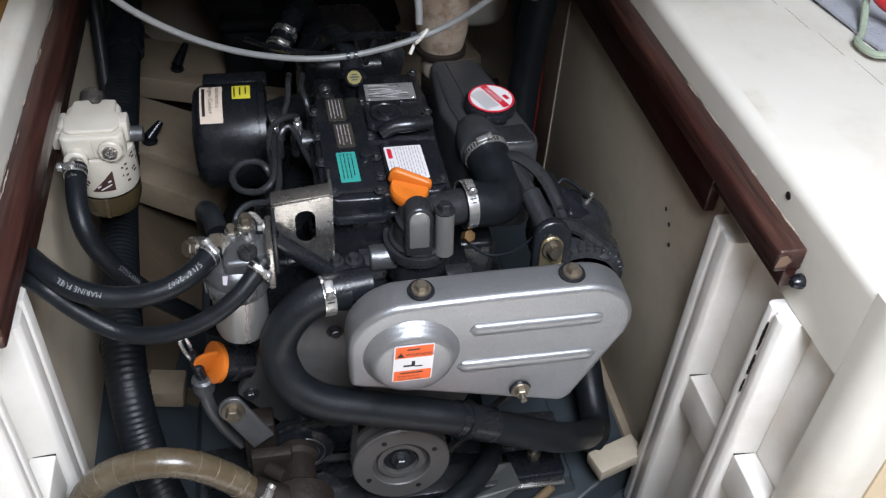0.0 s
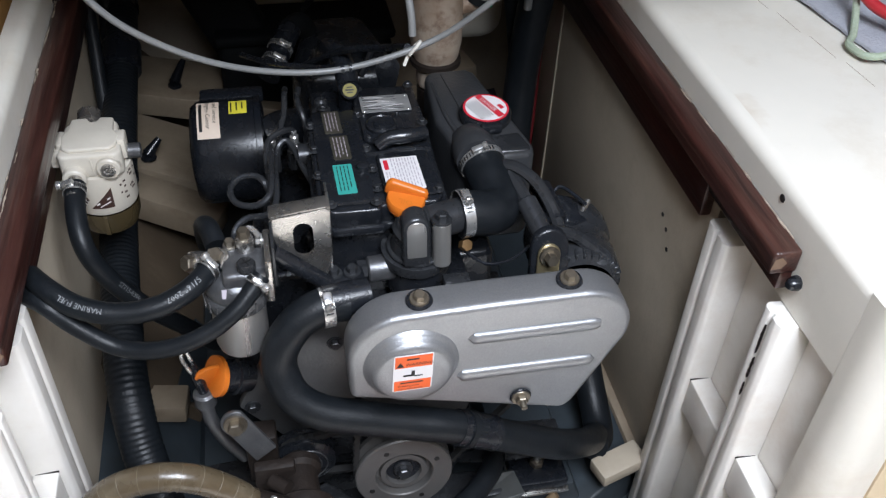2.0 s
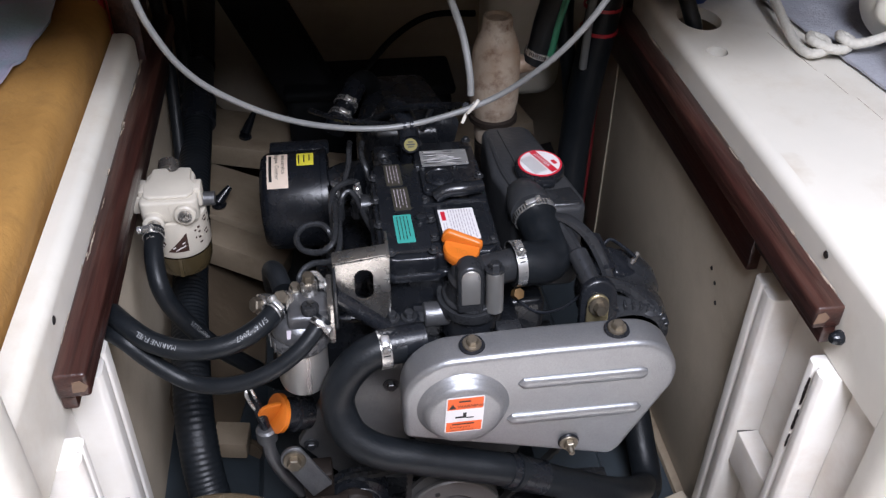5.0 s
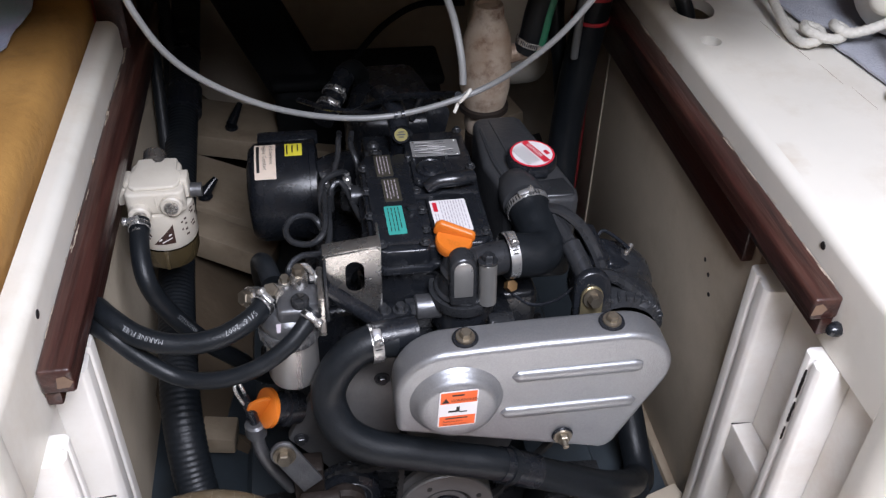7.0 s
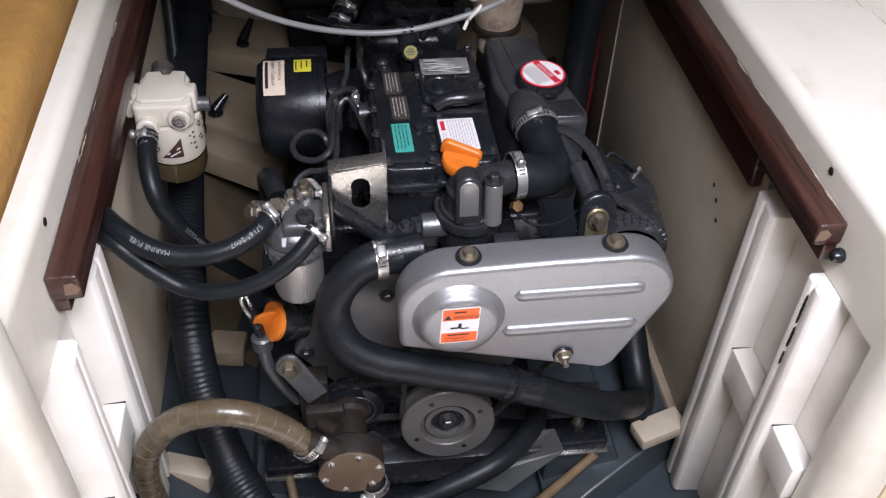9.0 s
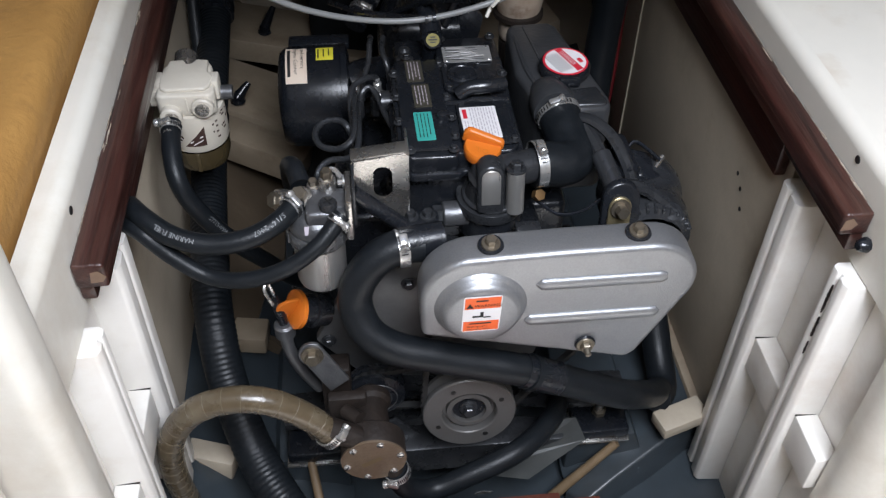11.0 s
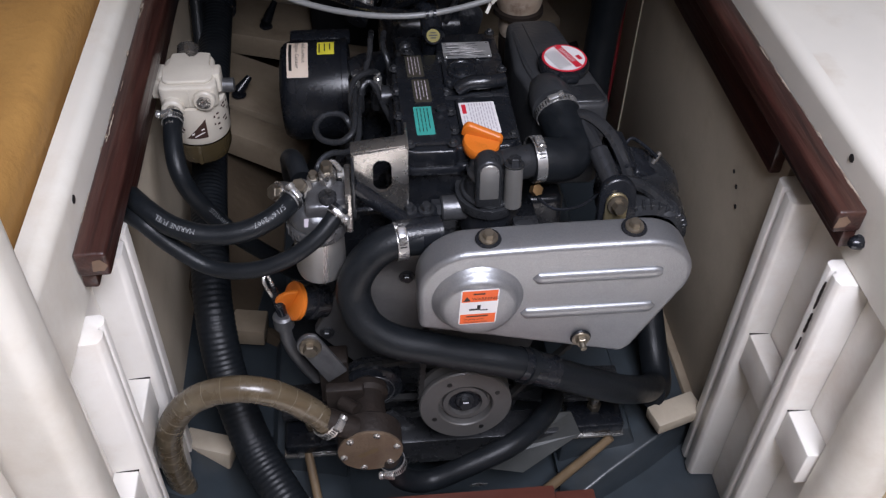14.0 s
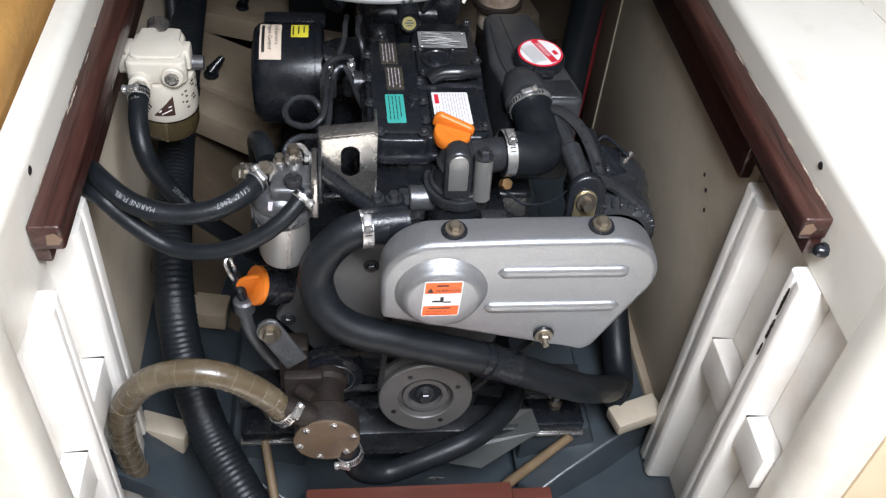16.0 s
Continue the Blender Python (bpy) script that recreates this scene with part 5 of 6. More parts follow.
# filter bracket with a slotted hole
def bracket_mesh():
    bm = bmesh.new()
    outer = [(-0.140, 0.668), (-0.137, 0.672), (-0.075, 0.681), (-0.071, 0.677), (-0.072, 0.60), (-0.078, 0.580), (-0.100, 0.583), (-0.118, 0.59), (-0.132, 0.625)]
    inner = arc(-0.1025, 0.652, 0.0115, 0, 180, 8) + arc(-0.1025, 0.626, 0.0115, 180, 360, 8)
    for y in (0.098, 0.102):
        es = []
        for lp in (outer, inner):
            vs = [bm.verts.new((a, y, b)) for a, b in lp]
            es += [bm.edges.new((vs[i], vs[(i + 1) % len(vs)])) for i in range(len(vs))]
        bmesh.ops.triangle_fill(bm, edges=es, use_beauty=True)
    for lp in (outer, inner):
        k = len(lp)
        add(bm, [(a, y, b) for y in (0.098, 0.102) for a, b in lp], [(i, (i + 1) % k, k + (i + 1) % k, k + i) for i in range(k)])
    bmesh.ops.remove_doubles(bm, verts=bm.verts, dist=1e-5)
    return bm


fb = part("filter_bracket", bracket_mesh(), BARE, eng, "bare grey steel bracket with a slotted hole and rust specks", 25)
part("bracket_flange", prism([(-0.139, 0.672), (-0.075, 0.681), (-0.073, 0.683), (-0.140, 0.675)], (0, 0.100, 0), X, Z, (0, 0.022, 0), 0.001), BARE, fb)
part("bracket_flange", box(-0.0735, -0.070, 0.101, 0.15, 0.585, 0.681, 0.001), BARE, fb)
part("bracket_strut", rod((-0.140, 0.088, 0.635), (-0.078, 0.088, 0.575), 0.010, 14), ENGINE, fb)

# alternator on the starboard side
alt = thing("alternator", "dark grey alternator with a finned casing and adjusting bracket", "alternator")
ax = Vector((0.10, 1.0, 0.08)).normalized()
ac = Vector((0.243, 0.088, 0.520))
part("alternator_body", lathe([(0.045, 0), (0.056, 0.008), (0.058, 0.02), (0.058, 0.045), (0.055, 0.05), (0.055, 0.075), (0.058, 0.08), (0.058, 0.10), (0.052, 0.118), (0.03, 0.125), (0, 0.126)], ac, ax, 32, False), ENGINE_MID, alt)
for i in range(18):
    a = radians(-30 + 11 * i)
    uu, vv = frame_of(ax)
    o = uu * math.cos(a) + vv * math.sin(a)
    tt = ax.cross(o)
    m = Matrix(((*tt, 0), (*ax, 0), (*o, 0), (0, 0, 0, 1))).transposed()
    m.translation = ac + o * 0.050 + ax * 0.010
    part("cooling_fin", box(-0.002, 0.002, -0.006, 0.008, -0.004, 0.008, 0.001, 1, m), ENGINE_MID, alt)
part("alternator_pulley", lathe([(0.034, 0), (0.034, 0.004), (0.027, 0.01), (0.034, 0.016), (0.034, 0.02), (0.01, 0.022)], (0.205, 0.004, 0.545), Y, 28), BARE, alt)
part("pulley_shaft", rod((0.205, 0.02, 0.545), (0.243, 0.088, 0.520), 0.01, 10), ENGINE_MID, alt)
arm = part("hinge_tube", rod((0.191, 0.098, 0.603), (0.178, 0.150, 0.624), 0.0135, 18, None, 0.002), ENGINE_MID, alt, "grey hinge tube")
part("hinge_ear", prism(arc(0, 0, 0.024, 0, 180, 12) + [(-0.026, -0.05), (0.026, -0.05)], (0.195, 0.086, 0.598), X, Vector((0, 0.25, 1)).normalized(), (0, 0.012, 0), 0.003), ENGINE, alt)
part("hinge_strap", prism(arc(0, 0, 0.0145, 0, 180, 8) + [(-0.017, -0.040), (0.012, -0.040)], (0.1925, 0.0790, 0.592), X, Vector((0, 0.25, 1)).normalized(), (0, 0.0035, 0), 0.0008), BRASSY, alt, "yellow passivated strap")
bolt((0.1925, 0.079, 0.591), (0, -1, 0.25), 0.0085, 0.016, alt, ZINC)
def bar(pts, w, t):
    """A flat cast arm that follows pts."""
    bm = tube(pts, 1.0, 8, 0.006)
    c = even_path(pts, 0.006)
    for i, vert in enumerate(bm.verts):
        k = min(i // 8, len(c) - 1)
        d = vert.co - c[k]
        vert.co = c[k] + Vector((d.x * w, d.y * w, d.z * t))
    return bm


part("support_arm", bar([(0.160, 0.205, 0.642), (0.175, 0.192, 0.646), (0.196, 0.170, 0.636), (0.212, 0.148, 0.612), (0.222, 0.13, 0.585)], 0.009, 0.006), ENGINE_MID, alt)
part("support_arm", bar([(0.186, 0.110, 0.604), (0.205, 0.105, 0.607), (0.232, 0.110, 0.594), (0.255, 0.105, 0.577), (0.275, 0.095, 0.562)], 0.009, 0.008), ENGINE_MID, alt)
part("support_arm", bar([(0.178, 0.148, 0.624), (0.172, 0.172, 0.630), (0.163, 0.196, 0.636)], 0.010, 0.009), ENGINE_MID, alt)
part("arm_lug", lathe([(0.012, -0.006), (0.012, 0.006), (0.005, 0.007), (0, 0.003)], (0.268, 0.095, 0.564), (0.1, -0.6, 0.8), 16), ENGINE_MID, alt)
part("regulator_box", box(-0.012, 0.012, -0.030, 0.030, -0.010, 0.010, 0.004, 2, pose(0.214, 0.165, 0.606, 22, 25, 22)), ENGINE, alt)
part("terminal_cap", box(-0.022, 0.022, -0.025, 0.025, -0.012, 0.012, 0.006, 3, pose(0.245, 0.170, 0.578, 15, 25, 15)), ENGINE, alt)
part("wire", tube([(0.228, 0.19, 0.600), (0.240, 0.195, 0.605), (0.258, 0.180, 0.598), (0.270, 0.17, 0.590)], 0.0025, 8, 0.004), PLASTIC, alt)
part("wire_terminal", rod((0.263, 0.168, 0.580), (0.276, 0.182, 0.588), 0.004, 8), BARE, alt)

# seawater pump
sp = thing("seawater_pump", "tarnished bronze seawater pump with six cover screws below the pump belt", "pump")
pc = Vector((-0.135, -0.075, 0.314))
part("pump_body", lathe([(0.042, 0.0), (0.043, 0.003), (0.043, 0.030), (0.036, 0.036), (0.025, 0.040), (0.022, 0.085), (0.028, 0.09), (0.028, 0.10), (0.012, 0.115)], pc, Y, 36), RUSTY, sp)
part("cover_plate", lathe([(0.043, 0), (0.0435, 0.001), (0.043, 0.0035), (0, 0.0037)], pc, -Y, 40, False), BRONZE, sp, "flat bronze cover plate")
for i in range(6):
    a = radians(15 + 60 * i)
    c = pc + Vector((0.0365 * math.cos(a), -0.0035, 0.0365 * math.sin(a)))
    scr = part("cover_screw", lathe([(0.0048, 0), (0.0046, 0.0018), (0.003, 0.0028), (0, 0.003)], c, -Y, 12, False), STEEL, sp)
    part("screw_slot", box(-0.0042, 0.0042, -0.0004, 0.0003, -0.0006, 0.0006, 0, 1, pose(c.x, c.y - 0.0029, c.z, 0, 40 * i)), INK, scr)
bars([(-0.018, -0.004, 0.03, 0.008)], pc - Y * 0.0039, Vector((0.85, 0, 0.5)).normalized(), Vector((-0.5, 0, 0.85)).normalized(), material("worn_brass_patch", (0.20, 0.15, 0.08), 0.45, 0.5, (0.13, 0.09, 0.05), 120, 0.9), sp, "worn_patch")
part("inlet_spigot", rod((-0.155, -0.062, 0.345), (-0.192, -0.062, 0.372), 0.016, 18), RUSTY, sp)
part("outlet_spigot", rod((-0.118, -0.062, 0.30), (-0.105, -0.07, 0.262), 0.014, 18), RUSTY, sp)
part("pump_pulley", lathe([(0.010, 0), (0.036, 0.002), (0.043, 0.006), (0.043, 0.012), (0.033, 0.018), (0.043, 0.024), (0.043, 0.030), (0.01, 0.032)], (-0.128, 0.036, 0.293), Y, 40), ENGINE, sp)
part("pulley_ring", lathe([(0.030, 0), (0.031, 0.0012), (0.032, 0)], (-0.128, 0.0372, 0.293), -Y, 36, False), CASTING, sp)
part("pulley_ring", lathe([(0.022, 0), (0.023, 0.0012), (0.024, 0)], (-0.128, 0.0368, 0.293), -Y, 36, False), CASTING, sp)
part("pump_flange", box(-0.192, -0.140, -0.005, 0.012, 0.305, 0.352, 0.004), RUSTY, sp, "rusty brown pump flange")
part("pump_lug", rod((-0.170, -0.01, 0.335), (-0.150, -0.03, 0.34), 0.010, 12), RUSTY, sp)


# ---- filters, hoses, cables ----
ff = thing("fuel_filter", "fuel filter with a brushed can and cast alloy head", "fuel filter")
fx, fy = -0.1835, 0.060
part("filter_can", lathe([(0, 0.522), (0.022, 0.522), (0.029, 0.526), (0.031, 0.533), (0.031, 0.600)], (fx, fy, 0), Z, 36, False), CAN, ff, "brushed metal filter can")
rg = part("ring_nut", lathe([(0.0345, 0.594), (0.036, 0.597), (0.036, 0.610), (0.034, 0.613), (0.031, 0.613), (0.031, 0.594)], (fx, fy, 0), Z, 36, False), CASTING, ff)
for i in range(20):
    a = 2 * math.pi * i / 20
    part("ring_notch", box(-0.0012, 0.0012, -0.002, 0.001, 0.597, 0.611, 0, 1, pose(fx + 0.0362 * math.cos(a), fy + 0.0362 * math.sin(a), 0, 0, 0, math.degrees(a) - 90)), CASTING, rg)
hd = part("filter_head", lathe([(0.033, 0.6135), (0.034, 0.617), (0.033, 0.624), (0.026, 0.633), (0.018, 0.637), (0, 0.638)], (fx, fy, 0), Z, 36, False), CASTING, ff, "cast alloy filter head")
part("head_boss", box(-0.195, -0.160, 0.035, 0.085, 0.625, 0.650, 0.006, 3), CASTING, hd)
part("head_arm", box(-0.168, -0.142, 0.045, 0.082, 0.622, 0.650, 0.004, 2), CASTING, hd)
part("clamp_plate", box(-0.148, -0.1405, 0.036, 0.094, 0.605, 0.665, 0.002), BARE, hd)
part("clamp_plate", box(-0.140, -0.136, 0.050, 0.097, 0.615, 0.672, 0.0015), ENGINE_MID, hd)
for y, z in ((0.045, 0.62), (0.085, 0.655)):
    bolt((-0.1485, y, z), -X, 0.0055, 0.008, hd, STEEL)
bs = part("bleed_screw", lathe([(0.0105, 0), (0.0105, 0.008), (0.009, 0.010), (0, 0.010)], (-0.168, 0.046, 0.650), Z, 14, False), ENGINE_MID, ff)
part("cross_slot", box(-0.006, 0.006, -0.001, 0.001, 0, 0.0008, 0, 1, pose(-0.168, 0.046, 0.6602, 0, 0, 30)), INK, bs)
part("cross_slot", box(-0.006, 0.006, -0.001, 0.001, 0, 0.0008, 0, 1, pose(-0.168, 0.046, 0.6604, 0, 0, 120)), INK, bs)
bars([(-0.012, -0.006, 0.02, 0.010)], (-0.185, 0.034, 0.628), X, Vector((0, 0.6, 0.8)), GREYINK, ff, "cast_mark", 0.002)
for p, d, r, k in (((-0.198, 0.075, 0.635), (-0.15, -0.35, 0.9), 0.014, 0.024), ((-0.218, 0.085, 0.632), (-0.75, -0.5, 0.45), 0.013, 0.022), ((-0.168, 0.080, 0.648), (0, -0.1, 1), 0.010, 0.030), ((-0.185, 0.088, 0.640), (0, -0.2, 1), 0.008, 0.02)):
    bj = part("banjo_fitting", lathe([(r, 0), (r * 1.02, k * 0.3), (r, k * 0.62), (r * 0.86, k * 0.7)], p, d, 18), BARE, ff, "tarnished banjo fitting")
    part("banjo_bolt", lathe([(r * 0.72, 0), (r * 0.72, k * 0.32), (r * 0.6, k * 0.38), (0, k * 0.38)], Vector(p) + Vector(d).normalized() * k * 0.7, d, 6, False), ZINC, bj)
part("return_clip", tube([(-0.176, 0.085, 0.655), (-0.170, 0.088, 0.668), (-0.160, 0.088, 0.672), (-0.152, 0.085, 0.662)], 0.0035, 8, 0.003), STEEL, ff)
part("wire_bail", tube([(-0.2150, 0.048, 0.608), (-0.205, 0.030, 0.601), (-0.186, 0.023, 0.597), (-0.166, 0.030, 0.602), (-0.156, 0.046, 0.612)], 0.0016, 8, 0.004), INK, ff)


def hose(name, pts, r, mat, label, category="hose", n=16, step=0.008, radius=None, group=""):
    t = thing(name, label, category, group=group)
    part("hose_wall", tube(pts, r, n, step, radius), mat, t)
    return t


COOL = [(-0.060, 0.045, 0.583), (-0.088, 0.042, 0.584), (-0.117, 0.036, 0.571), (-0.140, 0.026, 0.543), (-0.145, 0.018, 0.512), (-0.131, 0.0, 0.480), (-0.100, -0.010, 0.458), (-0.059, -0.012, 0.443), (0.006, -0.012, 0.419), (0.074, -0.012, 0.394), (0.148, 0.0, 0.343), (0.230, 0.025, 0.276), (0.300, 0.080, 0.195), (0.332, 0.120, 0.150)]
ch = hose("coolant_hose", COOL, 0.0218, RUBBER, "thick black rubber coolant hose looping below the belt guard", n=24)
clamp((-0.085, 0.041, 0.583), (1, 0.15, 0), 0.0226, ch, up=(0.0, -0.5, 1))
part("joining_sleeve", rod((0.066, -0.012, 0.3970), (0.118, -0.006, 0.366), 0.0236, 24), PLASTIC, ch, "glossy black joining sleeve")
part("sleeve_ring", rod((0.076, -0.0115, 0.3915), (0.083, -0.0105, 0.387), 0.0252, 24), RUBBER, ch)
hz = hose("water_hose_riser", [(0.322, 0.100, 0.155), (0.348, 0.14, 0.13), (0.352, 0.20, 0.155), (0.345, 0.27, 0.22), (0.33, 0.34, 0.26)], 0.024, RUBBER, "black rubber hose rising along the starboard panel", n=20)

ELB = [(0.088, 0.133, 0.626), (0.106, 0.135, 0.624), (0.129, 0.140, 0.618), (0.144, 0.155, 0.614), (0.146, 0.178, 0.617), (0.142, 0.205, 0.626), (0.137, 0.234, 0.634)]
eh = hose("elbow_hose", ELB, 0.0285, RUBBER, "short black rubber elbow hose between housing and tank", n=24, step=0.005)
clamp((0.094, 0.134, 0.6255), (1, 0.15, 0), 0.0290, eh, up=(0.0, -0.15, 1))
clamp((0.1385, 0.226, 0.632), (-0.17, 1, 0.28), 0.0290, eh, up=(-0.35, 0, 1), width=0.010)

CLR = [(-0.182, -0.062, 0.352), (-0.215, -0.062, 0.400), (-0.258, -0.062, 0.436), (-0.308, -0.060, 0.442), (-0.358, -0.058, 0.416), (-0.395, -0.050, 0.340), (-0.405, -0.035, 0.22), (-0.398, 0.0, 0.06)]
cl = hose("raw_water_hose", CLR, 0.0170, HOSE_CLEAR, "brownish translucent reinforced hose arching to the seawater pump", n=24, step=0.004, radius=lambda s: 0.0170 + 0.00015 * math.sin(s * 2 * math.pi / 0.012))
pts = even_path(CLR, 0.021)
for i in range(1, len(pts) - 1):
    part("helix_turn", lathe([(0.0169, -0.0005), (0.0173, 0), (0.0169, 0.0005)], pts[i], (pts[i + 1] - pts[i - 1]) + Vector((0.002, 0, 0.003)), 26, False), HOSE_RIB, cl)
clamp((-0.188, -0.062, 0.360), (-0.55, 0, 0.8), 0.0186, cl, up=(0.7, -0.5, 0.5))

LOW = [(-0.108, -0.068, 0.275), (-0.094, -0.066, 0.225), (-0.055, -0.058, 0.198), (0.005, -0.048, 0.216), (0.067, -0.030, 0.232), (0.115, 0.010, 0.226), (0.150, 0.07, 0.20), (0.155, 0.14, 0.19)]
lh = hose("pump_outlet_hose", LOW, 0.0160, RUBBER, "black rubber hose leading from the seawater pump under the pulley", n=20)
clamp((-0.105, -0.068, 0.268), (0.25, 0, -1), 0.0168, lh, up=(-0.4, -1, 0.1))
part("foil_scrap", prism([(0, 0), (0.022, 0.002), (0.026, 0.008), (0.012, 0.014), (0.002, 0.009)], (0.003, -0.070, 0.196), X, Vector((0, -0.3, 1)), (0, -0.002, 0.001)), STEEL, lh, "crumpled foil scrap")

FA = [(-0.205, 0.066, 0.643), (-0.226, 0.036, 0.641), (-0.262, 0.020, 0.632), (-0.306, 0.020, 0.628), (-0.346, 0.030, 0.635), (-0.376, 0.050, 0.645), (-0.402, 0.085, 0.640)]
fa = hose("fuel_hose", FA, 0.0125, RUBBER, "black rubber fuel hose with pale print", n=16, group="fuel hoses")
clamp((-0.211, 0.058, 0.643), (-0.6, -0.7, 0), 0.0130, fa, up=(0.3, -0.5, 0.9), width=0.009)
on_hose("5/16\" 2007", 0.0085, FA, 0.0125, 0.030, PALEINK, fa, (0.05, -0.65, 0.75))
on_hose("MARINE FUEL", 0.0080, FA, 0.0125, 0.135, PALEINK, fa, (0.05, -0.65, 0.75))
FB = [(-0.152, 0.035, 0.648), (-0.181, 0.012, 0.624), (-0.219, 0.0, 0.602), (-0.265, 0.0, 0.587), (-0.312, 0.015, 0.582), (-0.353, 0.028, 0.608), (-0.381, 0.040, 0.633), (-0.408, 0.065, 0.630)]
fb2 = hose("fuel_hose", FB, 0.0100, RUBBER, "thin black rubber fuel hose hanging in a loop", n=14, group="fuel hoses")
clamp((-0.158, 0.030, 0.643), (0.6, 0.5, 0.45), 0.0105, fb2, up=(0.3, -0.6, 0.8), width=0.008)
FC = [(-0.372, 0.258, 0.628), (-0.370, 0.215, 0.615), (-0.362, 0.182, 0.585), (-0.343, 0.180, 0.535), (-0.310, 0.20, 0.46), (-0.27, 0.23, 0.385), (-0.24, 0.25, 0.33), (-0.20, 0.28, 0.29)]
fc = hose("fuel_hose", FC, 0.0125, RUBBER, "black rubber fuel hose hanging from the water separator", n=16, group="fuel hoses")
clamp((-0.3715, 0.245, 0.627), (0, -1, -0.2), 0.0132, fc, up=(-0.3, -0.6, 0.8), width=0.009)
on_hose("S7715-0300", 0.009, FC, 0.0125, 0.15, PALEINK, fc, (0.3, -0.5, 0.7))
hose("fuel_hose", [(-0.201, 0.100, 0.640), (-0.208, 0.125, 0.645), (-0.216, 0.15, 0.63), (-0.22, 0.19, 0.57)], 0.0125, RUBBER, "black rubber fuel hose behind the filter head", n=16, group="fuel hoses")

COR = [(-0.375, 1.15, 0.63), (-0.376, 0.85, 0.515), (-0.375, 0.62, 0.46), (-0.370, 0.40, 0.415), (-0.360, 0.25, 0.395), (-0.350, 0.145, 0.365), (-0.335, 0.075, 0.300), (-0.300, -0.005, 0.235), (-0.250, -0.085, 0.200), (-0.20, -0.16, 0.16), (-0.17, -0.24, 0.09)]
co = hose("corrugated_hose", COR, 0.028, RUBBER, "black corrugated bilge hose snaking down the port side", n=20, step=0.0018, radius=lambda s: 0.0278 + 0.00045 * math.sin(s * 2 * math.pi / 0.0080))

for i in (10, 26):
    pp = even_path(COR, 0.025)
    part("hose_collar", lathe([(0.0286, -0.006), (0.0300, -0.005), (0.0300, 0.005), (0.0286, 0.006)], pp[i], pp[i + 1] - pp[i - 1], 24), PLASTIC, co)

# fuel water separator on the port panel
ws = thing("water_separator", "off-white spin-on fuel water separator on the port panel", "fuel filter")
cx, cy = -0.352, 0.318
hd = part("separator_head", prism([(-0.040, -0.034), (-0.034, -0.040), (0.032, -0.040), (0.038, -0.032), (0.030, 0.030), (0.026, 0.040), (-0.030, 0.040), (-0.036, 0.030)], (cx, cy, 0.622), X, Y, (0, 0, 0.034), 0.007, 3), FILTER_WHITE, ws, "off-white cast head")
part("head_top", prism([(-0.034, -0.026), (-0.026, -0.032), (0.024, -0.032), (0.031, -0.024), (0.034, -0.002), (0.026, 0.010), (0.025, 0.038), (0.008, 0.041), (0.003, 0.031), (-0.004, 0.031), (-0.009, 0.041), (-0.028, 0.039), (-0.031, 0.012), (-0.037, 0.002)], (cx, cy, 0.6545), X, Y, (0, 0, 0.0065), 0.0028, 3), FILTER_WHITE, hd)
for a in (-0.036, 0.034):
    part("head_ear", box(cx + a - 0.007, cx + a + 0.007, cy - 0.016, cy + 0.010, 0.630, 0.660, 0.003, 2), FILTER_WHITE, hd)
part("head_seam", box(cx - 0.001, cx + 0.001, cy - 0.0412, cy - 0.0395, 0.627, 0.650, 0.0004, 1), FILTER_WHITE, hd)
part("head_web", box(cx - 0.085, cx - 0.034, cy - 0.02, cy + 0.03, 0.625, 0.652, 0.006), FILTER_WHITE, hd)
part("port_boss", rod((cx + 0.020, cy - 0.030, 0.637), (cx + 0.020, cy - 0.047, 0.637), 0.0150, 20, None, 0.002), FILTER_WHITE, hd)
part("port_plug", lathe([(0.0095, 0), (0.0095, 0.002), (0.006, 0.0022), (0.005, 0.0002), (0, 0.0002)], (cx + 0.020, cy - 0.047, 0.637), -Y, 18, False), BARE, hd)
part("port_boss", rod((cx - 0.022, cy - 0.030, 0.628), (cx - 0.022, cy - 0.052, 0.628), 0.0145, 20, None, 0.002), FILTER_WHITE, hd)
part("hose_tail", rod((cx - 0.021, cy - 0.050, 0.628), (cx - 0.020, cy - 0.085, 0.625), 0.010, 14), BARE, hd)
part("vent_cap", rod((cx + 0.04, cy, 0.632), (cx + 0.056, cy, 0.632), 0.010, 14), CASTING, hd)
part("rear_fitting", lathe([(0.012, 0), (0.012, 0.012), (0.016, 0.014), (0.016, 0.03), (0.012, 0.034)], (cx - 0.01, cy + 0.04, 0.64), Y + Z * 0.3, 12), BARE, hd)
can = part("separator_can", lathe([(0.036, 0.6225), (0.0415, 0.620), (0.042, 0.614), (0.042, 0.566), (0.040, 0.561), (0.030, 0.560)], (cx, cy, 0), Z, 40), FILTER_WHITE, ws, "off-white filter canister with brown print")
bw = part("bowl", lathe([(0.041, 0.5595), (0.0405, 0.541), (0.036, 0.526), (0.018, 0.520), (0.014, 0.512), (0, 0.511)], (cx, cy, 0), Z, 36, False), AMBER, ws, "amber clear bowl with dark fuel")
part("bowl_rib", box(cx - 0.003, cx + 0.003, cy - 0.0425, cy - 0.038, 0.529, 0.559, 0.001), AMBER, bw)


def on_can(polys, mat, name, cx, cy, r, parent):
    bm = bmesh.new()
    for poly in polys:
        add(bm, [(cx + r * math.cos(radians(a)), cy + r * math.sin(radians(a)), z) for a, z in poly], [tuple(range(len(poly)))])
    part(name, bm, mat, parent, smooth=False)


def strip_poly(a0, a1, z0, z1, n=5):
    return [(a0 + (a1 - a0) * i / n, z0) for i in range(n + 1)] + [(a1 + (a0 - a1) * i / n, z1) for i in range(n + 1)]


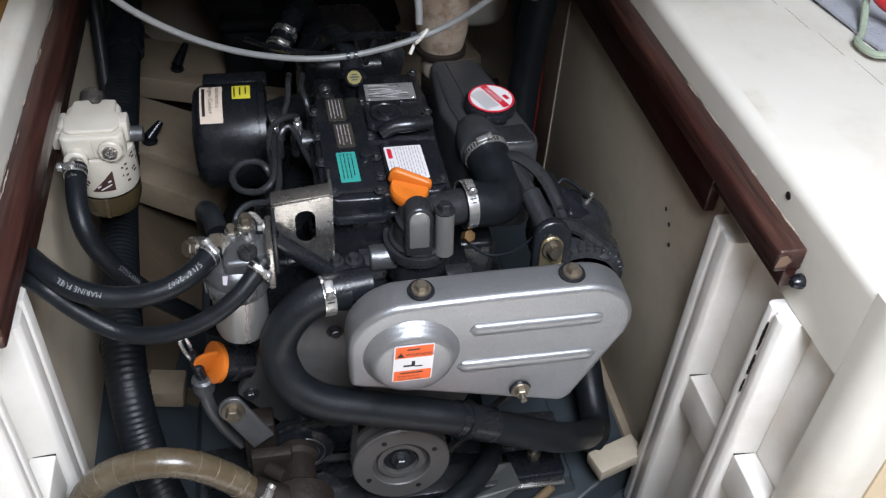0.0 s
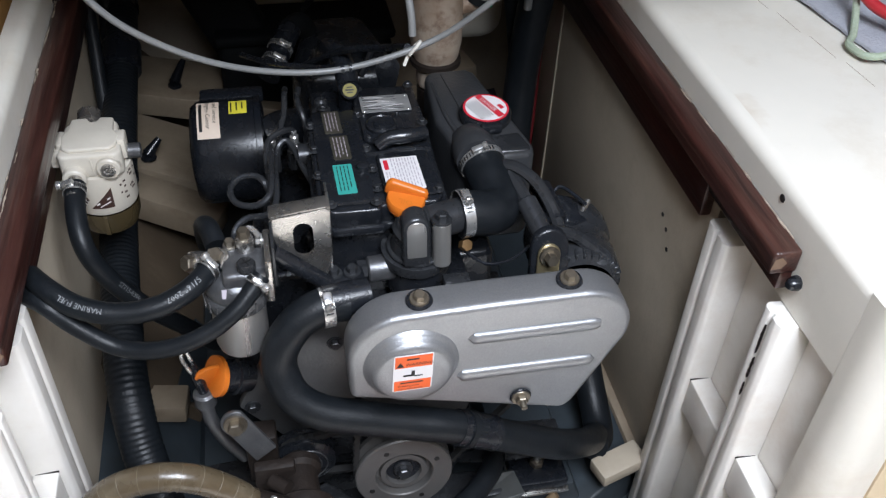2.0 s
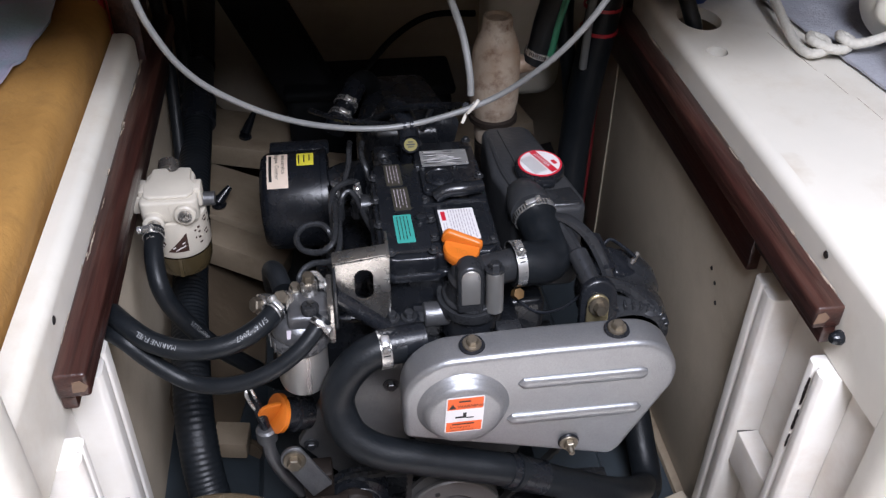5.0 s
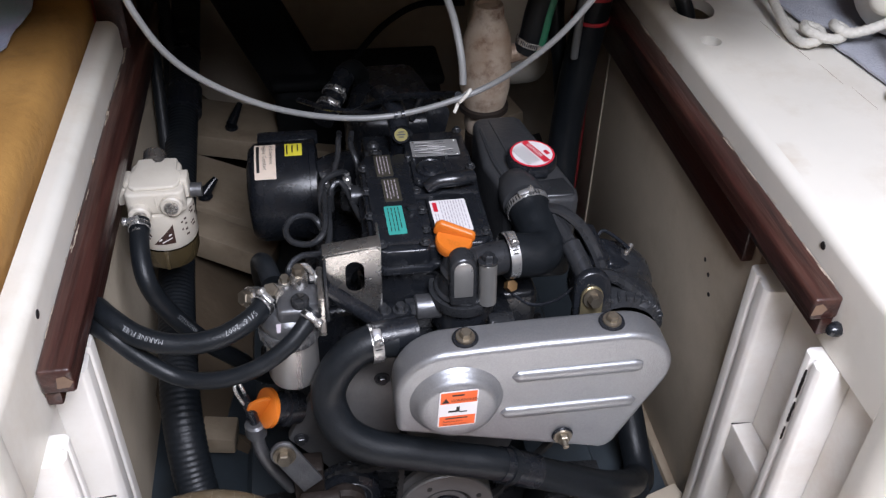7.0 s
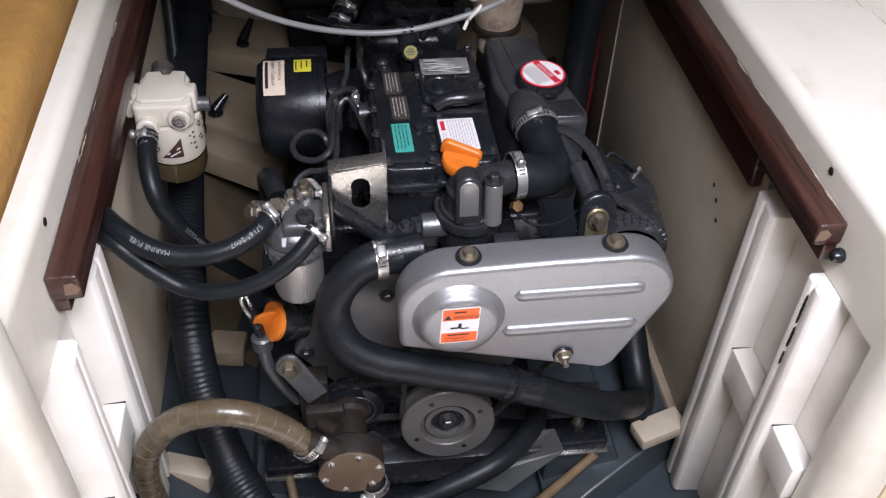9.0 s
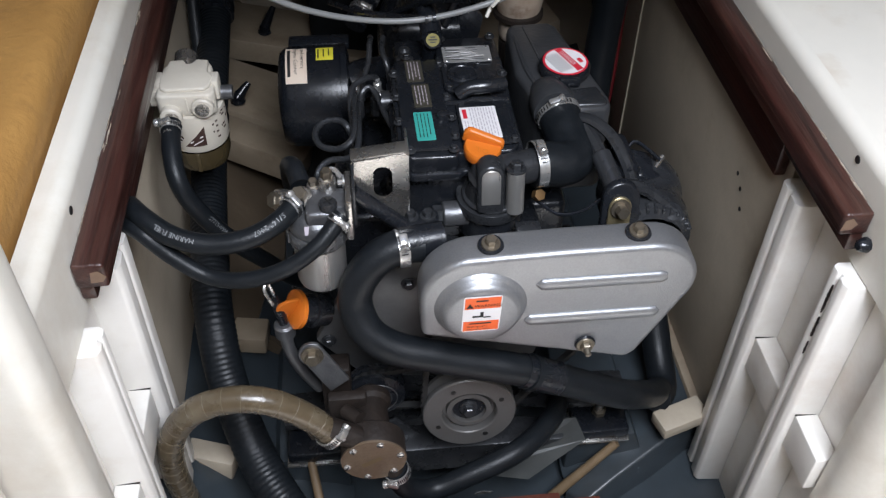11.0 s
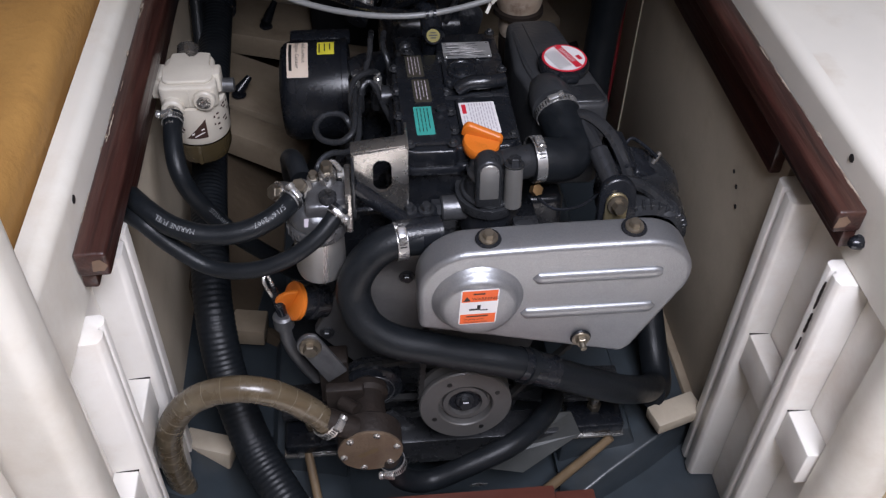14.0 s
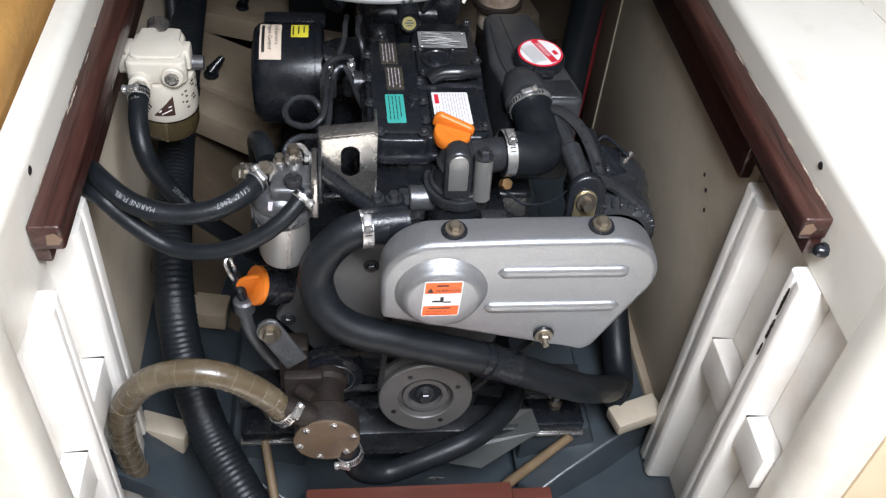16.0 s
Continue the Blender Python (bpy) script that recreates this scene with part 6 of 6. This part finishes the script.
def leaning(a0, a1, z0, z1, n=6):
    """A right-angled triangle printed round the can, its upright at a1."""
    return [[(a0 + (a1 - a0) * i / n, z0), (a0 + (a1 - a0) * (i + 1) / n, z0), (a0 + (a1 - a0) * (i + 1) / n, z0 + (z1 - z0) * (i + 1) / n), (a0 + (a1 - a0) * i / n, z0 + (z1 - z0) * i / n)] for i in range(n)]


on_can(leaning(-108, -68, 0.5735, 0.6045), BROWNINK, "printed_triangle", cx, cy, 0.0425, can)
on_can([[(-132, 0.5870), (-118, 0.5765), (-108, 0.5880), (-122, 0.5990)]], BROWNINK, "printed_block", cx, cy, 0.0426, can)
on_can([[(-97, 0.5790), (-73, 0.5880), (-73, 0.5905), (-97, 0.5815)], [(-92, 0.5755), (-73, 0.5825), (-73, 0.5845), (-92, 0.5775)], [(-129, 0.5880), (-115, 0.5790), (-113, 0.5810), (-127, 0.5905)], [(-125, 0.5930), (-111, 0.5840), (-110, 0.5855), (-124, 0.5950)]], PAPER, "printed_mark", cx, cy, 0.0431, can)
on_can([strip_poly(a, a + k, z, z + 0.003) for a, k, z in ((-52, 4, 0.6010), (-52, 3, 0.5890), (-45, 6, 0.6040), (-44, 5, 0.5960), (-45, 6, 0.5870), (-44, 7, 0.5780), (-30, 3, 0.6110), (-26, 8, 0.6130), (-26, 9, 0.6070), (-30, 3, 0.5910), (-26, 7, 0.5920), (-26, 10, 0.5860), (-12, 6, 0.6110), (-12, 8, 0.5990))], BROWNINK, "printed_line", cx, cy, 0.0426, can)

# air intake silencer: a black drum lying across the engine
af = thing("air_silencer", "glossy black cylindrical intake silencer with paper stickers behind the engine", "air filter")
ay, az, ar = 0.466, 0.518, 0.078
part("drum", lathe([(0, 0.0), (0.045, 0.0), (0.068, 0.004), (0.075, 0.011), (ar, 0.020), (ar, 0.096), (0.0795, 0.097), (0.0795, 0.106), (0.062, 0.110), (0, 0.111)], (-0.247, ay, az), X, 44, False), PLASTIC, af)
part("drum_lip", box(-0.230, -0.135, ay + 0.045, ay + 0.074, az + 0.052, az + 0.066, 0.004), PLASTIC, af)


def on_drum(x0, x1, a0, a1, mat, name, label, lift=0.0006):
    bm = bmesh.new()
    n = 10
    vs = []
    for i in range(n + 1):
        a = radians(a0 + (a1 - a0) * i / n)
        for x in (x0, x1):
            vs.append((x, ay - (ar + lift) * math.cos(a), az + (ar + lift) * math.sin(a)))
    add(bm, vs, [(2 * i, 2 * i + 1, 2 * i + 3, 2 * i + 2) for i in range(n)])
    return part(name, bm, mat, af, label)


on_drum(-0.232, -0.200, 48, 100, PEACH, "service_sticker", "pale peach service sticker")
ys = on_drum(-0.186, -0.160, 76, 100, YELLOW, "yellow_sticker", "yellow paper sticker")


def drum_text(body, size, x, a0, mat, parent):
    cu = bpy.data.curves.new("lettering", "FONT")
    cu.body, cu.size, cu.resolution_u = body, size, 1
    tmp = bpy.data.objects.new("lettering", cu)
    me = bpy.data.meshes.new_from_object(tmp)
    bpy.data.objects.remove(tmp)
    for vert in me.vertices:
        a = radians(a0) - vert.co.x / ar
        xx = x + vert.co.y
        vert.co = (xx, ay - (ar + 0.0012) * math.cos(a), az + (ar + 0.0012) * math.sin(a))
    me.materials.clear()
    me.materials.append(mat)
    ob = new("lettering", me)
    ob.parent = parent


drum_text("and service", 0.0095, -0.2095, 97, INK, af)
drum_text("Engine Center", 0.0095, -0.2195, 99, INK, af)
on_drum(-0.2290, -0.2245, 56, 96, INK, "printed_line", "", 0.0010)
for k in range(3):
    on_drum(-0.1835 + 0.008 * k, -0.1815 + 0.008 * k, 79 + 2 * k, 96, INK, "printed_line", "", 0.0010)

# control cable hanging across, with its clip and tie
WIRE = [(-0.345, 0.162, 1.22), (-0.340, 0.15, 1.15), (-0.330, 0.145, 1.07), (-0.317, 0.150, 1.005), (-0.308, 0.16, 0.958), (-0.286, 0.18, 0.900), (-0.249, 0.20, 0.853), (-0.187, 0.22, 0.808), (-0.116, 0.24, 0.778), (-0.046, 0.25, 0.769), (0.025, 0.25, 0.783), (0.088, 0.25, 0.808), (0.141, 0.22, 0.868), (0.178, 0.20, 0.927), (0.203, 0.185, 0.985), (0.220, 0.17, 1.03), (0.228, 0.15, 1.09), (0.235, 0.162, 1.18)]
cb = hose("control_cable", WIRE, 0.0038, CABLE, "grey control cable hanging in a loop from the cockpit", "cable", n=12)
part("cable_branch", tube([(0.012, 0.305, 1.031), (0.016, 0.303, 1.00), (0.022, 0.300, 0.935), (0.041, 0.29, 0.876), (0.049, 0.27, 0.830), (0.050, 0.258, 0.795)], 0.0047, 10), CABLE, cb)
part("cable_tie", tube([(0.044, 0.245, 0.786), (0.052, 0.243, 0.797), (0.058, 0.252, 0.799), (0.054, 0.26, 0.790), (0.046, 0.256, 0.784), (0.040, 0.247, 0.777), (0.036, 0.243, 0.770)], 0.0022, 8, 0.003), ROPE, cb, "knotted off-white twine")
for a in (0.000, 0.009):
    part("cable_clip", lathe([(0.0052, -0.002), (0.0062, -0.002), (0.0062, 0.002), (0.0052, 0.002)], (-0.036 + a, 0.250, 0.770 + a * 0.1), X, 12, False), PLASTIC, cb)
hose("black_cable", [(-0.04, 0.26, 0.765), (-0.07, 0.32, 0.735), (-0.12, 0.40, 0.70), (-0.16, 0.50, 0.66)], 0.004, PLASTIC, "thin black cable tied to the control cable", "cable", n=8)
hose("black_cable", [(0.045, 0.265, 0.785), (0.03, 0.34, 0.745), (-0.02, 0.42, 0.70), (-0.08, 0.52, 0.62)], 0.005, PLASTIC, "black cable running aft over the engine", "cable", n=8)

# exhaust mixing elbow
ex = thing("exhaust_elbow", "rust-streaked pale exhaust mixing elbow behind the coolant tank", "exhaust")
exx, exy = 0.144, 0.575
part("elbow_body", lathe([(0.028, 0.545), (0.031, 0.555), (0.031, 0.585), (0.037, 0.60), (0.041, 0.625), (0.041, 0.69), (0.037, 0.715), (0.031, 0.735), (0.025, 0.748), (0.024, 0.764), (0.022, 0.768), (0.018, 0.768), (0.016, 0.763), (0, 0.763)], (exx, exy, 0), Z, 32), ELBOW, ex)
part("side_spigot", rod((exx + 0.02, exy, 0.68), (exx + 0.068, exy - 0.005, 0.688), 0.018, 18, 0.013), ELBOW, ex)
part("flange_ring", lathe([(0.035, 0), (0.041, 0.002), (0.041, 0.010), (0.035, 0.012)], (exx, exy, 0.583), Z, 28, False), RUSTY, ex)
part("exhaust_pipe", tube([(exx, exy, 0.54), (exx, 0.57, 0.50), (exx - 0.005, 0.545, 0.46), (exx - 0.02, 0.50, 0.45)], 0.030, 16), RUSTY, ex, "dark rusty exhaust pipe")
gh = thing("striped_hose", "black hose with a green stripe rising from the exhaust elbow", "hose")
GH = [(0.205, 0.570, 0.686), (0.215, 0.572, 0.71), (0.224, 0.580, 0.75), (0.245, 0.60, 0.81), (0.275, 0.63, 0.90), (0.29, 0.66, 1.02)]
part("hose_wall", tube(GH, 0.020, 16), RUBBER, gh)
part("green_stripe", tube([(x + 0.015, y - 0.012, z + 0.0) for x, y, z in GH], 0.0075, 10), GREEN, gh, "green stripe along the hose")
clamp((0.212, 0.571, 0.703), (0.3, 0.05, 1), 0.0208, gh, up=(0.7, -0.7, 0), width=0.010)

# hoses and wires beside the elbow, tied in a bundle
for k, (pts, r, lab) in enumerate((
    ([(0.355, 0.66, 1.03), (0.348, 0.67, 0.75), (0.338, 0.69, 0.59), (0.332, 0.70, 0.44), (0.32, 0.66, 0.25)], 0.030, "thick black hose standing in the starboard corner"),
    ([(0.30, 0.73, 1.03), (0.300, 0.745, 0.70), (0.322, 0.745, 0.57), (0.338, 0.74, 0.42), (0.33, 0.72, 0.20)], 0.016, "black hose standing beside the thick hose"),
    ([(0.325, 0.62, 1.03), (0.318, 0.62, 0.85), (0.312, 0.63, 0.75), (0.318, 0.66, 0.62)], 0.007, "grey braided hose standing beside the thick hose"))):
    hose("standing_hose", pts, r, RUBBER if k < 2 else CABLE, lab, group="standing hoses")
for z, x in ((0.735, 0.345), (0.69, 0.343)):
    solid("red_cable_tie", lathe([(0.0315, -0.003), (0.0335, -0.003), (0.0335, 0.003), (0.0315, 0.003)], (x + 0.001, 0.674 + 0.06 * (0.735 - z), z), (0.05, 0.0, 1), 24, False), RED, "red cable tie round the thick hose", "cable tie", "cable ties")
hose("red_cable", [(0.393, 0.77, 0.75), (0.397, 0.775, 0.60), (0.398, 0.80, 0.45), (0.398, 0.80, 0.30), (0.39, 0.79, 0.12)], 0.005, REDCABLE, "red cable running down the after edge of the panel", "cable", n=8)
# dark pipes to port
hose("standing_hose", [(-0.392, 0.87, 1.03), (-0.400, 0.90, 0.70), (-0.402, 0.92, 0.56), (-0.402, 0.84, 0.46), (-0.395, 0.70, 0.36)], 0.015, RUBBER, "black hose running down the port panel", group="standing hoses")
hose("standing_hose", [(-0.402, 0.70, 1.03), (-0.405, 0.74, 0.80), (-0.405, 0.76, 0.62), (-0.402, 0.68, 0.45)], 0.011, RUBBER, "thin black hose running down the port panel", group="standing hoses")
solid("hose_coupling", lathe([(0.029, -0.03), (0.034, -0.028), (0.034, 0.028), (0.029, 0.03)], (-0.376, 0.80, 0.502), (0, -1, -0.35), 24), PLASTIC, "black coupling on the corrugated hose", "coupling")
for k in range(3):
    hose("red_wire", [(-0.455 - 0.012 * k, 0.66, 0.86), (-0.452 - 0.012 * k, 0.63, 0.80), (-0.448 - 0.012 * k, 0.615, 0.765), (-0.445 - 0.010 * k, 0.625, 0.70)], 0.005, RED, "red insulated wire beside the cushion", "wire", n=8, group="red wires")
# after end: dark duct, water lock and a clamp on a black hose
solid("black_duct", prism(rounded(-0.06, 0.06, -0.04, 0.04, 0.02, 4), (-0.33, 1.16, 0.68), Vector((0.88, 0, 0.47)), Y, (0.20, -0.12, -0.36), 0.0), MATTE, "black exhaust duct slanting down the bulkhead", "duct")
wl = thing("water_lock", "black plastic exhaust water lock against the after bulkhead", "water lock")
part("lock_body", box(-0.22, 0.14, 1.0, 1.14, 0.24, 0.40, 0.02, 3), MATTE, wl)
part("lock_lid", box(-0.226, 0.146, 0.994, 1.146, 0.4005, 0.425, 0.010, 3), MATTE, wl)
part("lock_spigot", rod((-0.03, 1.01, 0.36), (-0.03, 0.965, 0.37), 0.024, 18, None, 0.002), PLASTIC, wl)
hz = hose("exhaust_hose", [(-0.082, 0.733, 0.573), (-0.06, 0.77, 0.565), (-0.04, 0.83, 0.50), (-0.03, 0.92, 0.42), (-0.03, 1.0, 0.38)], 0.019, MATTE, "black hose behind the gearbox")
gc = thing("hose_joint", "black hose joint with two steel clamps beside the gearbox", "hose")
part("joint_wall", rod((-0.125, 0.655, 0.530), (-0.080, 0.735, 0.575), 0.020, 18), PLASTIC, gc)
clamp((-0.112, 0.68, 0.543), (0.5, 0.85, 0.45), 0.0206, gc, up=(0.3, -0.5, 0.8), width=0.010)
clamp((-0.100, 0.70, 0.556), (0.5, 0.85, 0.45), 0.0206, gc, up=(0.3, -0.5, 0.8), width=0.010)
hose("dark_pipe", [(-0.05, 1.0, 0.47), (0.02, 1.05, 0.52), (0.10, 1.08, 0.55), (0.20, 1.08, 0.55)], 0.007, MATTE, "thin dark pipe arching over the water lock", n=10)
for p, q in (((-0.320, 1.03, 0.312), (-0.298, 1.065, 0.345)), ((-0.362, 0.775, 0.312), (-0.338, 0.790, 0.336))):
    cl2 = thing("black_cleat", "small black hook screwed to the shelf panel", "hook", group="black hooks")
    part("hook_body", rod(p, q, 0.012, 10, 0.006), PLASTIC, cl2)
    part("hook_base", lathe([(0.015, 0), (0.013, 0.006), (0, 0.008)], (p[0], p[1], p[2] - 0.008), Z, 14, False), PLASTIC, cl2)
wt = thing("white_jug", "off-white plastic tank behind the exhaust elbow", "tank")
part("jug_body", prism(rounded(0.20, 0.36, 0.92, 1.10, 0.05, 6), (0, 0, 0.42), X, Y, (0, 0, 0.26), 0.04, 4), FENDER, wt)

# ---- on the berths ----
def foam(x0, x1, y0, y1, z0, z1):
    bm = box(x0, x1, y0, y1, z0, z1, 0.028, 5)
    bmesh.ops.subdivide_edges(bm, edges=[e for e in bm.edges if e.calc_length() > 0.08], cuts=16, use_grid_fill=True)
    for vert in bm.verts:
        q = vert.co
        d = noise.noise(Vector((q.x * 9, q.y * 9, q.z * 9))) * 0.006 + noise.noise(Vector((q.x * 40, q.y * 40, q.z * 40))) * 0.0025
        vert.co = q + Vector((d, d * 0.5, d))
    return bm


solid("foam_cushion", foam(-1.0, -0.456, -0.195, 1.0, 0.681, 0.80), FOAM, "bare ochre foam cushion with crumbling edges on the berth", "cushion", angle=60)


def cloth(x0, x1, y0, y1, z, amp, seed, edge=None, nx=40, ny=40, thick=0.004):
    bm = bmesh.new()
    vs = []
    for j in range(ny + 1):
        row = []
        for i in range(nx + 1):
            x, y = x0 + (x1 - x0) * i / nx, y0 + (y1 - y0) * j / ny
            if edge:
                x, y = edge(x, y, i / nx, j / ny)
            d = amp * (noise.noise(Vector((x * 12 + seed, y * 12, seed))) + 0.6 * noise.noise(Vector((x * 30, y * 30 + seed, seed))) + 0.7)
            row.append(bm.verts.new((x, y, z + max(0.001, d))))
        vs.append(row)
    for j in range(ny):
        for i in range(nx):
            bm.faces.new((vs[j][i], vs[j][i + 1], vs[j + 1][i + 1], vs[j + 1][i]))
    g = bmesh.ops.extrude_face_region(bm, geom=list(bm.faces))
    for vert in g["geom"]:
        if isinstance(vert, bmesh.types.BMVert):
            vert.co.z += thick
    return bm


solid("towel", cloth(0.0, 1.0, 0.0, 1.0, TOP + 0.001, 0.006, 3.0, lambda x, y, a, b: (0.585 + 0.085 * (1 - b) + 0.50 * a, 0.10 + 0.56 * b + 0.02 * a)), TOWEL, "blue-grey towel spread over the berth top", "towel", angle=60)
solid("folded_blanket", cloth(-1.0, -0.529, 0.135, 0.90, 0.802, 0.010, 7.0, lambda x, y, a, b: (x - 0.012 * a * math.sin(b * 9), y + 0.10 * (1 - a))), BLANKET, "pale blue and violet cloth lying on the foam cushion", "blanket", angle=60)
solid("blue_bag", cloth(0.425, 0.80, 0.60, 0.79, TOP + 0.001, 0.055, 11.0, None, 60, 40), BLUE, "crumpled blue nylon bag on the berth top", "bag", angle=60)
hose("black_cable", [(0.43, 0.75, 1.03), (0.44, 0.68, 0.90), (0.445, 0.62, 0.82), (0.458, 0.575, 0.765), (0.470, 0.56, 0.72), (0.478, 0.55, 0.60)], 0.013, RUBBER, "thick black cable dropping through the berth-top hole", "cable", n=12)
for x, y in ((0.74, 0.47), (0.80, 0.29)):
    fd = thing("fender", "off-white vinyl boat fender with a rope eye on the towel", "fender", group="fenders")
    bmf = lathe([(0, -0.15), (0.03, -0.147), (0.06, -0.13), (0.075, -0.10), (0.078, 0.0), (0.075, 0.10), (0.06, 0.13), (0.028, 0.148), (0.022, 0.165), (0.012, 0.172), (0, 0.172)], (x + 0.06, y, TOP + 0.083), (-0.75, -0.55, 0.0), 28, False)
    part("fender_body", bmf, FENDER, fd)
hose("red_strap", [(0.72, 0.395, 0.815), (0.685, 0.35, 0.825), (0.665, 0.31, 0.815), (0.67, 0.275, 0.80), (0.69, 0.24, 0.795), (0.72, 0.22, 0.80)], 0.008, RED, "red rope through the fender eye", "rope", n=10)
hose("blue_whipping", [(0.70, 0.25, 0.80), (0.715, 0.235, 0.805), (0.73, 0.225, 0.805)], 0.012, BLUE, "blue whipping on the fender rope", "rope", n=10)


def twist(s):
    return 0.0075 + 0.0003 * math.sin(s * 2 * math.pi / 0.009)


R0 = TOP + 0.012
hose("white_rope", [(0.60, 0.62, R0 + 0.02), (0.585, 0.55, R0 + 0.02), (0.575, 0.48, R0 + 0.01), (0.572, 0.43, R0), (0.578, 0.395, R0), (0.598, 0.39, R0 + 0.008), (0.605, 0.41, R0 + 0.012), (0.59, 0.425, R0 + 0.014), (0.583, 0.405, R0 + 0.016), (0.60, 0.385, R0 + 0.012), (0.625, 0.385, R0 + 0.01), (0.64, 0.40, R0 + 0.014), (0.63, 0.415, R0 + 0.018), (0.622, 0.395, R0 + 0.022), (0.635, 0.38, R0 + 0.02), (0.66, 0.37, R0 + 0.03), (0.69, 0.365, R0 + 0.045)], 0.0075, ROPE, "knotted off-white rope lying on the berth top", "rope", n=10, step=0.002, radius=twist)
hose("green_line", [(0.69, 0.35, R0 + 0.03), (0.665, 0.30, R0 + 0.02), (0.645, 0.26, R0), (0.625, 0.235, R0 - 0.002), (0.63, 0.20, R0), (0.66, 0.195, R0 + 0.006), (0.70, 0.22, R0 + 0.02)], 0.005, GREENROPE, "thin pale green line trailing over the towel", "rope", n=8, step=0.004)
